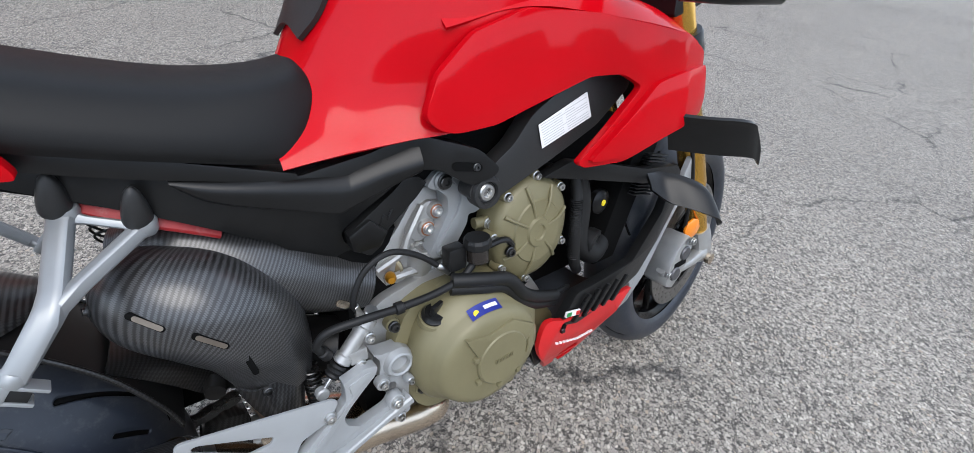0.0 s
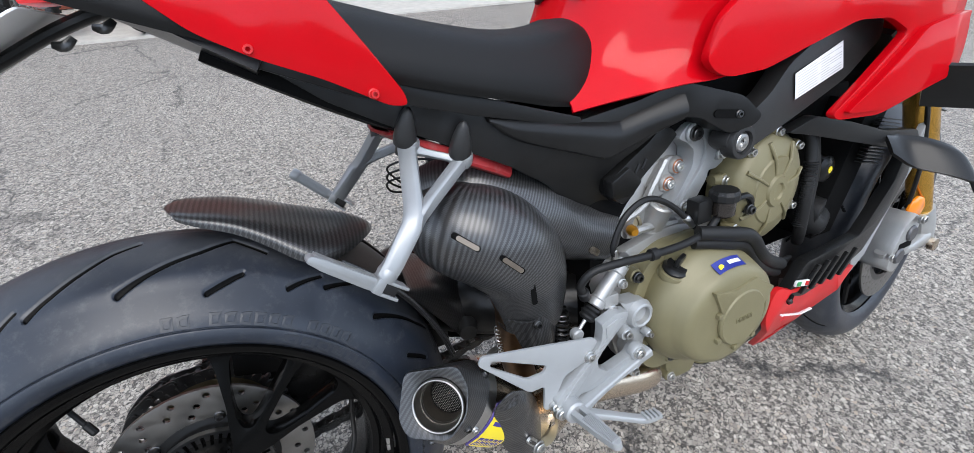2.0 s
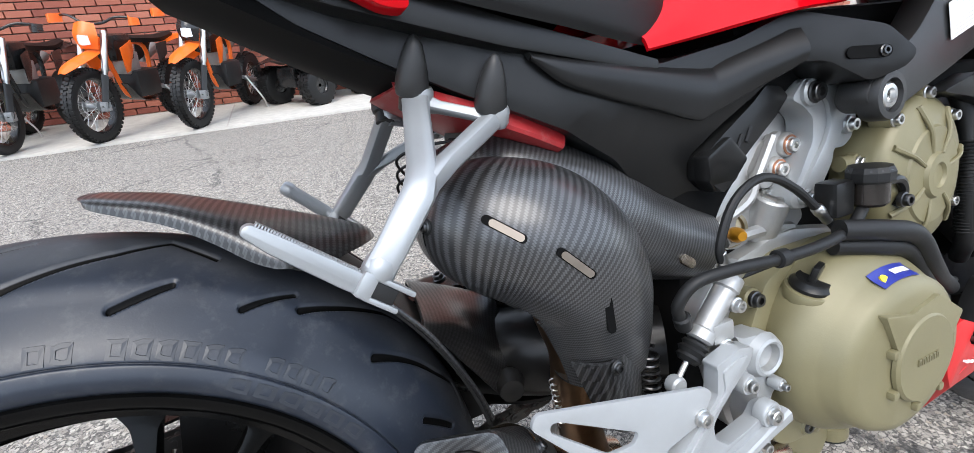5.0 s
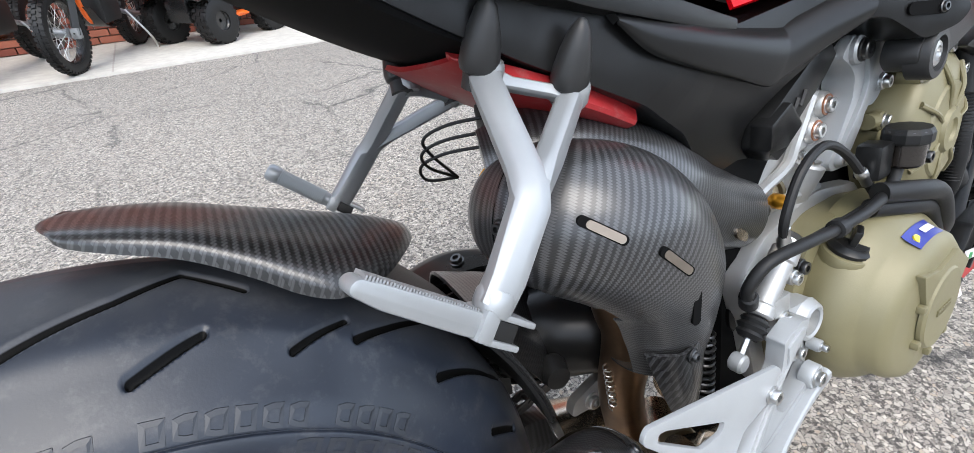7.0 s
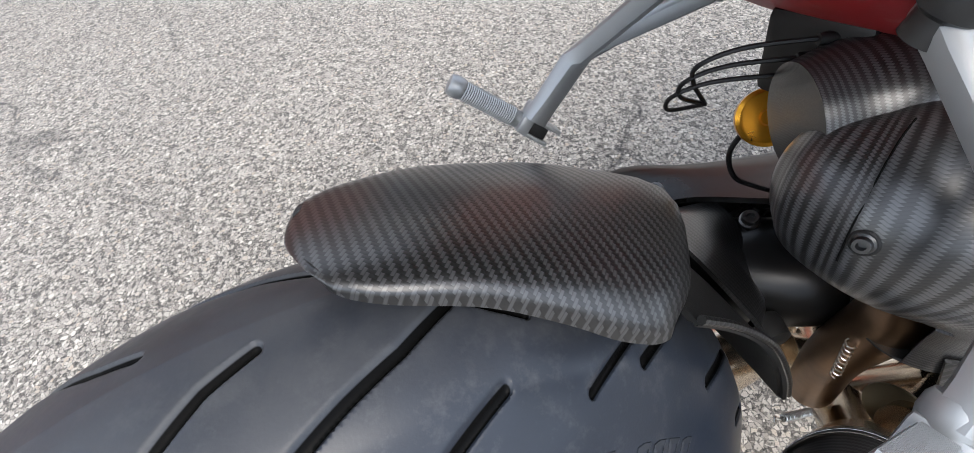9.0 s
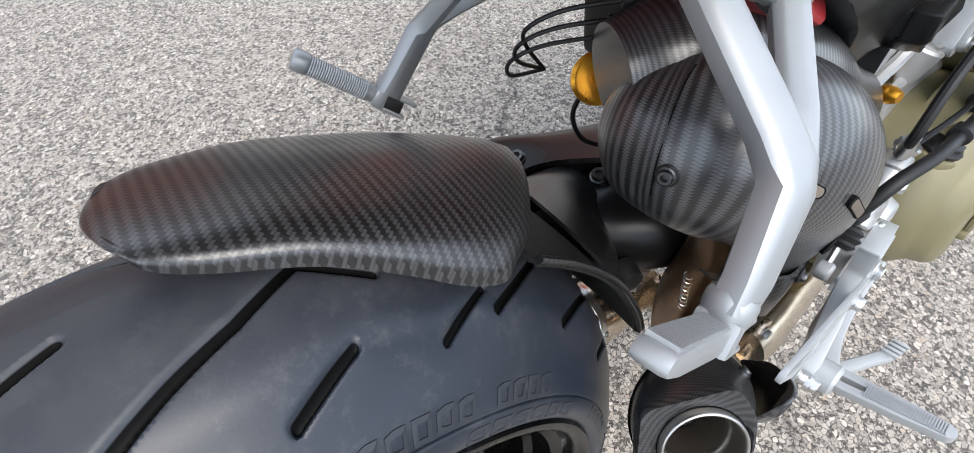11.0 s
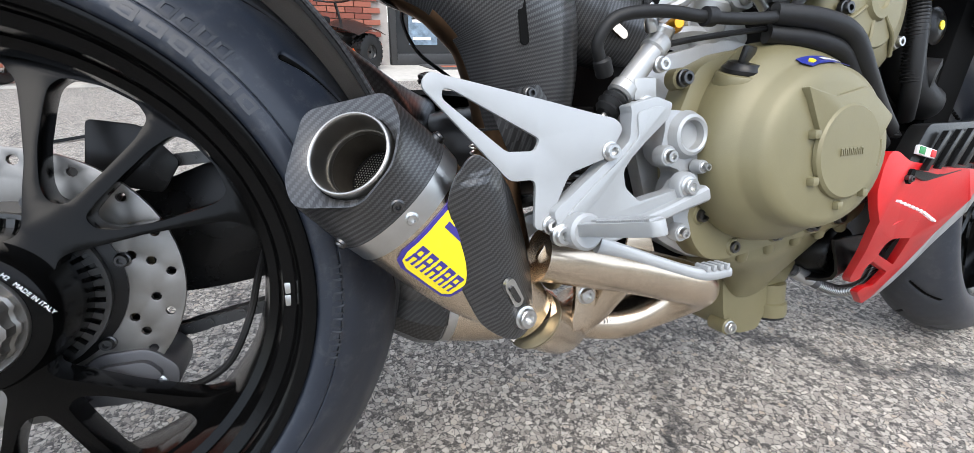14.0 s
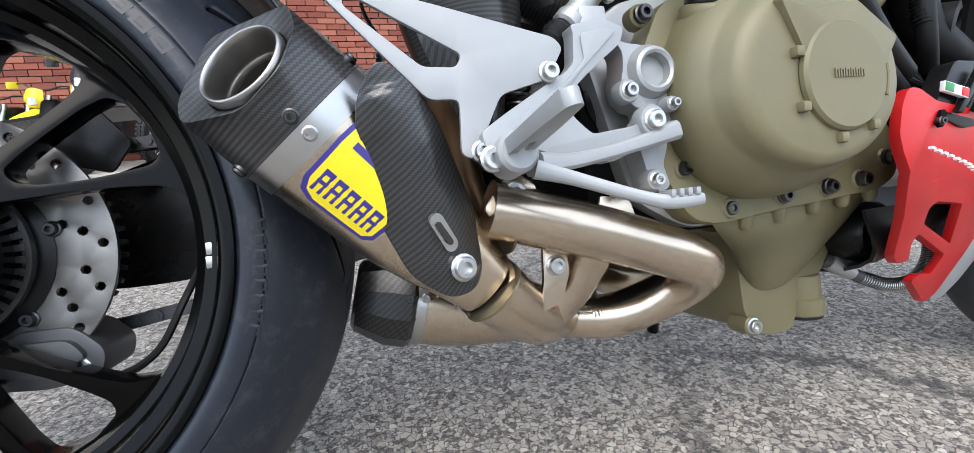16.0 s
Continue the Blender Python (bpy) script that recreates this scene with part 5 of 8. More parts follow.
# tank and side shroud
tank_rows = []
for x, prof in ((0.515, [(-0.126, 0.722), (-0.120, 0.732), (-0.100, 0.742), (-0.06, 0.75), (0, 0.752)]),
                (0.560, [(-0.134, 0.727), (-0.120, 0.748), (-0.092, 0.772), (-0.05, 0.80), (0, 0.81)]),
                (0.600, [(-0.146, 0.732), (-0.122, 0.762), (-0.104, 0.808), (-0.072, 0.856), (0, 0.882)]),
                (0.650, [(-0.162, 0.737), (-0.138, 0.785), (-0.136, 0.855), (-0.110, 0.930), (0, 0.968)]),
                (0.720, [(-0.176, 0.742), (-0.170, 0.800), (-0.172, 0.880), (-0.140, 0.985), (0, 1.025)]),
                (0.820, [(-0.180, 0.780), (-0.186, 0.830), (-0.180, 0.895), (-0.145, 0.985), (0, 1.020)]),
                (0.940, [(-0.178, 0.790), (-0.182, 0.830), (-0.168, 0.890), (-0.125, 0.960), (0, 0.985)]),
                (1.060, [(-0.150, 0.790), (-0.155, 0.820), (-0.140, 0.860), (-0.10, 0.900), (0, 0.920)])):
    tank_rows.append([(x, y, z) for y, z in prof] + [(x, -y, z) for y, z in prof[-2::-1]])
tank = part("fuel_tank", surf(tank_rows, 5, 6, 0.004), M_RED, BIKE, "gloss red fuel tank with sculpted knee recess", smooth=60)
part("tank_pad", surf([[(0.583, -0.050, 0.842), (0.585, 0.0, 0.858), (0.583, 0.05, 0.842)], [(0.606, -0.070, 0.872), (0.604, 0, 0.897), (0.606, 0.07, 0.872)], [(0.634, -0.078, 0.926), (0.628, 0, 0.945), (0.634, 0.078, 0.926)]], 4, 4, 0.006), M_GREY, tank)
shroud_y = lerp_y([(0.66, -0.182), (0.75, -0.194), (0.90, -0.205), (1.00, -0.222), (1.09, -0.228), (1.16, -0.212), (1.24, -0.175)])
SHROUD = [(0.662, 0.764), (0.678, 0.747), (0.700, 0.740), (0.754, 0.743), (0.827, 0.763), (0.907, 0.784), (0.960, 0.782), (0.998, 0.762), (0.940, 0.705), (0.892, 0.664), (0.905, 0.655), (0.976, 0.652), (1.087, 0.680), (1.190, 0.690), (1.232, 0.700), (1.215, 0.745), (1.180, 0.790), (1.084, 0.828), (0.911, 0.862), (0.800, 0.872), (0.727, 0.850), (0.680, 0.808)]
shroud = panel("side_shroud", rounded(SHROUD, 0.010, 3), shroud_y, 0.012, M_RED, BIKE, "gloss red sculpted side fairing", 0.005, cuts=3, smooth=50)
panel("shroud_ridge", rounded([(0.905, 0.664), (0.975, 0.661), (1.087, 0.688), (1.180, 0.698), (1.205, 0.712), (1.165, 0.775), (1.085, 0.775), (1.02, 0.765)], 0.012, 3), lambda x: shroud_y(x) - 0.008, 0.02, M_RED, shroud, "", 0.006, cuts=2, bulge=0.004, smooth=50)
part("shroud_top", surf([[(0.70, -0.176, 0.855), (0.80, -0.186, 0.872), (0.91, -0.196, 0.862), (1.085, -0.222, 0.828), (1.18, -0.200, 0.790)], [(0.70, -0.150, 0.875), (0.80, -0.165, 0.90), (0.91, -0.165, 0.895), (1.085, -0.150, 0.865), (1.18, -0.12, 0.83)], [(0.70, -0.120, 0.875), (0.80, -0.12, 0.90), (0.91, -0.11, 0.90), (1.085, -0.06, 0.87), (1.18, -0.05, 0.84)]], 5, 4, 0.004), M_RED, shroud, smooth=60)
panel("far_shroud", rounded(SHROUD, 0.010, 3), lambda x: -shroud_y(x) - 0.012, 0.012, M_RED, BIKE, bevel=0.005)
part("head_cowl", surf([[(1.24, -0.09, 0.80), (1.24, 0, 0.84), (1.24, 0.09, 0.80)], [(1.32, -0.09, 0.74), (1.34, 0, 0.79), (1.32, 0.09, 0.74)], [(1.36, -0.075, 0.66), (1.40, 0, 0.68), (1.36, 0.075, 0.66)]], 4, 5, 0.006), M_RED, BIKE, "gloss red headlight cowl")
part("headlamp_housing", surf([[(1.26, -0.085, 0.74), (1.30, 0, 0.75), (1.26, 0.085, 0.74)], [(1.36, -0.085, 0.66), (1.40, 0, 0.66), (1.36, 0.085, 0.66)], [(1.34, -0.07, 0.60), (1.37, 0, 0.59), (1.34, 0.07, 0.60)]], 4, 4, 0.01), M_BLACK, BIKE)

# grey frame link with its label
LINK = [(0.728, 0.664), (0.760, 0.682), (0.797, 0.704), (0.830, 0.740), (0.924, 0.790), (1.020, 0.800), (1.030, 0.752), (0.959, 0.703), (0.850, 0.662), (0.770, 0.634), (0.738, 0.634), (0.722, 0.648)]
link = panel("frame_link", rounded(LINK, 0.012, 3), lerp_y([(0.72, -0.172), (0.90, -0.176), (1.03, -0.176)]), 0.030, M_GREY, BIKE, "dark grey frame link with a printed label", 0.006, cuts=1)
label = part("paper_label", slab([(0.846, 0.690), (0.944, 0.719), (0.931, 0.757), (0.838, 0.725)], -0.1775, -0.1768, 0.0002), M_WHITE, link, "pale grey label with fine print")
M_PRINT = Mat("grey_print", 0.48, 0.6)
ex, ez = Vector((0.098, 0, 0.029)), Vector((-0.0105, 0, 0.0365))
for r in range(9):
    for s0, s1 in ((0.05, 0.45), (0.52, 0.95)) if r not in (3, 7) else ((0.05, 0.7),):
        o = Vector((0.846, -0.1777, 0.690))
        f0, f1 = 0.08 + r * 0.098, 0.08 + r * 0.098 + 0.030
        bm = bmesh.new()
        bm.faces.new([bm.verts.new(o + ex * a + ez * b) for a, b in ((s0, f0), (s1, f0), (s1, f1), (s0, f1))])
        part("print_line", bm, M_PRINT, label, smooth=0)
knob = part("frame_knob", turned([(0.0235, 0), (0.0235, 0.016), (0.022, 0.019), (0.016, 0.0195), (0.015, 0.014), (0.001, 0.014)], (0.750, -0.160, 0.649), (0.750, -0.3, 0.649), 36), M_GREY, link)
part("knob_screw", turned([(0.0135, 0), (0.0135, 0.004), (0.011, 0.0065), (0.007, 0.007), (0.006, 0.003), (0.001, 0.003)], (0.750, -0.171, 0.649), (0.750, -0.3, 0.649), 24), M_BOLT, link)

# frame casting, heads and small housings
FRAME = [(0.685, 0.658), (0.703, 0.649), (0.717, 0.636), (0.717, 0.613), (0.690, 0.570), (0.680, 0.556), (0.687, 0.546), (0.708, 0.544), (0.718, 0.550), (0.729, 0.560), (0.748, 0.586), (0.750, 0.600), (0.764, 0.598), (0.779, 0.606), (0.787, 0.631), (0.779, 0.660), (0.753, 0.676), (0.702, 0.676)]
frame_ = panel("front_frame", rounded(FRAME, 0.006, 3), -0.128, 0.030, M_ALU, BIKE, "silver cast front frame", 0.006)
panel("frame_face", rounded([(0.715, 0.668), (0.734, 0.648), (0.738, 0.628), (0.730, 0.610), (0.702, 0.575), (0.690, 0.557), (0.702, 0.552), (0.711, 0.564), (0.734, 0.593), (0.752, 0.612), (0.766, 0.634), (0.757, 0.668)], 0.006, 3), -0.1325, 0.006, M_ALU, frame_, "", 0.004)
for (x, z), r, m_ in (((0.710, 0.662), 0.009, M_DARKBOLT), ((0.765, 0.622), 0.0065, M_BOLT), ((0.701, 0.557), 0.006, M_BOLT), ((0.782, 0.577), 0.0075, M_ENG)):
    part("frame_boss", turned([(r * 1.5, 0), (r * 1.5, 0.008), (r * 1.3, 0.010)], (x, -0.124, z), (x, -1, z), 20), M_ALU if m_ is not M_ENG else M_ENG, frame_)
    screw(frame_, (x, -0.135, z), r=r, material=M_BOLT if m_ is M_ENG else m_)
part("olive_lug", tube([(0.760, -0.126, 0.580), (0.800, -0.128, 0.577), (0.830, -0.120, 0.572)], 0.0085, 12), M_ENG, frame_)
HEAD = [(0.605, 0.540), (0.622, 0.566), (0.651, 0.596), (0.675, 0.627), (0.699, 0.647), (0.742, 0.640), (0.750, 0.600), (0.735, 0.564), (0.752, 0.520), (0.725, 0.498), (0.666, 0.500), (0.620, 0.510)]
head = panel("rear_cylinder_head", rounded(HEAD, 0.008, 3), -0.096, 0.16, M_CAST, BIKE, "rough grey cast cylinder head", 0.006)
panel("head_step", rounded([(0.658, 0.588), (0.680, 0.618), (0.704, 0.628), (0.722, 0.606), (0.706, 0.572), (0.676, 0.566)], 0.008, 3), -0.103, 0.012, M_CAST, head, "", 0.004)
for (x, z), r, ring_ in (((0.709, 0.610), 0.0075, True), ((0.692, 0.587), 0.0075, True), ((0.722, 0.590), 0.0055, False), ((0.700, 0.571), 0.0050, False)):
    part("head_boss", turned([(r * 1.9, 0), (r * 1.8, 0.008), (r * 1.55, 0.011), (r, 0.011)], (x, -0.098, z), (x, -0.3, z), 22), M_CAST, head)
    if ring_:
        part("washer", turned([(r * 1.45, 0), (r * 1.45, 0.0016), (r, 0.0018)], (x, -0.1085, z), (x, -0.3, z), 22), M_COPPER, head, "copper sealing washer")
    screw(head, (x, -0.1095, z), r=r, material=M_BOLT if ring_ else M_DARKBOLT)
part("plug_tower", turned([(0.0205, -0.050), (0.0195, -0.010), (0.0185, 0.0), (0.0160, 0.002)], (0.682, -0.108, 0.557), (0.684, -0.118, 0.580), 28), M_CAST, head)
part("hex_plug", turned([(0.0135, 0), (0.0140, 0.002), (0.0140, 0.006), (0.0095, 0.0065), (0.0090, 0.002), (0.001, 0.002)], (0.682, -0.108, 0.557), (0.684, -0.118, 0.580), 6), M_BOLT, head, smooth=20)
part("head_rib", tube([(0.612, -0.098, 0.542), (0.650, -0.103, 0.560), (0.664, -0.104, 0.585), (0.690, -0.102, 0.622)], 0.006, 8), M_CAST, head)
part("lower_rib", tube([(0.62, -0.10, 0.522), (0.66, -0.105, 0.525), (0.72, -0.10, 0.515)], 0.007, 8), M_CAST, head)
part("port_flange", turned([(0.019, 0), (0.021, 0.003), (0.021, 0.008), (0.017, 0.010), (0.016, 0.004), (0.001, 0.004)], (0.634, -0.088, 0.532), (0.612, -0.125, 0.540), 24), M_GOLDCHAIN, head, "brassy exhaust port flange")
part("sensor", turned([(0.006, 0), (0.008, 0.003), (0.008, 0.012), (0.005, 0.018)], (0.628, -0.102, 0.530), (0.620, -0.13, 0.532), 14), M_BRASS, head)
ecu = panel("throttle_housing", rounded([(0.574, 0.621), (0.604, 0.640), (0.641, 0.662), (0.659, 0.676), (0.679, 0.673), (0.690, 0.662), (0.673, 0.645), (0.648, 0.627), (0.628, 0.612), (0.616, 0.592), (0.598, 0.582), (0.578, 0.597)], 0.003, 3), -0.121, 0.06, M_BLACK, BIKE, "black moulded plastic housing", 0.0035, smooth=25)
cap_ = panel("housing_cap", rounded([(0.572, 0.621), (0.576, 0.597), (0.597, 0.581), (0.614, 0.590), (0.624, 0.612), (0.602, 0.636)], 0.003, 3), -0.128, 0.02, M_BLACK, ecu, "", 0.003, smooth=25)
for v in cap_.data.vertices:
    v.co.y += 0.7 * max(0.0, 0.602 - v.co.z)
for k in range(2):
    part("housing_rib", tube([(0.615 + k * 0.014, -0.122, 0.618 + k * 0.008), (0.624 + k * 0.012, -0.122, 0.634 + k * 0.005)], 0.0022, 6), M_BLACK, ecu)
# Black filler added under the tank; its colour stands for shade in the gap.
part("tank_shade_block", box(0.62, 1.00, -0.120, 0.120, 0.66, 0.745, 0.02), M_VOID, BIKE, "black block added under the tank to stand for shade")
# Black filler between the castings, coloured as the shade there.
part("engine_shade_block", box(0.56, 0.92, -0.095, 0.10, 0.27, 0.60, 0.02), M_VOID, BIKE, "black block standing for the shade inside the engine")
part("crankcase", slab(rounded([(0.56, 0.46), (0.60, 0.50), (0.70, 0.52), (0.80, 0.50), (0.87, 0.46), (0.92, 0.38), (0.92, 0.30), (0.84, 0.28), (0.66, 0.275), (0.60, 0.31)], 0.02), -0.112, 0.12, 0.006), M_CAST, BIKE, "grey cast crankcase")

# clutch cover
CX, CZ = 0.722, 0.395
cover = part("clutch_cover", lathe([(0.116, 0.0), (0.115, -0.024), (0.110, -0.040), (0.101, -0.052), (0.092, -0.060), (0.088, -0.064), (0.084, -0.076), (0.076, -0.0825), (0.066, -0.0845), (0.0001, -0.0855)], 96), M_ENG, BIKE, "olive-bronze painted clutch cover", at=pose(CX, -0.130, CZ))
for v in cover.data.vertices:
    if v.co.x < 0:
        v.co.x *= 0.86 + 0.14 * min(1.0, -v.co.y / 0.06)
    if v.co.x > 0:
        v.co.x *= 1.16
    if v.co.z < 0:
        v.co.z *= 0.83 + 0.10 * min(1.0, max(0.0, (-v.co.y - 0.070) / 0.015))
    v.co.y += 0.10 * max(0, -v.co.x - 0.02) * (v.co.y / -0.085) * 0.9
part("cover_skirt", slab(rounded([(0.605, 0.370), (0.604, 0.440), (0.628, 0.486), (0.672, 0.503), (0.740, 0.502), (0.815, 0.485), (0.852, 0.440), (0.880, 0.400), (0.925, 0.345), (0.921, 0.306), (0.894, 0.292), (0.812, 0.287), (0.747, 0.284), (0.690, 0.279), (0.668, 0.279), (0.647, 0.285), (0.630, 0.303), (0.618, 0.334)], 0.012), -0.140, -0.105, 0.006), M_ENG, cover, at=pose(-CX, 0.130, -CZ))
cap = part("cover_cap", lathe([(0.0465, 0.0), (0.0460, -0.0035), (0.0435, -0.006), (0.0001, -0.006)], 64), M_ENG, cover, at=pose(0.020, -0.0845, 0.001))
for a, b in ((30, 60), (10, -20), (100, 130)):
    part("cap_rib", tube([(0.020 + 0.052 * math.cos(radians(t)), -0.0855, 0.001 + 0.052 * math.sin(radians(t))) for t in (a, (a + b) / 2, b)], 0.0022, 8), M_ENG, cover)
for a in (158, 208, 262, 305):
    x, z = polar(0.052, a)
    part("cap_lug", box(x - 0.0045, x + 0.0045, -0.0905, -0.078, z - 0.0045, z + 0.0045, 0.003), M_ENG, cover, at=pose(0.020, 0, 0.001))
plateau = [(-0.056, 0.062), (-0.016, 0.052), (0.028, 0.060), (0.072, 0.030), (0.050, 0.0), (0.0, -0.010), (-0.034, 0.016)][::-1]
part("facet", slab(rounded([(x, z) for x, z in plateau][::-1], 0.003, 2), -0.0885, -0.066, 0.0055), M_ENG, cover, at=pose(0.012, 0, 0.002), smooth=25)
for k in range(6):
    x0 = -0.0165 + k * 0.0057
    part("raised_mark", slab([(x0, 0.0), (x0 + 0.0013, 0.0), (x0 + 0.0013, 0.0058), (x0 + 0.0030, 0.0058), (x0 + 0.0030, 0.0), (x0 + 0.0042, 0.0), (x0 + 0.0042, 0.0072), (x0, 0.0072)], -0.0915, -0.089, 0), M_ENG, cover, at=pose(0.020, -0.0005, -0.002), smooth=0)
for x, y, z in ((0.607, -0.142, 0.475), (0.638, -0.138, 0.335), (0.688, -0.136, 0.293), (0.753, -0.140, 0.299), (0.812, -0.142, 0.302), (0.860, -0.142, 0.306), (0.900, -0.142, 0.326), (0.875, -0.142, 0.400), (0.842, -0.142, 0.455)):
    boss = part("boss", turned([(0.0105, 0), (0.0105, 0.012), (0.009, 0.014)], (x, -0.128, z), (x, -1, z), 18), M_ENG, cover, at=pose(-CX, 0.130, -CZ))
    screw(cover, (x - CX, y + 0.130 - 0.003, z - CZ), r=0.0068, material=M_DARKBOLT)
oil = part("oil_cap", turned([(0.018, 0), (0.0195, 0.002), (0.0195, 0.005), (0.016, 0.008), (0.015, 0.011), (0.004, 0.012)], (0.663, -0.160, 0.476), (0.663, -0.170, 0.506), 28), M_BLACK, BIKE, "black oil filler cap")
part("cap_grip", box(-0.011, 0.011, -0.0035, 0.0035, 0.0, 0.018, 0.003), M_BLACK, oil, at=pose(0.663, -0.163, 0.484, 18, 0, 20))
part("filler_neck", turned([(0.020, -0.012), (0.021, 0.004), (0.0235, 0.008), (0.0235, 0.018), (0.022, 0.021), (0.019, 0.022)], (0.663, -0.1535, 0.456), (0.663, -0.1635, 0.486), 28), M_ENG, oil)


def on_cover(dx, r, y, out=0.0012):
    """A place on the cover's shoulder, dx along it at radius r."""
    s = 1.16 if dx > 0 else 1.0
    return (CX + dx, y - out, CZ + math.sqrt((r + out) ** 2 - (dx / s) ** 2))


st = part("dealer_sticker", surf([[on_cover(dx, r, y) for dx in (-0.024, -0.012, 0.002, 0.016, 0.029)] for r, y in ((0.0845, -0.2050), (0.0885, -0.1950), (0.0925, -0.1885))], 3, 4, 0.0005), M_BLUE, BIKE, "small blue sticker with a yellow disc")
part("sticker_disc", turned([(0.0050, -0.003), (0.0050, -0.0002), (0.001, 0.0)], on_cover(-0.013, 0.0872, -0.1990), Vector(on_cover(-0.013, 0.0872, -0.1990)) + Vector((0, -0.6, 0.7)), 20), M_YELLOW, st)
part("sticker_bars", surf([[on_cover(dx, r, y, 0.0019) for dx in (0.001, 0.012, 0.024)] for r, y in ((0.0872, -0.1985), (0.0896, -0.1930))], 3, 2, 0.0004), M_WHITE, st)

# generator cover
AX, AZ = 0.852, 0.553
alt = part("generator_cover", lathe([(0.081, 0.04), (0.081, 0.0), (0.078, -0.008), (0.070, -0.014), (0.050, -0.019), (0.048, -0.0215), (0.024, -0.0225), (0.0215, -0.0265), (0.013, -0.027), (0.011, -0.024), (0.0001, -0.0235)], 72), M_ENG, BIKE, "ribbed olive-bronze generator cover", at=pose(AX, -0.146, AZ))
for v in alt.data.vertices:
    v.co.z *= 1.08
    v.co.x *= 0.94
for a in (15, 60, 105, 150, 205, 255, 310):
    x, z = polar(0.024, a)
    x2, z2 = polar(0.072, a)
    part("cover_rib", tube([(x * 0.94, -0.022, z * 1.08), ((x + x2) / 2 * 0.94, -0.0225, (z + z2) / 2 * 1.08), (x2 * 0.94, -0.013, z2 * 1.08)], [0.0022, 0.0024, 0.0036], 8), M_ENG, alt)
for a in (40, 85, 130, 175, 215, 260, 330):
    x, z = polar(0.081, a)
    part("boss", turned([(0.009, 0), (0.009, 0.018), (0.008, 0.020)], (x * 0.94, 0.012, z * 1.08), (x * 0.94, -1, z * 1.08), 16), M_ENG, alt)
    screw(alt, (x * 0.94, -0.0085, z * 1.08), r=0.006, material=M_BOLT)
part("timing_plug", turned([(0.013, 0), (0.013, 0.018), (0.011, 0.02), (0.006, 0.02)], (0.905, -0.120, 0.606), (0.925, -0.15, 0.64), 18), M_BOLT, alt, at=pose(-AX, 0.146, -AZ))
part("front_cylinder", slab(rounded([(0.86, 0.46), (0.93, 0.47), (1.00, 0.52), (1.00, 0.60), (0.92, 0.63), (0.86, 0.60)], 0.01), -0.11, 0.1, 0.008), M_BLACKSAT, BIKE, "black front cylinder bank")

# sump
sump = part("oil_sump", slab(rounded([(0.668, 0.296), (0.735, 0.262), (0.770, 0.258), (0.776, 0.163), (0.788, 0.136), (0.812, 0.126), (0.846, 0.126), (0.860, 0.150), (0.905, 0.196), (0.930, 0.232), (0.950, 0.270), (0.955, 0.300)], 0.008), -0.056, 0.08, 0.008), M_ENG, BIKE, "olive-bronze oil sump")
part("sump_shoulder", surf([
    [(0.668, -0.128, 0.292), (0.700, -0.130, 0.287), (0.760, -0.130, 0.290), (0.830, -0.128, 0.295), (0.900, -0.122, 0.299), (0.945, -0.10, 0.302)],
    [(0.690, -0.118, 0.270), (0.715, -0.122, 0.264), (0.765, -0.124, 0.262), (0.830, -0.120, 0.270), (0.895, -0.110, 0.276), (0.940, -0.09, 0.280)],
    [(0.735, -0.085, 0.246), (0.750, -0.088, 0.236), (0.780, -0.092, 0.226), (0.830, -0.092, 0.230), (0.885, -0.085, 0.240), (0.930, -0.07, 0.250)],
    [(0.774, -0.050, 0.226), (0.779, -0.054, 0.205), (0.800, -0.058, 0.185), (0.835, -0.060, 0.185), (0.872, -0.057, 0.200), (0.915, -0.052, 0.222)]], 5, 5, 0.004), M_ENG, sump, smooth=60)
part("sump_flange", tube([(0.668, -0.130, 0.290), (0.700, -0.134, 0.285), (0.760, -0.135, 0.289), (0.830, -0.134, 0.294), (0.895, -0.130, 0.298)], 0.0042, 8), M_ENG, sump)
for x in (0.715, 0.758, 0.805, 0.848, 0.890):
    z = 0.282 + (x - 0.70) * 0.07
    part("sump_boss", turned([(0.0075, 0), (0.0078, 0.006), (0.0066, 0.016), (0.004, 0.019)], (x, -0.130, z + 0.004), (x + 0.002, -0.124, z - 0.05), 14), M_ENG, sump)
for x0, x1 in ((0.700, 0.742), (0.765, 0.802), (0.822, 0.850), (0.868, 0.892)):
    part("gasket", tube([(x0, -0.1375, 0.2885 + (x0 - 0.7) * 0.07), ((x0 + x1) / 2, -0.1380, 0.2890 + ((x0 + x1) / 2 - 0.7) * 0.07), (x1, -0.1375, 0.2885 + (x1 - 0.7) * 0.07)], 0.0011, 6), M_WHITE, sump)
part("drain_boss", turned([(0.012, -0.02), (0.012, 0.006), (0.010, 0.008)], (0.785, -0.052, 0.143), (0.785, -1, 0.143), 20), M_ENG, sump)
screw(sump, (0.785, -0.060, 0.143), r=0.008, material=M_BOLT, name="drain_plug")
part("strainer_plug", turned([(0.024, 0.0), (0.025, 0.004), (0.025, 0.020), (0.022, 0.022), (0.022, 0.050)], (0.880, -0.045, 0.140), (0.880, -0.045, 0.40), 20), M_ENG, sump)
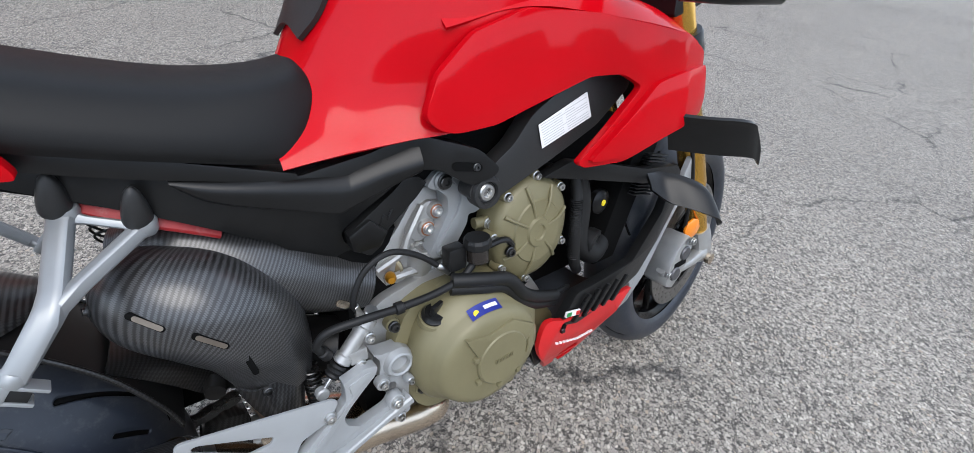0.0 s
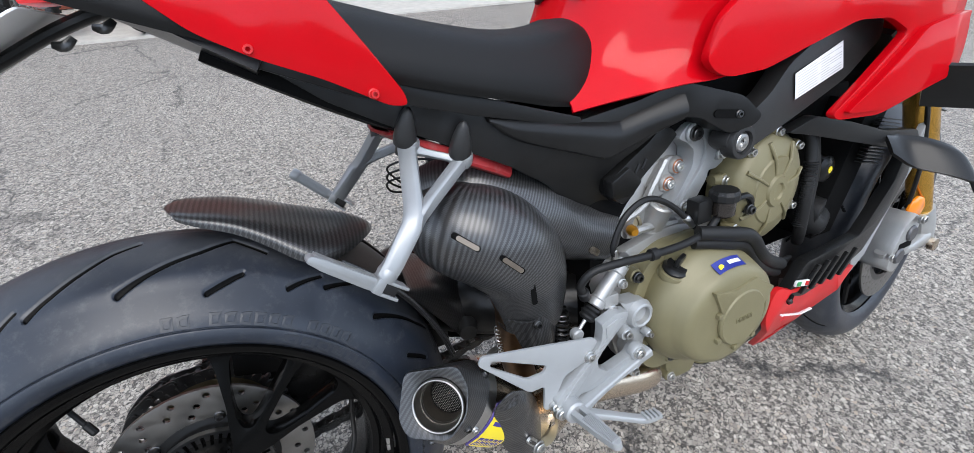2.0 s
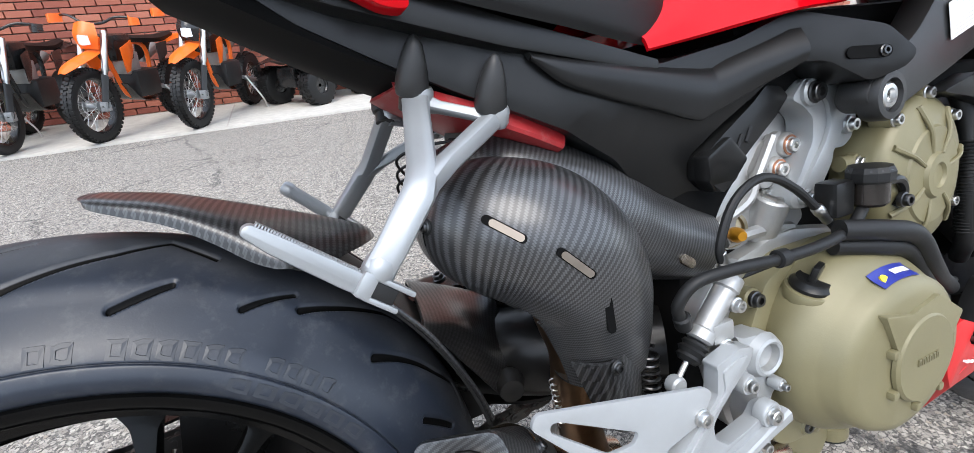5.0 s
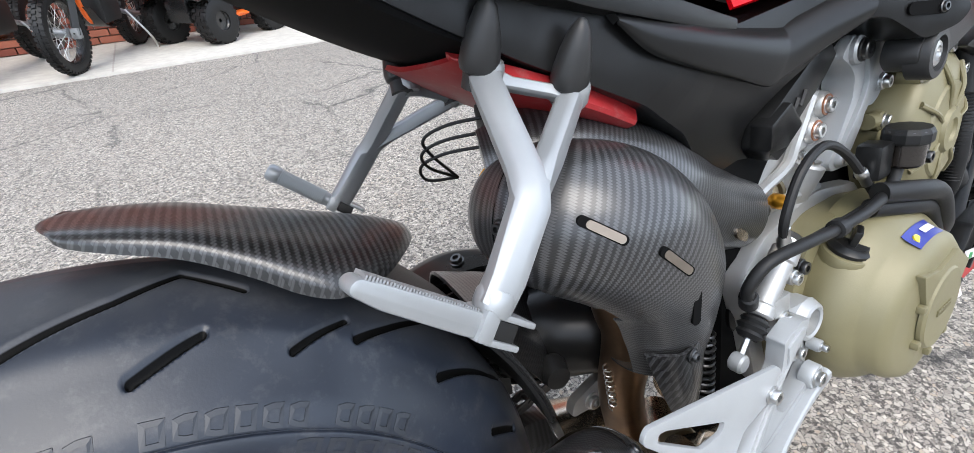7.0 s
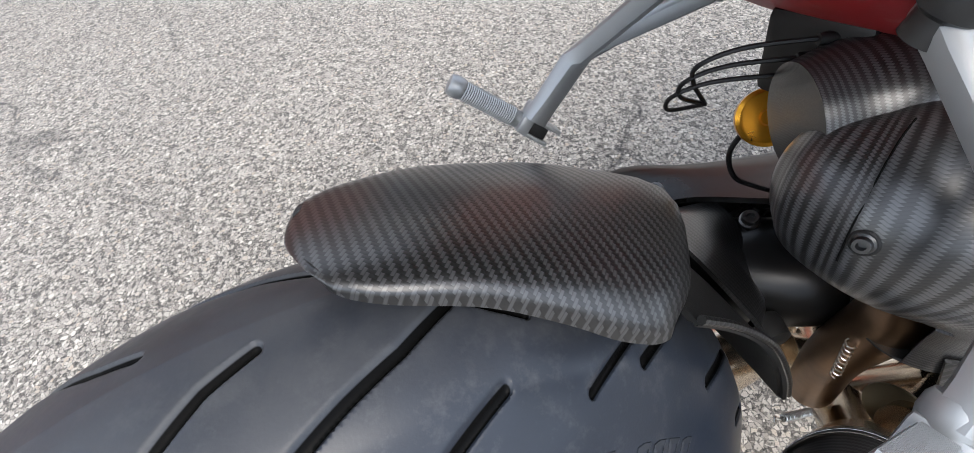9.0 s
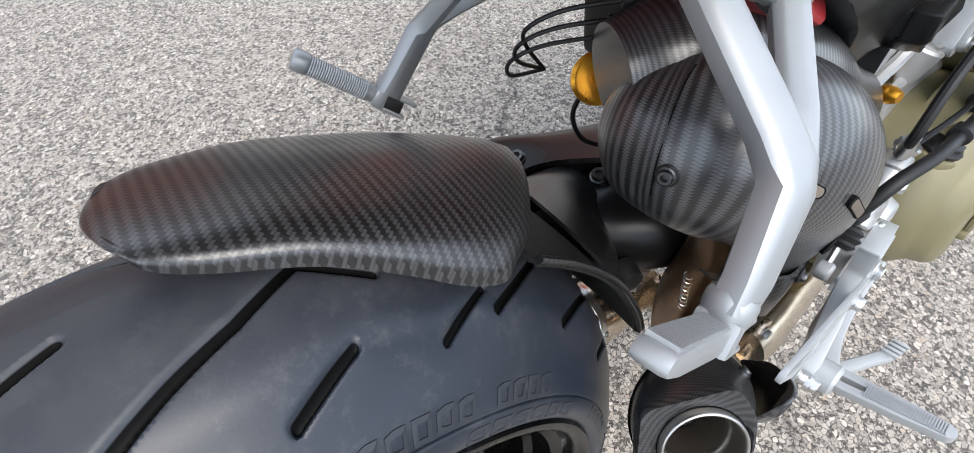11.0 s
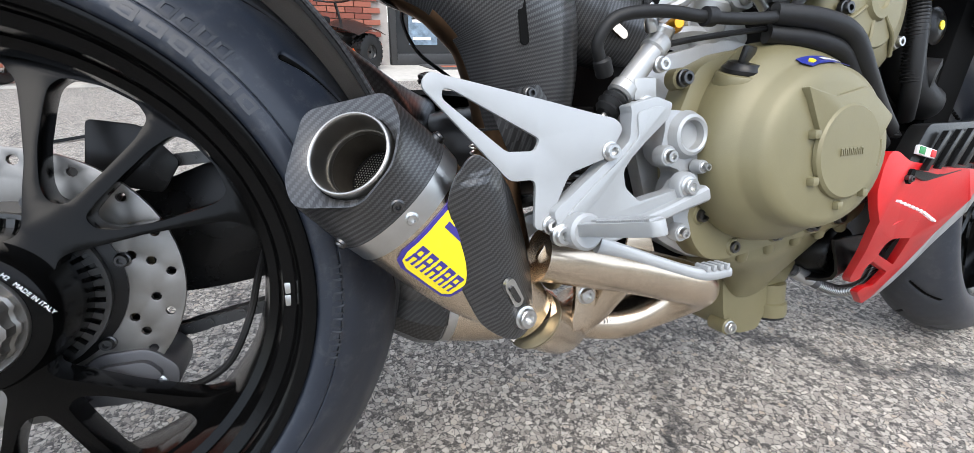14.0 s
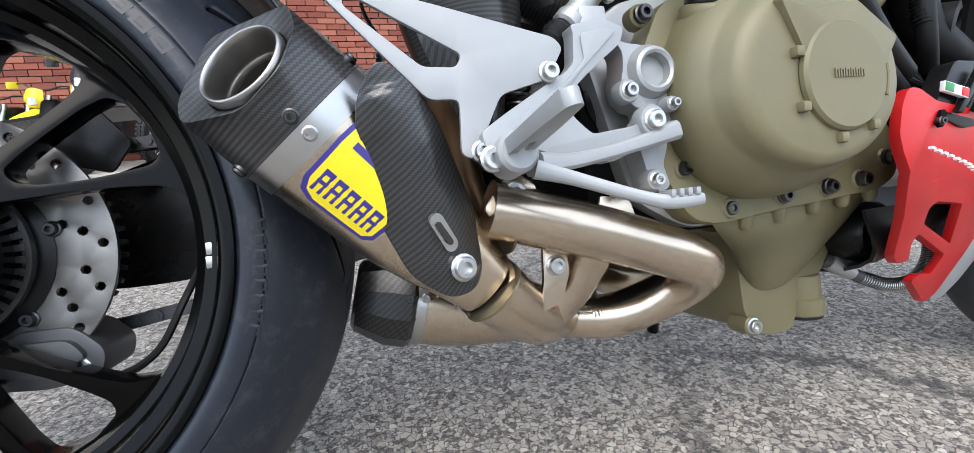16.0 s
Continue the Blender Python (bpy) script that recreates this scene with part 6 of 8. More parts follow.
part("strainer_foot", turned([(0.018, 0.0), (0.0225, 0.002), (0.0225, 0.006)], (0.880, -0.045, 0.134), (0.880, -0.045, 0.40), 20), M_RUB, sump)
hose = part("water_pipe", tube([(0.915, -0.050, 0.206), (0.935, -0.055, 0.194), (0.962, -0.062, 0.176), (0.995, -0.072, 0.162), (1.025, -0.080, 0.164), (1.046, -0.086, 0.182), (1.055, -0.088, 0.212), (1.064, -0.085, 0.245), (1.085, -0.070, 0.268)], 0.0085, 14), M_CALIPER, BIKE, "braided silver hose in a clear sleeve")
part("hose_nut", turned([(0.011, 0), (0.012, 0.003), (0.012, 0.016), (0.0105, 0.018), (0.0105, 0.034), (0.009, 0.036)], (0.922, -0.052, 0.202), (0.962, -0.062, 0.176), 14), M_CAST, hose)
bm = bmesh.new()
braid = catmull([(0.962, -0.062, 0.176), (0.995, -0.072, 0.162), (1.025, -0.080, 0.164), (1.046, -0.086, 0.182), (1.055, -0.088, 0.212)], 12)
for a, b in zip(braid, braid[1:]):
    turned([(0.0084, -0.0007), (0.0092, 0.0), (0.0084, 0.0007)], a, b, 14, bm)
part("braiding", bm, M_BOLT, hose)
part("oil_filter", turned([(0.035, 0), (0.038, 0.004), (0.038, 0.07), (0.034, 0.076), (0.01, 0.078)], (0.945, -0.02, 0.24), (0.955, -0.12, 0.235), 30), M_BLACKSAT, BIKE)

# exhaust shields
M_HEAT = worn("heat_browned_steel", (0.24, 0.15, 0.09), 0.36, 1.0, grain=300, bump=0.05, spread=0.35)
DUCT = [(0.354, -0.026, 0.597), (0.354, -0.036, 0.599), (0.357, -0.058, 0.600), (0.370, -0.082, 0.597), (0.406, -0.097, 0.578), (0.438, -0.097, 0.540), (0.452, -0.092, 0.490), (0.456, -0.090, 0.440)]
DUCT_R = [0.020, 0.040, 0.052, 0.060, 0.065, 0.064, 0.057, 0.046]
bm = tube(DUCT, DUCT_R, 48, 8, drape=True)
duct_path = catmull(DUCT, 8)


def duct_under(i):
    """The way from the shield's middle to its open underside."""
    d = (duct_path[min(i + 1, len(duct_path) - 1)] - duct_path[max(i - 1, 0)]).normalized()
    return (Vector((d.z, 0, -d.x)).normalized() + Vector((0, 0.55, 0))).normalized()


gone = []
for f in bm.faces:
    c = f.calc_center_median()
    i = min(range(len(duct_path)), key=lambda k: (duct_path[k] - c).length)
    r_ = float(np.interp(i / 8, range(len(DUCT)), DUCT_R))
    if i >= 18 and (c - duct_path[i]).dot(duct_under(i)) > 0.66 * r_:
        gone.append(f)
bmesh.ops.delete(bm, geom=gone, context="FACES")
bmesh.ops.solidify(bm, geom=bm.faces[:], thickness=0.002)
shield = part("exhaust_shield", bm, M_CARBON3, BIKE, "matt twill carbon-fibre exhaust heat shield with slots", smooth=50)
part("front_shield", tube([(0.350, -0.015, 0.630), (0.40, -0.040, 0.632), (0.47, -0.062, 0.590), (0.53, -0.070, 0.550), (0.600, -0.078, 0.520)], [0.035, 0.045, 0.052, 0.047, 0.038], 36, 8, drape=True), M_CARBON3, shield, smooth=70)
part("shield_tail", surf([[(0.405, -0.125, 0.470), (0.430, -0.146, 0.470), (0.470, -0.135, 0.475), (0.488, -0.10, 0.48)], [(0.418, -0.128, 0.430), (0.440, -0.142, 0.425), (0.472, -0.132, 0.425), (0.488, -0.10, 0.43)], [(0.432, -0.128, 0.395), (0.448, -0.136, 0.388), (0.470, -0.128, 0.385), (0.480, -0.10, 0.39)]], 5, 4, 0.003), M_CARBON, shield)
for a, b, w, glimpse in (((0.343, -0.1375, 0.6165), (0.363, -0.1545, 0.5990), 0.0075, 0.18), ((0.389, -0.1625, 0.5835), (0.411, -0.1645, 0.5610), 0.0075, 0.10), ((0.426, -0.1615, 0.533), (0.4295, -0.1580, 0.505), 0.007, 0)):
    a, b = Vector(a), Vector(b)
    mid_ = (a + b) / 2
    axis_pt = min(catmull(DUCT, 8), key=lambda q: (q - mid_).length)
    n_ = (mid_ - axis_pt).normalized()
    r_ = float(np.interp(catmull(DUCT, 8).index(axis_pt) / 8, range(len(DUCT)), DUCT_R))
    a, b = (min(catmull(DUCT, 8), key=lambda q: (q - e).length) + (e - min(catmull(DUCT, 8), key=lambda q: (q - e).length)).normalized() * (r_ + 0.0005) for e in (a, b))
    # Raised black pad: the slot's inner shade is painted onto the shield.
    slot = stadium("slot", a, b, w, n_, M_VOID, shield, "black pad standing for the shade inside a slot", 0.0012)
    if glimpse:
        stadium("pipe_glimpse", a.lerp(b, glimpse), b.lerp(a, 0.04), w * 0.78, n_, M_PIPEWIN, slot, "bare steel seen through the slot", 0.0016)
for at, n_ in (((0.437, -0.148, 0.465), (0.1, -1, 0)), ((0.3095, -0.090, 0.611), (-0.94, -0.25, 0.22))):
    screw(shield, at, n_, 0.0044, M_DARKBOLT, h=0.003)
    part("washer", turned([(0.0064, 0), (0.0070, 0.0015), (0.0060, 0.0024), (0.004, 0.0024)], Vector(at) - Vector(n_).normalized() * 0.002, Vector(at) + Vector(n_), 24), M_RUB, shield)
stadium("pipe_window", (0.548, -0.1165, 0.526), (0.556, -0.117, 0.520), 0.010, (0.1, -1, 0.1), M_STEEL, shield)
part("shield_seam", tube([(0.352, -0.071, 0.6542), (0.339, -0.074, 0.650), (0.325, -0.078, 0.640), (0.316, -0.081, 0.628), (0.311, -0.082, 0.618), (0.308, -0.083, 0.608), (0.308, -0.083, 0.594)], 0.0006, 6), M_VOID, shield)
part("rear_header", tube([duct_path[k] + duct_under(k) * g for k, g in ((19, 0.024), (24, 0.030), (30, 0.033), (36, 0.034), (42, 0.030), (48, 0.026), (54, 0.022))] + [Vector((0.440, -0.06, 0.38)), Vector((0.45, -0.05, 0.33)), Vector((0.47, -0.04, 0.25))], [0.024, 0.027, 0.028, 0.028, 0.027, 0.027, 0.026, 0.024, 0.024, 0.024], 24), M_HEAT, BIKE, "heat-browned exhaust header pipe", smooth=60)
part("adjuster_knob", turned([(0.016, 0), (0.021, 0.002), (0.021, 0.008), (0.018, 0.010), (0.016, 0.0095), (0.006, 0.0095), (0.005, 0.012), (0.001, 0.012)], (0.390, 0.032, 0.598), (0.373, 0.012, 0.613), 32), M_BRASS, BIKE, "orange anodised damper knob")
for k, q in enumerate(((0.372, -0.01, 0.668), (0.372, 0.0, 0.654), (0.372, 0.01, 0.640))):
    x, y, z = q
    part("valve_cable", tube([(0.40, y - 0.015, z), (0.37, y + 0.005, z + 0.003), (0.34, y + 0.03, z + 0.001), (0.322, y + 0.045, z - 0.008), (0.330, y + 0.055, z - 0.025), (0.36, 0.06, 0.61)], 0.0016, 7), M_RUB, BIKE)
    part("cable_sleeve", turned([(0.0032, 0), (0.0038, 0.002), (0.0038, 0.022), (0.0028, 0.025)], (x - 0.004, y + 0.005, z + 0.003), (x + 0.03, y - 0.013, z), 10), M_RUB, BIKE)
part("drain_hose", tube([(0.385, 0.040, 0.590), (0.380, 0.048, 0.563), (0.394, 0.05, 0.532), (0.42, 0.05, 0.510), (0.455, 0.05, 0.485), (0.49, 0.05, 0.462)], 0.0022, 8), M_RUB, BIKE)
part("valve_box", box(0.375, 0.43, -0.03, 0.035, 0.625, 0.68, 0.006), M_BLACK, BIKE)
part("shock_link", slab(rounded([(0.425, 0.285), (0.47, 0.280), (0.545, 0.315), (0.54, 0.335), (0.46, 0.315), (0.43, 0.305)], 0.008), 0.012, 0.026, 0.003), M_CAST, BIKE)
screw(BIKE, (0.458, 0.010, 0.294), r=0.009)
bm = bmesh.new()
coil = [Vector((0.411 + 0.004 * k / 60, -0.072, 0.425 - 0.055 * k / 60)) + Vector((math.cos(k * 0.9) * 0.0038, math.sin(k * 0.9) * 0.0038, 0)) for k in range(61)]
tube(coil, 0.0008, 6, 2, bm=bm)
part("hook_spring", bm, M_BOLT, BIKE)

# upper silencer
M_SOOTY = worn("sooty_steel", (0.17, 0.15, 0.125), 0.5, 1.0, grain=250, bump=0.1, spread=0.4)
M_PERF = worn("bare_mesh_steel", (0.13, 0.125, 0.115), 0.45, 0.5, grain=400, bump=0.05, spread=0.5)
O, D = Vector((0.283, -0.152, 0.430)), Vector((0.630, 0.170, -0.690)).normalized()
FACE = Vector((-0.50, -0.70, 0.45)).normalized()
MOUTH = Vector((0.283, -0.171, 0.427))
E1 = Vector((0.72, 0, 0.69))
E1 = (E1 - D * E1.dot(D)).normalized()
E2 = D.cross(E1).normalized()
if E2.y > 0:
    E2 = -E2


def can(s, ang, r):
    """A place on the silencer: metres along it, degrees about it (0 up, 90 outward), and radius."""
    return O + D * s + (E1 * math.cos(radians(ang)) + E2 * (0.78 * math.sin(radians(ang)))) * r


def can_r(s):
    return float(np.interp(s, [0.0, 0.06, 0.12, 0.17, 0.21, 0.245], [0.057, 0.0545, 0.0515, 0.0465, 0.0365, 0.030]))


silencer = part("upper_silencer", (lambda bm: (rings(bm, [[can(s, 360 * k / 48, can_r(s) - 0.0012) for k in range(48)] for s in (0.036, 0.055, 0.075, 0.10, 0.13, 0.16, 0.185, 0.21, 0.23, 0.245)], caps=False), bm)[1])(bmesh.new()), M_STEEL, BIKE, "brushed titanium silencer with a carbon end cap", smooth=50)


FU = FACE.cross(Vector((0, 0, 1))).normalized()
FV = FU.cross(FACE).normalized()
CAP = rounded([(0.042, 0.036), (-0.024, 0.047), (-0.037, 0.022), (-0.035, -0.010), (-0.014, -0.039), (0.037, -0.039), (0.049, -0.018)], 0.010, 5)


def cap_at(ang, depth, grow=1.0):
    """A place on the cap's many-sided outline in its slanted face."""
    d = Vector((math.cos(radians(ang)), math.sin(radians(ang))))
    best = 0.03
    for (ax, ay), (bx, by) in zip(CAP, CAP[1:] + CAP[:1]):
        ex, ey = bx - ax, by - ay
        den = d.x * ey - d.y * ex
        if abs(den) < 1e-9:
            continue
        r, t = (ax * ey - ay * ex) / den, (ax * d.y - ay * d.x) / den
        if r > 0 and -1e-6 <= t <= 1 + 1e-6:
            best = r
    return MOUTH - FACE * depth + (FU * d.x + FV * d.y) * best * grow


def round_under(q, s):
    """The place on the round silencer that continues a place of the cap."""
    v = q - O
    v = v - D * v.dot(D)
    a = math.degrees(math.atan2(v.dot(E2) / 0.78, v.dot(E1)))
    return can(s, a, 0.0560)


bm = bmesh.new()
turns_ = [360 * k / 72 for k in range(72)]
outer = [cap_at(a, 0.0) for a in turns_]
lip = [cap_at(a, 0.0, 0.955) for a in turns_]
back_ = [cap_at(a, 0.006, 1.03) for a in turns_]
base = [round_under(q, 0.048) for q in outer]


def ring_at(r, depth):
    """A round ring in the slanted face, matched in turn to the cap's wall."""
    out = []
    for q in outer:
        d = q - MOUTH
        d = (d - FACE * d.dot(FACE)).normalized()
        out.append(MOUTH - FACE * depth + d * r)
    return out


loops = [base, [p.lerp(q, 0.45) for p, q in zip(base, back_)], back_, outer, lip, ring_at(0.0325, 0.004), ring_at(0.0312, 0.02)]
rings(bm, loops, caps=False)
part("end_cap", bm, M_CARBON4, silencer, "carbon-fibre end cap", smooth=45)
bm = bmesh.new()
rings(bm, [ring_at(r, d) for r, d in ((0.0316, 0.03), (0.0316, 0.0), (0.0313, -0.0020), (0.0304, -0.0033), (0.0293, -0.0030), (0.0285, -0.0012), (0.0282, 0.002), (0.0276, 0.010), (0.0272, 0.018), (0.0266, 0.0175), (0.0260, 0.0165), (0.0254, 0.0175), (0.0252, 0.021))], caps=False)
part("outlet_pipe", bm, M_STEEL2, silencer, "polished steel outlet", smooth=80)
bm = bmesh.new()
rings(bm, [ring_at(r, d) for r, d in ((0.0252, 0.021), (0.0248, 0.028), (0.0243, 0.058))], caps=False)
part("inner_tube", bm, M_SOOTY, silencer, "soot-stained inner tube")
bm = bmesh.new()
rings(bm, [ring_at(r, 0.050) for r in (0.0246, 0.001)], caps=False)
part("baffle", bm, M_VOID, silencer)
mid_ = MOUTH - FACE * 0.0493
bu = FACE.orthogonal().normalized()
bv = FACE.cross(bu)
bm = bmesh.new()
for j in range(-10, 11):
    for i in range(-10, 11):
        px, pz = (i + 0.5 * (j % 2)) * 0.0023, j * 0.0020
        if math.hypot(px, pz) < 0.0225:
            bm.faces.new([bm.verts.new(mid_ + bu * (px + 0.00062 * math.cos(q)) + bv * (pz + 0.00062 * math.sin(q))) for q in (0.0, 1.05, 2.09, 3.14, 4.19, 5.24)])
part("perforation", bm, M_PERF, silencer, "fine perforated baffle")
bm = bmesh.new()
rings(bm, [[can(s, 360 * k / 48, can_r(s) + r) for k in range(48)] for s, r in ((0.046, -0.001), (0.046, 0.0004), (0.066, 0.0003), (0.066, -0.001))], caps=False)
part("clamp_band", bm, M_BOLT, silencer)
for s, a, m_ in ((0.041, 98, M_DARKBOLT), (0.056, 98, M_BOLT), (0.041, 20, M_DARKBOLT), (0.041, 165, M_DARKBOLT)):
    q = can(s, a, can_r(s) + 0.001)
    screw(silencer, q, q - can(s, a, 0), 0.0042, m_, h=0.002)


def on_can(name, ring, lift, material, parent, label=""):
    """A thin piece laid round the silencer: its outline in (metres along, degrees about)."""
    bm = bmesh.new()
    cs, ca = sum(p[0] for p in ring) / len(ring), sum(p[1] for p in ring) / len(ring)
    loops = []
    for f in (1.0, 0.75, 0.5, 0.25, 0.02):
        loops.append([can(cs + (s - cs) * f, ca + (a - ca) * f, can_r(cs + (s - cs) * f) + lift) for s, a in ring])
    base = [can(s, a, can_r(s) - 0.001) for s, a in ring]
    rings(bm, [base] + loops)
    return part(name, bm, material, parent, label)


def dense(ring, n=5):
    return [tuple(Vector(a).lerp(Vector(b), k / n)) for a, b in zip(ring, ring[1:] + ring[:1]) for k in range(n)]


BADGE = [(s_ - 0.016, a_ - 4) for s_, a_ in ((0.088, 60), (0.100, 52), (0.118, 50), (0.140, 58), (0.152, 72), (0.154, 100), (0.152, 136), (0.146, 143), (0.100, 143), (0.091, 138), (0.087, 128), (0.086, 90))]
badge = on_can("badge", dense(BADGE, 3), 0.0006, M_NAVY, silencer, "yellow shield badge with a navy border")
cs, ca = 0.104, 94
on_can("badge_field", dense([(cs + (s - cs) * 0.90, ca + (a - ca) * 0.91) for s, a in BADGE], 3), 0.0011, M_YELLOW, badge)
for s0, s1, a0, a1 in ((0.097, 0.142, 84, 90), (0.112, 0.118, 66, 88), (0.108, 0.124, 66, 72), (0.102, 0.110, 72, 79), (0.122, 0.132, 72, 79)):
    on_can("badge_mark", dense([(s0 - 0.016, a0 - 4), (s1 - 0.016, a0 - 4), (s1 - 0.016, a1 - 4), (s0 - 0.016, a1 - 4)], 3), 0.0014, M_NAVY, badge)
for k in range(5):
    s0 = 0.0785 + k * 0.0106
    for e0, e1, a0, a1 in ((0.0, 0.0024, 108, 128), (0.0056, 0.0080, 108, 128), (0.0, 0.0080, 108, 112), (0.0, 0.008, 117, 120)):
        on_can("badge_bar", [(s0 + e0, a0), (s0 + e1, a0), (s0 + e1, a1), (s0 + e0, a1)], 0.0014, M_NAVY, badge)
GUARD = rounded([(0.366, 0.424), (0.350, 0.401), (0.347, 0.367), (0.357, 0.318), (0.376, 0.274), (0.405, 0.253), (0.432, 0.258), (0.440, 0.286), (0.432, 0.328), (0.407, 0.388), (0.384, 0.412)], 0.012, 4)
guard = panel("heel_shield", GUARD, lerp_y([(0.35, -0.193), (0.39, -0.190), (0.435, -0.172)]), 0.0035, M_CARBON4, silencer, "carbon-fibre silencer heel shield", 0.0012, bulge=0.0, cuts=4, smooth=70)
for v in guard.data.vertices:
    mid_x = float(np.interp(v.co.z, [0.255, 0.315, 0.367, 0.424], [0.412, 0.400, 0.385, 0.368]))
    across = (v.co.x - mid_x) / 0.034
    v.co.y += 0.020 * across ** 2 * (1 if across > 0 else 0.55) - 0.006
    rim = math.hypot(max(0.0, abs(across) - 0.45), max(0.0, abs(v.co.z - 0.335) / 0.07 - 0.72))
    v.co.y += (0.0035 if rim > 0.22 else 0.0) + 0.15 * (0.424 - v.co.z)
stadium("name_plate", (0.395, -0.1795, 0.314), (0.405, -0.1725, 0.296), 0.0110, (0.15, -1, 0.1), M_BOLT, guard, "small silver plate", 0.0016)
stadium("plate_bar", (0.396, -0.1803, 0.311), (0.404, -0.1755, 0.298), 0.0045, (0.15, -1, 0.1), M_DARKBOLT, guard, "", 0.0016)
screw(guard, (0.414, -0.1675, 0.277), (0.2, -1, 0), 0.0085, M_BOLT)

# lower silencer and pipes
LO, LD = Vector((0.344, 0.066, 0.233)), Vector((0.965, -0.05, -0.262)).normalized()
low = part("lower_silencer", turned([(0.050, 0.05), (0.050, 0.10), (0.046, 0.14), (0.036, 0.19), (0.030, 0.22)], LO, LO + LD, 40), M_STEEL, BIKE, "brushed titanium lower silencer with a carbon end")
part("lower_end_cap", turned([(0.026, 0.004), (0.036, -0.010), (0.042, -0.006), (0.055, 0.030), (0.0555, 0.054), (0.051, 0.060)], LO, LO + LD, 12), M_CARBON2, low, smooth=20)
part("band", turned([(0.0505, 0.058), (0.0515, 0.059), (0.0515, 0.070), (0.0505, 0.071)], LO, LO + LD, 40), M_BOLT, low)
q = LO + LD * 0.064
screw(low, q + Vector((0.004, -0.050, 0.010)), (0, -1, 0.2), 0.0045, M_BOLT, h=0.002)
screw(low, q + Vector((-0.014, -0.051, 0.012)), (0, -1, 0.2), 0.0045, M_DARKBOLT, h=0.002)
pipes = part("header_pipe", tube([(0.450, -0.127, 0.318), (0.477, -0.128, 0.310), (0.514, -0.126, 0.298), (0.558, -0.122, 0.284), (0.605, -0.119, 0.267), (0.645, -0.115, 0.252), (0.673, -0.105, 0.239), (0.688, -0.085, 0.224), (0.685, -0.060, 0.207), (0.660, -0.040, 0.191), (0.617, -0.028, 0.180), (0.575, -0.008, 0.182), (0.53, 0.022, 0.188)], [0.0252] * 8 + [0.0255] * 4 + [0.028], 30, 8), M_STEEL, BIKE, "golden-tinted titanium header pipes", smooth=60)
part("link_pipe", tube([(0.445, -0.109, 0.252), (0.475, -0.088, 0.228), (0.51, -0.058, 0.204), (0.545, -0.018, 0.192), (0.58, 0.02, 0.188)], [0.031, 0.030, 0.030, 0.029, 0.028], 24), M_STEEL, pipes, smooth=60)
part("cross_pipe", tube([(0.560, -0.104, 0.276), (0.554, -0.090, 0.255), (0.541, -0.072, 0.228), (0.520, -0.055, 0.204)], [0.022, 0.022, 0.023, 0.024], 24), M_STEEL, pipes, smooth=60)
part("inner_pipe", tube([(0.60, 0.01, 0.235), (0.66, 0.02, 0.215), (0.72, 0.03, 0.212), (0.80, 0.03, 0.225)], 0.024, 20), M_STEEL, pipes)
for at, ax in (((0.450, -0.112, 0.246), D), ((0.600, -0.007, 0.183), Vector((1, -0.1, 0))), ((0.470, -0.112, 0.308), Vector((1, 0, -0.08)))):
    at = Vector(at)
    part("weld_ring", turned([(0.0285, -0.002), (0.0315, -0.001), (0.0315, 0.001), (0.0285, 0.002)], at, at + ax, 32), M_GOLDCHAIN, pipes)
tab = part("pipe_tab", slab(rounded([(0.497, 0.272), (0.520, 0.268), (0.522, 0.240), (0.512, 0.212), (0.488, 0.205), (0.495, 0.235)], 0.005), -0.003, 0.003, 0.0015), M_STEEL, pipes, at=pose(0.007, -0.104, 0.012))
screw(tab, (0.508, -0.004, 0.247), r=0.008)
part("upper_tab", slab(rounded([(0.442, 0.300), (0.470, 0.332), (0.492, 0.315), (0.480, 0.285), (0.462, 0.272)], 0.006), -0.136, -0.130, 0.0015), M_STEEL, pipes, at=pose(0.001, 0, 0.018))
screw(pipes, (0.471, -0.137, 0.329), r=0.009)
part("hanger_tab", slab([(0.562, 0.318), (0.592, 0.316), (0.600, 0.288), (0.557, 0.296)], -0.118, -0.115, 0.0008), M_STEEL, pipes)
M_TINT = Mat("heat_tint", (0.30, 0.14, 0.20), 0.25, 1.0)
M_TINT.to("Base Color", M_TINT.ramp(M_TINT.noise(90, 2), [(0.35, (0.55, 0.28, 0.08)), (0.5, (0.36, 0.12, 0.24)), (0.65, (0.12, 0.2, 0.5))]))
for pts in ([(0.556, -0.121, 0.301), (0.578, -0.121, 0.296), (0.602, -0.118, 0.289)], [(0.498, -0.122, 0.290), (0.514, -0.124, 0.288), (0.532, -0.122, 0.283)], [(0.488, -0.099, 0.222), (0.500, -0.098, 0.217), (0.515, -0.094, 0.219)]):
    part("weld_bead", tube(pts, 0.0028, 8), M_TINT, pipes)


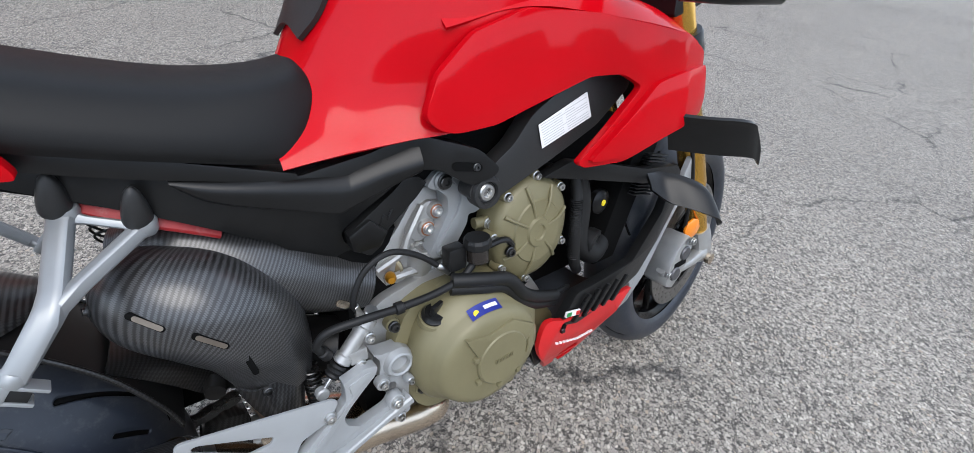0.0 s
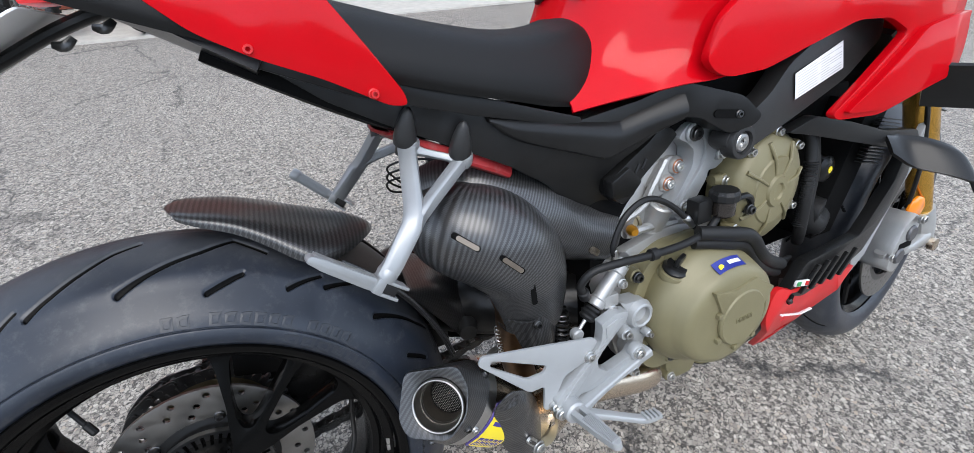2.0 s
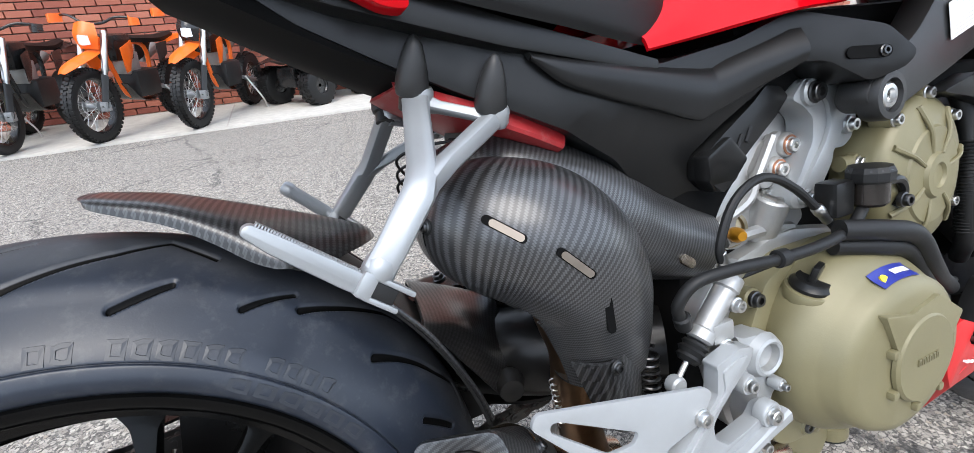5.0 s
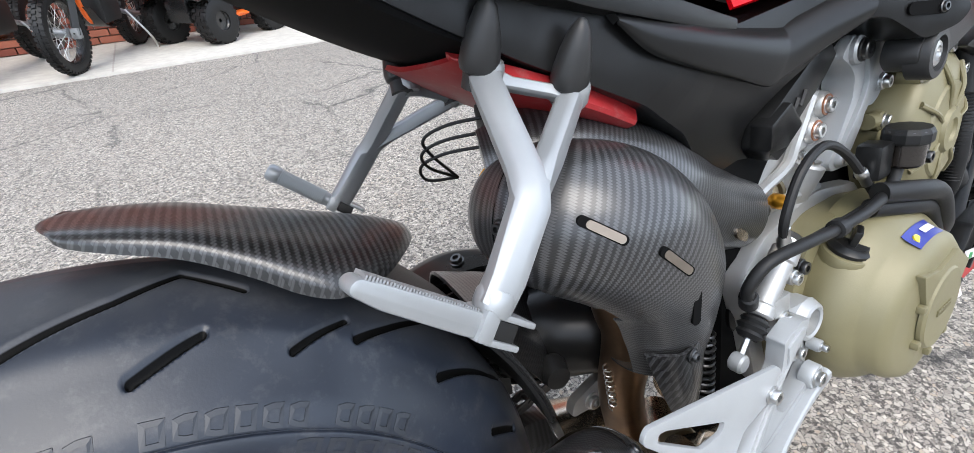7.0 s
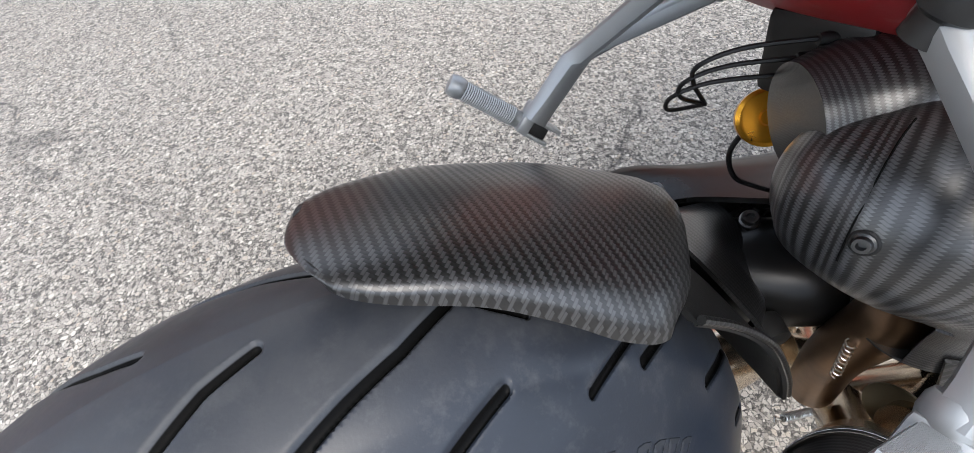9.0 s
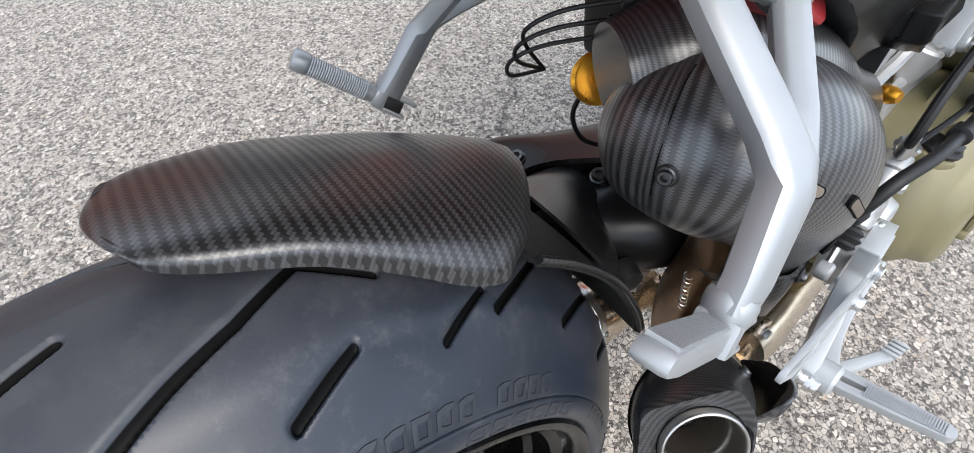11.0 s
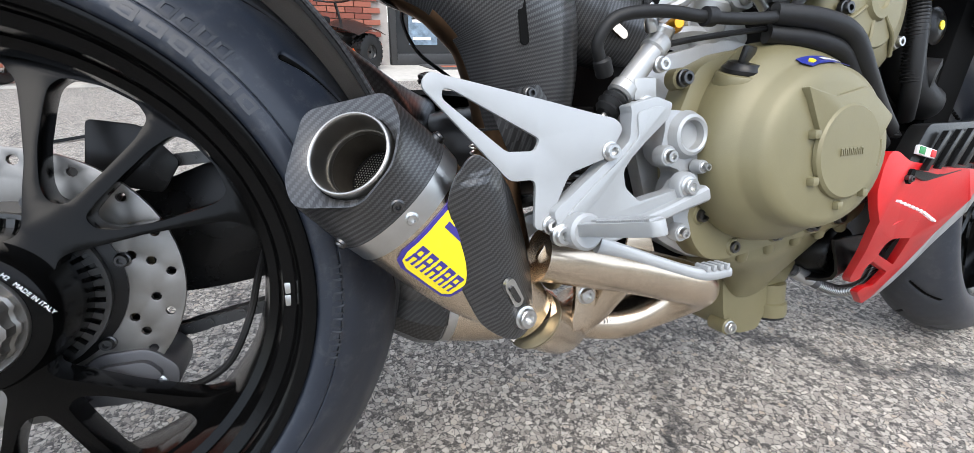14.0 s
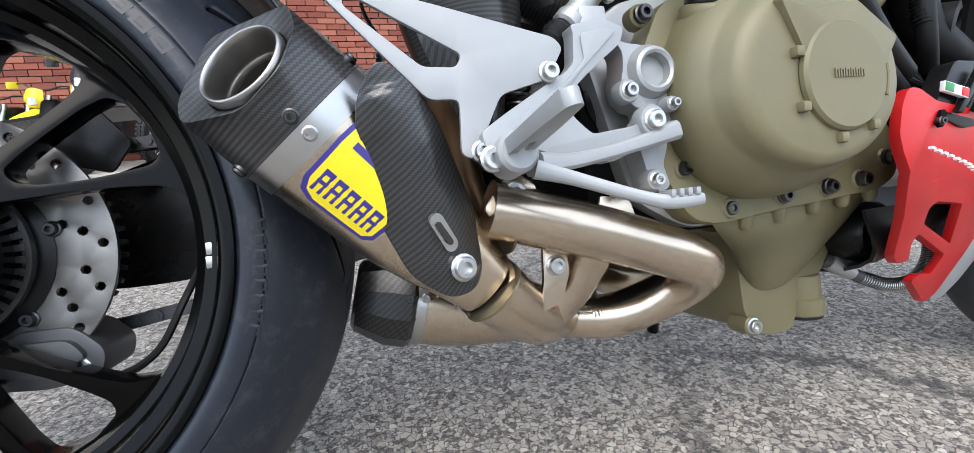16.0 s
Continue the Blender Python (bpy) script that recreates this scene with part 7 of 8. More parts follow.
def coil_spring(a, b, r, turns, parent):
    a, b = Vector(a), Vector(b)
    d = (b - a).normalized()
    u = d.orthogonal().normalized()
    w = d.cross(u)
    n = turns * 8
    pts = [a + (b - a) * (k / n) + (u * math.cos(k * math.pi / 4) + w * math.sin(k * math.pi / 4)) * r for k in range(n + 1)]
    part("spring", tube(pts, 0.0009, 6, 2), M_BOLT, parent)
    for q, s in ((a, -1), (b, 1)):
        part("spring_hook", tube([q, q + d * s * 0.008, q + d * s * 0.016 + u * 0.003, q + d * s * 0.018 - u * 0.002], 0.0011, 6), M_BOLT, parent)


coil_spring((0.428, -0.045, 0.228), (0.480, -0.048, 0.194), 0.0042, 16, low)
coil_spring((0.584, -0.040, 0.190), (0.668, -0.040, 0.180), 0.0040, 20, pipes)

# rider's footrest plate, heel guard and pedal
plate = panel("footrest_plate", rounded([(0.567, 0.452), (0.578, 0.446), (0.589, 0.445), (0.612, 0.442), (0.625, 0.430), (0.629, 0.406), (0.628, 0.386), (0.621, 0.378), (0.613, 0.370), (0.612, 0.355), (0.606, 0.340), (0.612, 0.321), (0.604, 0.316), (0.591, 0.320), (0.589, 0.336), (0.584, 0.355), (0.589, 0.373), (0.595, 0.381), (0.593, 0.389), (0.583, 0.391), (0.573, 0.401), (0.571, 0.410), (0.575, 0.424), (0.576, 0.438)], 0.004, 3), -0.154, 0.026, M_ALU2, BIKE, "silver cast rider footrest plate", 0.004)
RING = (0.602, -0.154, 0.421)
part("pivot_ring", lathe([(0.0135, 0.004), (0.0140, -0.008), (0.0165, -0.0095), (0.0195, -0.008), (0.0235, 0.0)], 44), M_ALU2, plate, at=pose(*RING))
part("pivot_bore", lathe([(0.0138, -0.007), (0.0132, 0.004), (0.0110, 0.005), (0.001, 0.005)], 36), M_CAST, plate, at=pose(*RING))
PLATE = [(0.517, 0.445), (0.515, 0.451), (0.546, 0.457), (0.565, 0.451), (0.560, 0.438), (0.536, 0.421), (0.518, 0.407), (0.508, 0.396), (0.510, 0.381), (0.526, 0.367), (0.568, 0.372), (0.577, 0.382), (0.594, 0.379), (0.597, 0.366), (0.576, 0.355), (0.541, 0.344), (0.493, 0.351), (0.475, 0.358), (0.464, 0.348), (0.448, 0.341), (0.438, 0.347), (0.431, 0.371), (0.455, 0.386), (0.483, 0.402), (0.507, 0.415), (0.515, 0.422)]
panel("plate_arm", rounded(PLATE, 0.004, 3), lerp_y([(0.44, -0.192), (0.50, -0.180), (0.59, -0.173)]), 0.016, M_ALU2, plate, "", 0.0035)
panel("arm_ridge", rounded([(0.522, 0.444), (0.545, 0.449), (0.556, 0.447), (0.520, 0.416), (0.500, 0.395), (0.478, 0.376), (0.452, 0.360), (0.442, 0.366), (0.470, 0.386), (0.508, 0.409), (0.524, 0.424)], 0.004, 3), lerp_y([(0.44, -0.1935), (0.50, -0.1818), (0.59, -0.1748)]), 0.008, M_ALU2, plate, "", 0.003)
for x, y, z, r in ((0.572, -0.158, 0.403, 0.0068), (0.611, -0.162, 0.390, 0.0045), (0.582, -0.173, 0.375, 0.0088), (0.590, -0.158, 0.327, 0.0062)):
    part("boss", turned([(r * 1.5, 0), (r * 1.5, 0.010), (r * 1.35, 0.012), (r, 0.012)], (x, y + 0.006, z), (x, -1, z), 20), M_ALU2, plate)
    screw(plate, (x, y - 0.0062, z), r=r * 0.85, material=M_BOLT)
gd = panel("heel_guard", rounded([(0.334, 0.470), (0.340, 0.480), (0.420, 0.460), (0.498, 0.440), (0.505, 0.432), (0.490, 0.409), (0.452, 0.399), (0.441, 0.379), (0.430, 0.354), (0.418, 0.357), (0.421, 0.397), (0.399, 0.397)], 0.006, 3), -0.183, 0.004, M_PLATE, BIKE, "pale silver heel guard plate with a triangular window", 0.0015, [rounded([(0.350, 0.468), (0.349, 0.461), (0.397, 0.420), (0.421, 0.419), (0.426, 0.428), (0.357, 0.467)], 0.004, 3)])
for q in ((0.491, 0.414), (0.433, 0.359)):
    screw(gd, (q[0], -0.184, q[1]), r=0.0065)
part("peg_hub", turned([(0.0125, 0), (0.0150, 0.003), (0.0150, 0.030), (0.0125, 0.033)], (0.452, -0.176, 0.352), (0.452, -0.22, 0.356), 24), M_ALU2, plate)
screw(plate, (0.437, -0.194, 0.352), r=0.0075, material=M_BOLT)
peg = part("rider_peg", slab(rounded([(-0.008, -0.009), (0.014, -0.0105), (0.060, -0.0085), (0.086, -0.0060), (0.090, 0.0), (0.086, 0.0060), (0.060, 0.0085), (0.014, 0.0105), (-0.008, 0.009)], 0.004, 4), -0.0050, 0.0050, 0.0022, [rounded([(0.010, -0.003), (0.030, -0.0025), (0.030, 0.0025), (0.010, 0.003)], 0.002, 3)]), M_ALU2, plate, "ribbed silver rider footrest", at=Matrix(((0.035, 0.13, -0.99, 0.452), (-0.985, -0.16, -0.055, -0.198), (0.17, -0.98, -0.12, 0.357), (0, 0, 0, 1))))
bm = bmesh.new()
for k in range(30):
    q = 0.030 + k * 0.0018
    box(q, q + 0.0010, -0.0066, -0.0030, -0.0068 + 0.00005 * k, 0.0068 - 0.00005 * k, 0, bm=bm)
part("ribs", bm, M_ALU2, peg, smooth=0)
pedal = part("brake_pedal", bmesh_pipe([(0.604, -0.170, 0.366), (0.560, -0.176, 0.356), (0.505, -0.184, 0.347), (0.468, -0.192, 0.346)], [0.012, 0.0085, 0.0085, 0.012], 0.7), M_ALU2, BIKE, "silver rear brake pedal")
part("toe_arm", bmesh_pipe([(0.465, -0.200, 0.342), (0.492, -0.208, 0.332), (0.530, -0.220, 0.316), (0.552, -0.228, 0.309), (0.574, -0.232, 0.309)], [0.009, 0.0065, 0.006, 0.0065, 0.0055], 0.75), M_ALU2, pedal)
for k in range(4):
    q = Vector((0.550 + 0.006 * k, -0.228 - 0.001 * k, 0.3145))
    part("toe_tooth", box(-0.0018, 0.0018, -0.007, 0.007, -0.002, 0.003, 0.0006), M_ALU2, pedal, at=Matrix.Translation(q))
master = part("rear_master_cylinder", turned([(0.007, -0.004), (0.012, 0.0), (0.0125, 0.012), (0.0105, 0.014), (0.0105, 0.055), (0.0125, 0.057), (0.0125, 0.066), (0.010, 0.068)], (0.574, -0.146, 0.508), (0.512, -0.150, 0.447), 24), M_CAST, BIKE, "small grey rear brake master cylinder")
part("bellows", turned([(0.0105, 0), (0.0125, 0.003), (0.0105, 0.006), (0.0135, 0.009), (0.0105, 0.013), (0.012, 0.016), (0.008, 0.020)], (0.524, -0.149, 0.459), (0.505, -0.150, 0.440), 24), M_RUB, master)
part("push_rod", turned([(0.0028, 0), (0.0028, 0.03)], (0.511, -0.150, 0.446), (0.49, -0.152, 0.425), 10), M_BOLT, master)
part("rod_eye", turned([(0.008, 0), (0.009, 0.002), (0.009, 0.010), (0.007, 0.012)], (0.494, -0.146, 0.428), (0.494, -0.2, 0.428), 16), M_ALU2, master)
part("clamp_lug", box(0.535, 0.560, -0.160, -0.146, 0.455, 0.475, 0.003), M_CAST, master)
screw(master, (0.548, -0.161, 0.451), r=0.0065)
screw(master, (0.566, -0.158, 0.486), r=0.006)
part("banjo", turned([(0.008, 0), (0.010, 0.002), (0.010, 0.009), (0.008, 0.011)], (0.575, -0.146, 0.512), (0.580, -0.155, 0.530), 18), M_BOLT, master)
bm = bmesh.new()
pts = [Vector((0.492 + 0.0, -0.118, 0.45 - 0.08 * k / 80)) + Vector((math.cos(k * 0.8) * 0.010, math.sin(k * 0.8) * 0.010, 0)) for k in range(81)]
part("shock_spring", tube(pts, 0.0018, 7, 2), M_DARKBOLT, BIKE)
# hoses and reservoir
part("brake_line", tube([(0.561, -0.150, 0.522), (0.555, -0.152, 0.545), (0.575, -0.152, 0.582), (0.612, -0.152, 0.596), (0.652, -0.154, 0.577), (0.690, -0.158, 0.540), (0.715, -0.160, 0.515)], 0.0042, 10), M_RUB, BIKE, "black armoured brake line")
for a, b in (((0.5625, -0.149, 0.515), (0.555, -0.152, 0.543)), ((0.676, -0.157, 0.555), (0.696, -0.158, 0.533))):
    part("line_ferrule", turned([(0.0045, 0), (0.0058, 0.002), (0.0058, 0.010), (0.0048, 0.012), (0.0048, 0.024), (0.004, 0.025)], a, b, 14), M_BOLT, BIKE)
part("feed_hose", tube([(0.507, -0.150, 0.487), (0.500, -0.155, 0.505), (0.515, -0.162, 0.524), (0.555, -0.170, 0.528), (0.605, -0.172, 0.524), (0.660, -0.174, 0.524), (0.705, -0.172, 0.530), (0.733, -0.168, 0.548)], 0.0055, 12), M_RUB, BIKE, "black brake fluid hose")
part("hose_elbow", turned([(0.007, 0), (0.008, 0.002), (0.008, 0.014), (0.006, 0.016)], (0.512, -0.148, 0.478), (0.505, -0.152, 0.494), 14), M_RUB, BIKE)
part("hose_clip", turned([(0.0062, 0), (0.0085, 0.001), (0.0085, 0.011), (0.0062, 0.012)], (0.600, -0.172, 0.5245), (0.63, -0.173, 0.524), 16), M_RUB, BIKE)
part("vent_hose", tube([(0.560, -0.140, 0.500), (0.60, -0.150, 0.508), (0.66, -0.160, 0.515), (0.72, -0.165, 0.52)], 0.0028, 8), M_RUB, BIKE)
M_SMOKE = Mat("smoked_plastic", (0.015, 0.012, 0.010), 0.15, coat=0.4)
res = part("fluid_reservoir", turned([(0.014, 0), (0.0165, 0.003), (0.0165, 0.024), (0.019, 0.025), (0.019, 0.036), (0.017, 0.039), (0.003, 0.039)], (0.735, -0.170, 0.546), (0.735, -0.172, 0.70), 28), M_SMOKE, BIKE, "smoked brake fluid reservoir with a black cap")
part("reservoir_cap", turned([(0.0195, 0.024), (0.0205, 0.026), (0.0205, 0.034), (0.018, 0.039), (0.003, 0.0392)], (0.735, -0.170, 0.546), (0.735, -0.172, 0.70), 12), M_RUB, res, smooth=20)
part("reservoir_bracket", tube([(0.752, -0.165, 0.560), (0.785, -0.168, 0.562), (0.802, -0.165, 0.545), (0.795, -0.16, 0.53)], 0.005, 8), M_BLACK, res)
screw(res, (0.795, -0.170, 0.538), r=0.0065, material=M_DARKBOLT)
part("connector", box(0.690, 0.718, -0.168, -0.145, 0.540, 0.575, 0.004), M_BLACK, BIKE)
for dy, dz, r in ((0, 0, 0.0105), (0.006, -0.017, 0.0095)):
    part("coolant_hose", tube([(0.690, -0.170 + dy, 0.530 + dz), (0.735, -0.186 + dy, 0.522 + dz), (0.775, -0.190 + dy, 0.508 + dz), (0.805, -0.190 + dy, 0.470 + dz), (0.845, -0.180 + dy, 0.440 + dz), (0.900, -0.165 + dy, 0.410 + dz)], r, 14), M_RUB, BIKE, "thick black coolant hose")
for k in range(3):
    part("wiring_loom", tube([(0.82, -0.172 + 0.006 * k, 0.452 - 0.004 * k), (0.86, -0.170 + 0.006 * k, 0.425), (0.90, -0.165, 0.405 + 0.006 * k), (0.95, -0.15, 0.40)], 0.004, 8), M_RUB, BIKE)
loom = part("radiator_loom", tube([(0.945, -0.140, 0.640), (0.955, -0.150, 0.590), (0.948, -0.158, 0.52), (0.955, -0.155, 0.455), (0.98, -0.14, 0.42)], 0.010, 12), M_RUB, BIKE, "black braided cable loom")
for k in range(28):
    t = k / 27
    q = Vector((0.948, -0.157, 0.52)) + Vector((0.006 * abs(t - 0.5), 0.004 * abs(t - 0.5), 0.11 * (0.5 - t)))
    part("braid", turned([(0.0100, 0), (0.0112, 0.001), (0.0100, 0.002)], q, q + Vector((0, 0, -1)), 12), M_RUB, loom)
part("inner_hose", tube([(0.975, -0.120, 0.62), (0.990, -0.125, 0.55), (0.985, -0.13, 0.48), (1.02, -0.135, 0.44), (1.06, -0.12, 0.44)], 0.022, 16), M_RUB, BIKE, "wide black radiator hose")
part("hose_mouth", turned([(0.024, 0), (0.026, 0.004), (0.026, 0.02), (0.018, 0.022), (0.016, 0.01), (0.001, 0.01)], (1.010, -0.130, 0.470), (1.035, -0.19, 0.455), 24), M_RUB, BIKE)
part("pump_cap", turned([(0.020, 0), (0.024, 0.003), (0.024, 0.014), (0.018, 0.018), (0.006, 0.02)], (1.045, -0.115, 0.535), (1.05, -0.2, 0.535), 24), M_BLACKSAT, BIKE)
part("pump_dot", turned([(0.006, 0), (0.006, 0.002), (0.001, 0.002)], (1.046, -0.134, 0.535), (1.05, -0.2, 0.535), 14), M_YELLOW, BIKE)

# front black fairing, radiator, wings and belly pan
fair = panel("radiator_shroud", rounded([(0.858, 0.640), (0.915, 0.655), (1.00, 0.632), (1.100, 0.600), (1.200, 0.585), (1.215, 0.565), (1.200, 0.546), (1.060, 0.585), (0.908, 0.628)], 0.008, 3), lerp_y([(0.85, -0.168), (1.0, -0.178), (1.22, -0.180)]), 0.02, M_BLACK, BIKE, "black plastic radiator shroud", 0.004)
panel("lower_shroud", rounded([(0.888, 0.364), (0.930, 0.414), (1.02, 0.412), (1.094, 0.412), (1.180, 0.492), (1.205, 0.560), (1.235, 0.555), (1.228, 0.490), (1.180, 0.430), (1.120, 0.372), (1.030, 0.352), (0.935, 0.346)], 0.008, 3), lerp_y([(0.85, -0.194), (1.0, -0.188), (1.23, -0.172)]), 0.02, M_BLACK, fair, "", 0.005)
for k in range(5):
    x0 = 0.915 + 0.026 * k
    panel("louvre", [(x0, 0.362), (x0 + 0.007, 0.360), (x0 + 0.045, 0.402), (x0 + 0.038, 0.405)], -0.199, 0.006, M_BLACKSAT, fair, "", 0.001)
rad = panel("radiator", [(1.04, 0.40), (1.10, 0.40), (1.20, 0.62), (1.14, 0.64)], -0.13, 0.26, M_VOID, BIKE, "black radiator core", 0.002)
for k in range(14):
    part("radiator_fin", slab([(1.115 + 0.003 * k, 0.535 + 0.0055 * k), (1.170 + 0.003 * k, 0.522 + 0.0055 * k), (1.170 + 0.003 * k, 0.524 + 0.0055 * k), (1.115 + 0.003 * k, 0.537 + 0.0055 * k)], -0.150, -0.135, 0), M_GREY, rad, smooth=0)
# Black block added to stand for the shade in the fairing cavity.
part("cavity_shade_block", box(0.93, 1.20, -0.06, 0.06, 0.36, 0.66, 0.01), M_VOID, BIKE)
def tuck(ob):
    """Draws the lower part of a fairing piece in under the engine."""
    for v in ob.data.vertices:
        v.co.y += 0.6 * max(0.0, 0.31 - v.co.z)


tuck(panel("silver_strake", rounded([(1.335, 0.590), (1.300, 0.588), (1.232, 0.480), (1.150, 0.392), (1.103, 0.370), (1.112, 0.340), (1.064, 0.312), (1.061, 0.262), (1.074, 0.197), (1.074, 0.140), (1.090, 0.122), (1.120, 0.124), (1.134, 0.148), (1.137, 0.182), (1.132, 0.230), (1.136, 0.275), (1.166, 0.350), (1.245, 0.450), (1.335, 0.540)], 0.005, 3), lerp_y([(0.95, -0.192), (1.10, -0.172), (1.34, -0.150)]), 0.012, M_PLATE, BIKE, "pale silver fairing strake", 0.002))
BELLY = [(0.836, 0.345), (0.842, 0.370), (0.850, 0.384), (0.857, 0.388), (0.869, 0.387), (0.894, 0.374), (0.974, 0.360), (1.047, 0.352), (1.110, 0.343), (1.062, 0.312), (1.056, 0.262), (1.070, 0.197), (1.070, 0.140), (1.052, 0.130), (1.024, 0.146), (0.977, 0.174), (0.984, 0.182), (1.013, 0.178), (1.014, 0.203), (0.928, 0.239), (0.927, 0.228), (0.943, 0.206), (0.925, 0.204), (0.908, 0.216), (0.882, 0.263), (0.851, 0.304), (0.840, 0.325)]
belly = panel("belly_pan", rounded(BELLY, 0.005, 3), lerp_y([(0.84, -0.196), (1.0, -0.190), (1.12, -0.176)]), 0.010, M_REDMATT, BIKE, "scuffed red belly pan with open struts", 0.003, [rounded([(0.918, 0.268), (0.925, 0.274), (0.975, 0.267), (0.990, 0.244), (1.008, 0.217), (0.926, 0.250)], 0.004, 3)], cuts=0)
tuck(belly)
part("belly_floor", surf([[(0.88, -0.13, 0.27), (0.90, -0.12, 0.21), (0.95, 0, 0.18), (0.90, 0.12, 0.21)], [(1.05, -0.14, 0.28), (1.03, -0.11, 0.24), (1.03, 0, 0.21), (1.03, 0.11, 0.24)], [(1.14, -0.12, 0.34), (1.13, -0.08, 0.30), (1.13, 0, 0.28), (1.13, 0.1, 0.30)]], 4, 4, 0.004), M_BLACK, belly)
tag = part("tricolour_tag", box(-0.018, 0.018, -0.0024, 0.002, -0.0052, 0.0052, 0.001), M_WHITE, belly, at=pose(0.914, -0.197, 0.383, 0, 14, 0))
part("tag_green", box(-0.017, -0.005, -0.0030, -0.0022, -0.0040, 0.0040, 0.0002), Mat("tag_green", (0.02, 0.22, 0.06), 0.4), tag)
part("tag_red", box(0.007, 0.017, -0.0030, -0.0022, -0.0040, 0.0040, 0.0002), M_REDMATT, tag)
bm = bmesh.new()
for k in range(13):
    o = Vector((0.880 + k * 0.0094, 0, 0.3285 - k * 0.0033))
    y = float(np.interp(o.x, [0.84, 1.0], [-0.196, -0.190])) + 0.6 * max(0.0, 0.31 - o.z)
    slab([(o.x, o.z), (o.x + 0.0048, o.z - 0.0017), (o.x + 0.0058, o.z + 0.0008), (o.x + 0.0010, o.z + 0.0025)], y - 0.0009, y + 0.003, 0, bm=bm)
part("name_bars", bm, M_WHITE, belly, smooth=0)
# Black pad whose colour stands for the shade in a slot.
stadium("slot", (0.893, -0.1955, 0.352), (0.898, -0.1953, 0.361), 0.008, (0, -1, 0), M_VOID, belly, "", 0.0012)
screw(belly, (0.8935, -0.1966, 0.354), r=0.0036, material=M_DARKBOLT, h=0.002)
part("gusset", surf([[(0.905, -0.176, 0.296), (0.935, -0.174, 0.300), (0.975, -0.170, 0.292)], [(0.918, -0.150, 0.272), (0.945, -0.150, 0.272), (0.978, -0.150, 0.268)]], 3, 3, 0.003), M_REDMATT, belly)


def winglet(root, out, label):
    """A winglet: a blade from the fairing outward, with a turned-down tip."""
    (x0, y0, z0), (x1, y1, z1) = root
    ch = Vector((x1 - x0, y1 - y0, z1 - z0))
    rows = []
    for off, chord in out:
        a = Vector(root[0]) + Vector(off)
        b = a + ch * chord
        up = Vector((0, 0, 1))
        rows.append([a, a.lerp(b, 0.3) + up * 0.006, a.lerp(b, 0.7) + up * 0.004, b])
    return part("winglet", surf(rows, 4, 4, 0.006), M_BLACK, BIKE, label)


winglet(((1.075, -0.235, 0.712), (1.110, -0.228, 0.645)), [((0, 0.02, 0), 1), ((0.042, -0.034, -0.005), 1.0), ((0.084, -0.068, -0.010), 1.0), ((0.112, -0.074, -0.024), 0.95), ((0.130, -0.074, -0.048), 0.75)], "matt black upper winglet")
winglet(((1.135, -0.180, 0.588), (1.130, -0.220, 0.540)), [((-0.03, 0.008, 0.006), 0.6), ((0, 0, 0), 1), ((0.028, -0.030, -0.006), 1.1), ((0.056, -0.058, -0.022), 1.05), ((0.070, -0.070, -0.044), 0.85), ((0.077, -0.074, -0.066), 0.6)], "matt black lower winglet")

# front wheel, fork and brake
FA = (1.425, -0.030, 0.292)
FM = Matrix.Translation(FA) @ Matrix.Rotation(radians(8), 4, "Z")
front = part("front_wheel", lathe([(0.222, -0.048), (0.228, -0.050), (0.228, -0.046), (0.214, -0.036), (0.205, 0), (0.214, 0.036), (0.228, 0.046), (0.228, 0.050), (0.222, 0.048), (0.205, 0.034), (0.196, 0), (0.205, -0.034)], 96, close=True), M_RIM, BIKE, "gloss black front wheel", at=FM)
F_PROFILE = [(0.218, -0.048), (0.228, -0.056), (0.242, -0.0605), (0.256, -0.060), (0.270, -0.053), (0.282, -0.040), (0.290, -0.024), (0.294, -0.010), (0.295, 0)]
fcuts = []
for k in range(11):
    for sg in (-1, 1):
        o = k * 32.7 + (0 if sg == 1 else 14)
        fcuts.append(([(o, 0.012 * sg), (o + 6, 0.028 * sg), (o + 10, 0.042 * sg)], 0.0024))
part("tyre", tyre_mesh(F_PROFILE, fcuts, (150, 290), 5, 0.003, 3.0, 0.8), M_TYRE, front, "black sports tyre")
for k in range(5):
    a = 72 * k + 20
    for sg in (-1, 1):
        x0, z0 = polar(0.035, a + sg * 30)
        x1, z1 = polar(0.10, a + sg * 8)
        x2, z2 = polar(0.204, a + sg * 17)
        part("spoke", tube([(x0, -0.012, z0), (x1, -0.014, z1), (x2, -0.020, z2)], [0.012, 0.010, 0.009], 8, 5), M_RIM, front)
part("hub", lathe([(0.012, -0.06), (0.026, -0.058), (0.036, -0.04), (0.034, 0.04), (0.026, 0.058), (0.012, 0.06)], 32, close=True), M_RIM, front)
fholes = []
for k in range(30):
    for r, d in ((0.157, 0), (0.146, 6), (0.134, 2)):
        cx, cz = polar(r, 12 * k + d)
        fholes.append([(cx + 0.003 * math.cos(t), cz + 0.003 * math.sin(t)) for t in (2 * math.pi * j / 6 for j in range(6))][::-1])
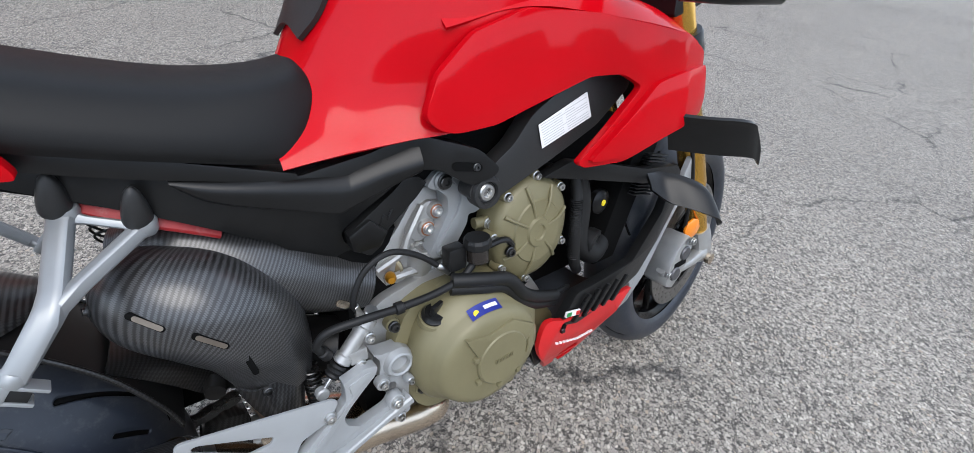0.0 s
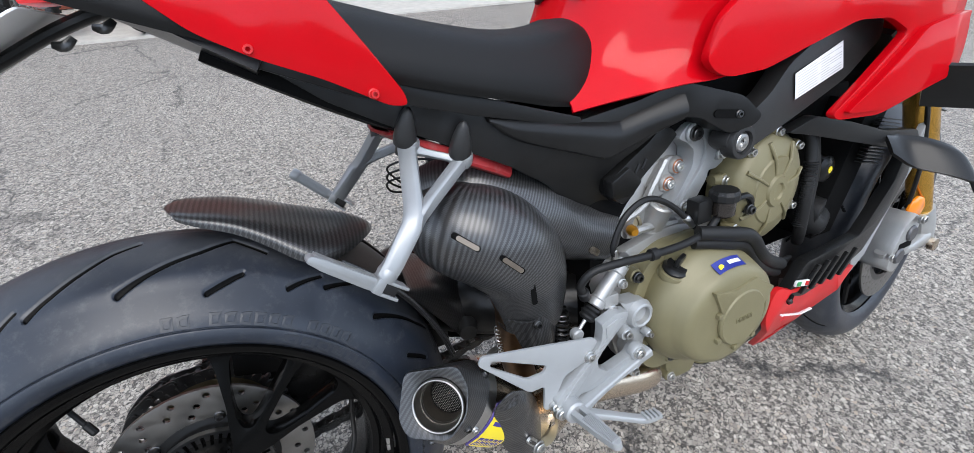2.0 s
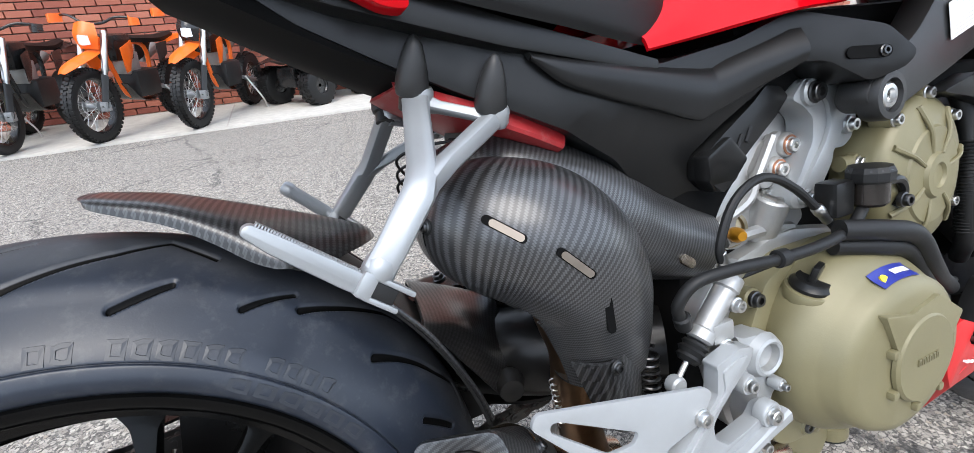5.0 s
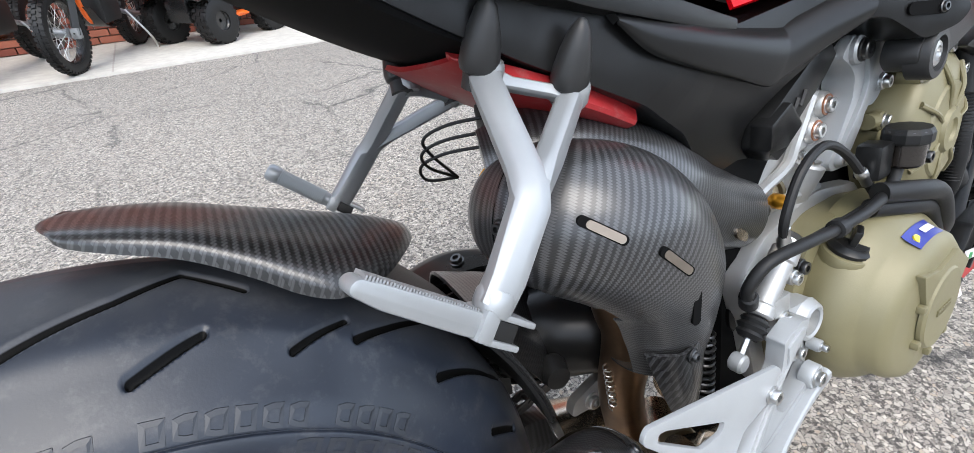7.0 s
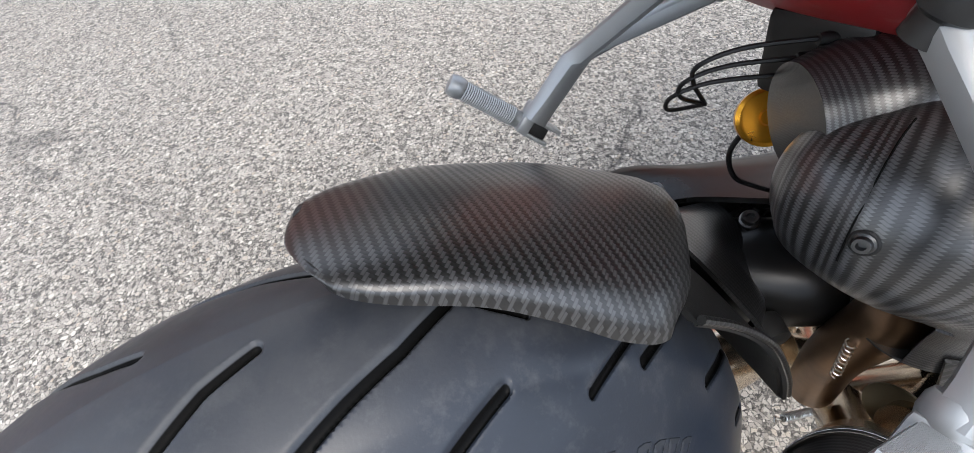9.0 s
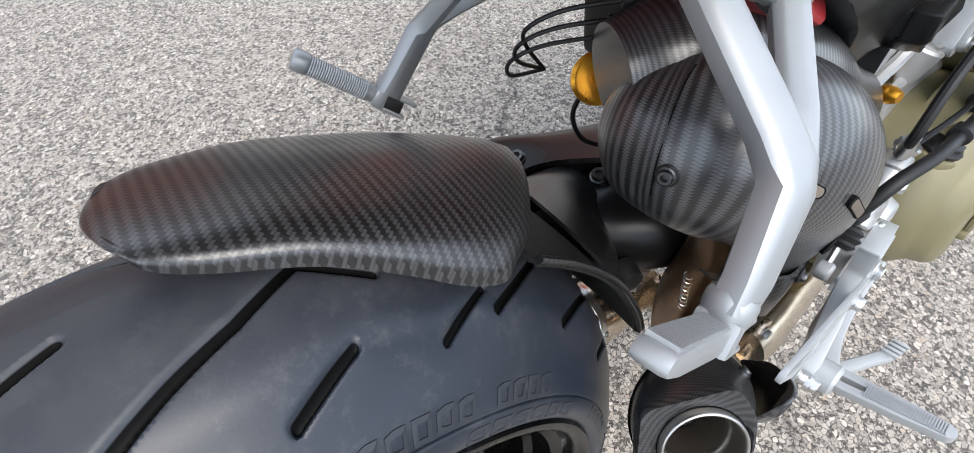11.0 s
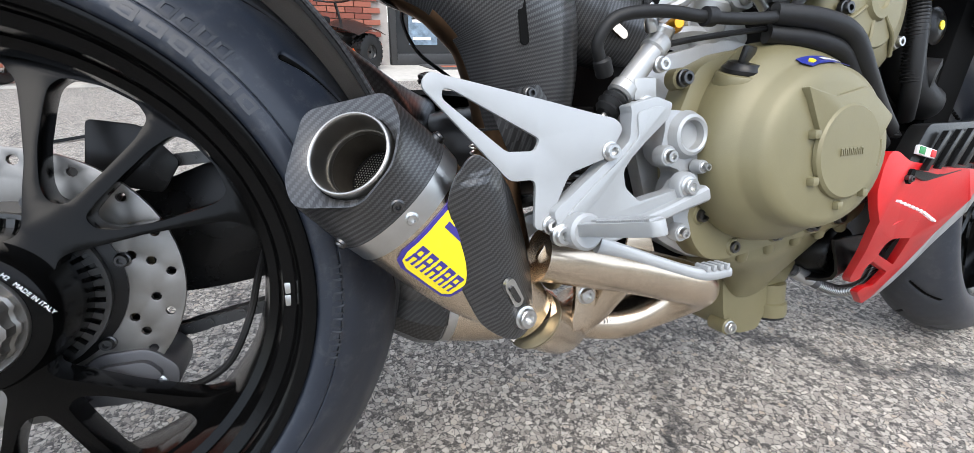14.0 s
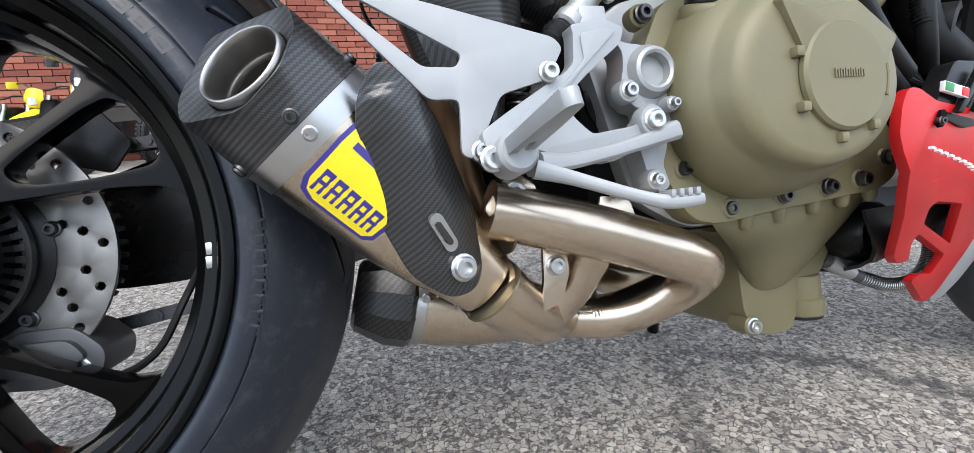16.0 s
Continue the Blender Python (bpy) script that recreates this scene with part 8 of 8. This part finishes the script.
for y in (-0.070, 0.065):
    part("front_disc", slab([polar(0.165, 6 * k) for k in range(60)], y, y + 0.005, 0.0004, [[polar(0.122, 10 * k) for k in range(36)][::-1]] + (fholes if y < 0 else [])), M_DISC, front, "drilled steel front brake disc")
    part("disc_hub", lathe([(0.110, y + 0.006), (0.124, y + 0.004), (0.124, y), (0.110, y)], 40, close=True), M_BLACKSAT, front)
    for k in range(6):
        ax_, az_ = polar(0.045, 60 * k + 20)
        bx_, bz_ = polar(0.114, 60 * k + 34)
        part("disc_arm", tube([(ax_, y + 0.004, az_), ((ax_ + bx_) / 2, y + 0.003, (az_ + bz_) / 2), (bx_, y + 0.003, bz_)], [0.008, 0.006, 0.006], 8), M_BLACKSAT, front)
for sy in (-1, 1):
    top, foot = Vector((1.195, 0.108 * sy - 0.02, 0.870)), Vector((1.425, 0.108 * sy - 0.032, 0.315))
    d = (foot - top)
    fork = part("fork_leg", turned([(0.0275, 0), (0.0275, 0.40), (0.0235, 0.42), (0.0225, 0.43), (0.0225, d.length)], top, foot, 32), M_GOLD, BIKE, "gold anodised fork leg")
    part("fork_clamp", turned([(0.036, 0.06), (0.038, 0.064), (0.038, 0.10), (0.036, 0.104)], top, foot, 28), M_BLACKSAT, fork)
    part("fork_foot", bmesh_pipe([foot - d * 0.10, foot - d * 0.03, foot + Vector((0.006, 0, -0.020)), foot + Vector((0.010, 0, -0.042))], [0.024, 0.026, 0.024, 0.016]), M_CAST, fork, "grey cast fork foot")
    cal_ = part("caliper", slab(rounded([(1.235, 0.300), (1.243, 0.350), (1.268, 0.392), (1.300, 0.408), (1.322, 0.392), (1.316, 0.350), (1.292, 0.308), (1.262, 0.284)], 0.008), -0.040, 0.02, 0.007), M_CAST, fork, "grey radial brake caliper", at=pose(0, 0.11 * sy - 0.030, -0.01))
    for q in ((1.262, 0.325), (1.290, 0.368)):
        part("piston_cap", turned([(0.017, 0), (0.017, 0.006), (0.014, 0.009), (0.006, 0.009)], (q[0], -0.036, q[1]), (q[0], -1, q[1]), 22), M_CALIPER, cal_)
    # Proud black block painted as the shade in the caliper's opening.
    part("caliper_slot", box(1.256, 1.300, -0.0415, -0.038, 0.338, 0.352, 0.003), M_VOID, cal_)
    part("caliper_arm", bmesh_pipe([foot + Vector((-0.005, -0.012 * 1, -0.012)), foot + Vector((-0.08, -0.016, -0.020)), foot + Vector((-0.165, -0.02, -0.012)), foot + Vector((-0.185, -0.02, 0.010))], [0.016, 0.010, 0.009, 0.010]), M_CAST, fork)
    for q in ((-0.178, -0.036, 0.000), (-0.13, -0.05, 0.075)):
        screw(fork, foot + Vector(q), r=0.008, material=M_BOLT)
part("amber_reflector", turned([(0.026, 0), (0.026, 0.004), (0.023, 0.006), (0.001, 0.0065)], (1.352, -0.150, 0.388), (1.335, -0.3, 0.388), 8), M_ORANGE, BIKE, "round amber side reflector")
part("front_mudguard", surf([[(1.27, -0.075, 0.44), (1.265, -0.03, 0.475), (1.27, 0.02, 0.44)], [(1.36, -0.080, 0.535), (1.355, -0.03, 0.575), (1.36, 0.025, 0.535)], [(1.46, -0.080, 0.570), (1.46, -0.03, 0.605), (1.46, 0.025, 0.570)], [(1.56, -0.080, 0.545), (1.565, -0.03, 0.58), (1.56, 0.025, 0.545)]], 4, 5, 0.004), M_GREY, BIKE, "dark front mudguard")
part("axle_cap", turned([(0.013, 0), (0.014, 0.002), (0.014, 0.012), (0.008, 0.014)], (1.428, -0.165, 0.288), (1.43, -0.3, 0.288), 18), M_STEEL, BIKE)
part("brake_hose_front", tube([(1.19, -0.13, 0.80), (1.26, -0.15, 0.66), (1.31, -0.155, 0.52), (1.325, -0.15, 0.42), (1.34, -0.14, 0.39)], 0.004, 8), M_RUB, BIKE)
bar = part("handlebar", tube([(1.02, -0.02, 0.93), (1.02, -0.15, 0.94), (0.95, -0.28, 0.92), (0.89, -0.38, 0.90)], 0.014, 14), M_BLACKSAT, BIKE, "black handlebar end")
part("lever", tube([(1.00, -0.26, 0.885), (1.06, -0.29, 0.876), (1.12, -0.30, 0.873), (1.18, -0.30, 0.872)], [0.013, 0.010, 0.009, 0.010], 12), M_BLACKSAT, bar)
part("top_yoke", slab(rounded([(1.16, 0.84), (1.24, 0.86), (1.24, 0.89), (1.16, 0.90)], 0.01), -0.15, 0.12, 0.006), M_BLACKSAT, BIKE)
part("side_stand", tube([(0.80, 0.10, 0.28), (0.835, 0.20, 0.14), (0.858, 0.245, 0.058)], [0.014, 0.012, 0.011], 12), M_BLACKSAT, BIKE, "black side stand")
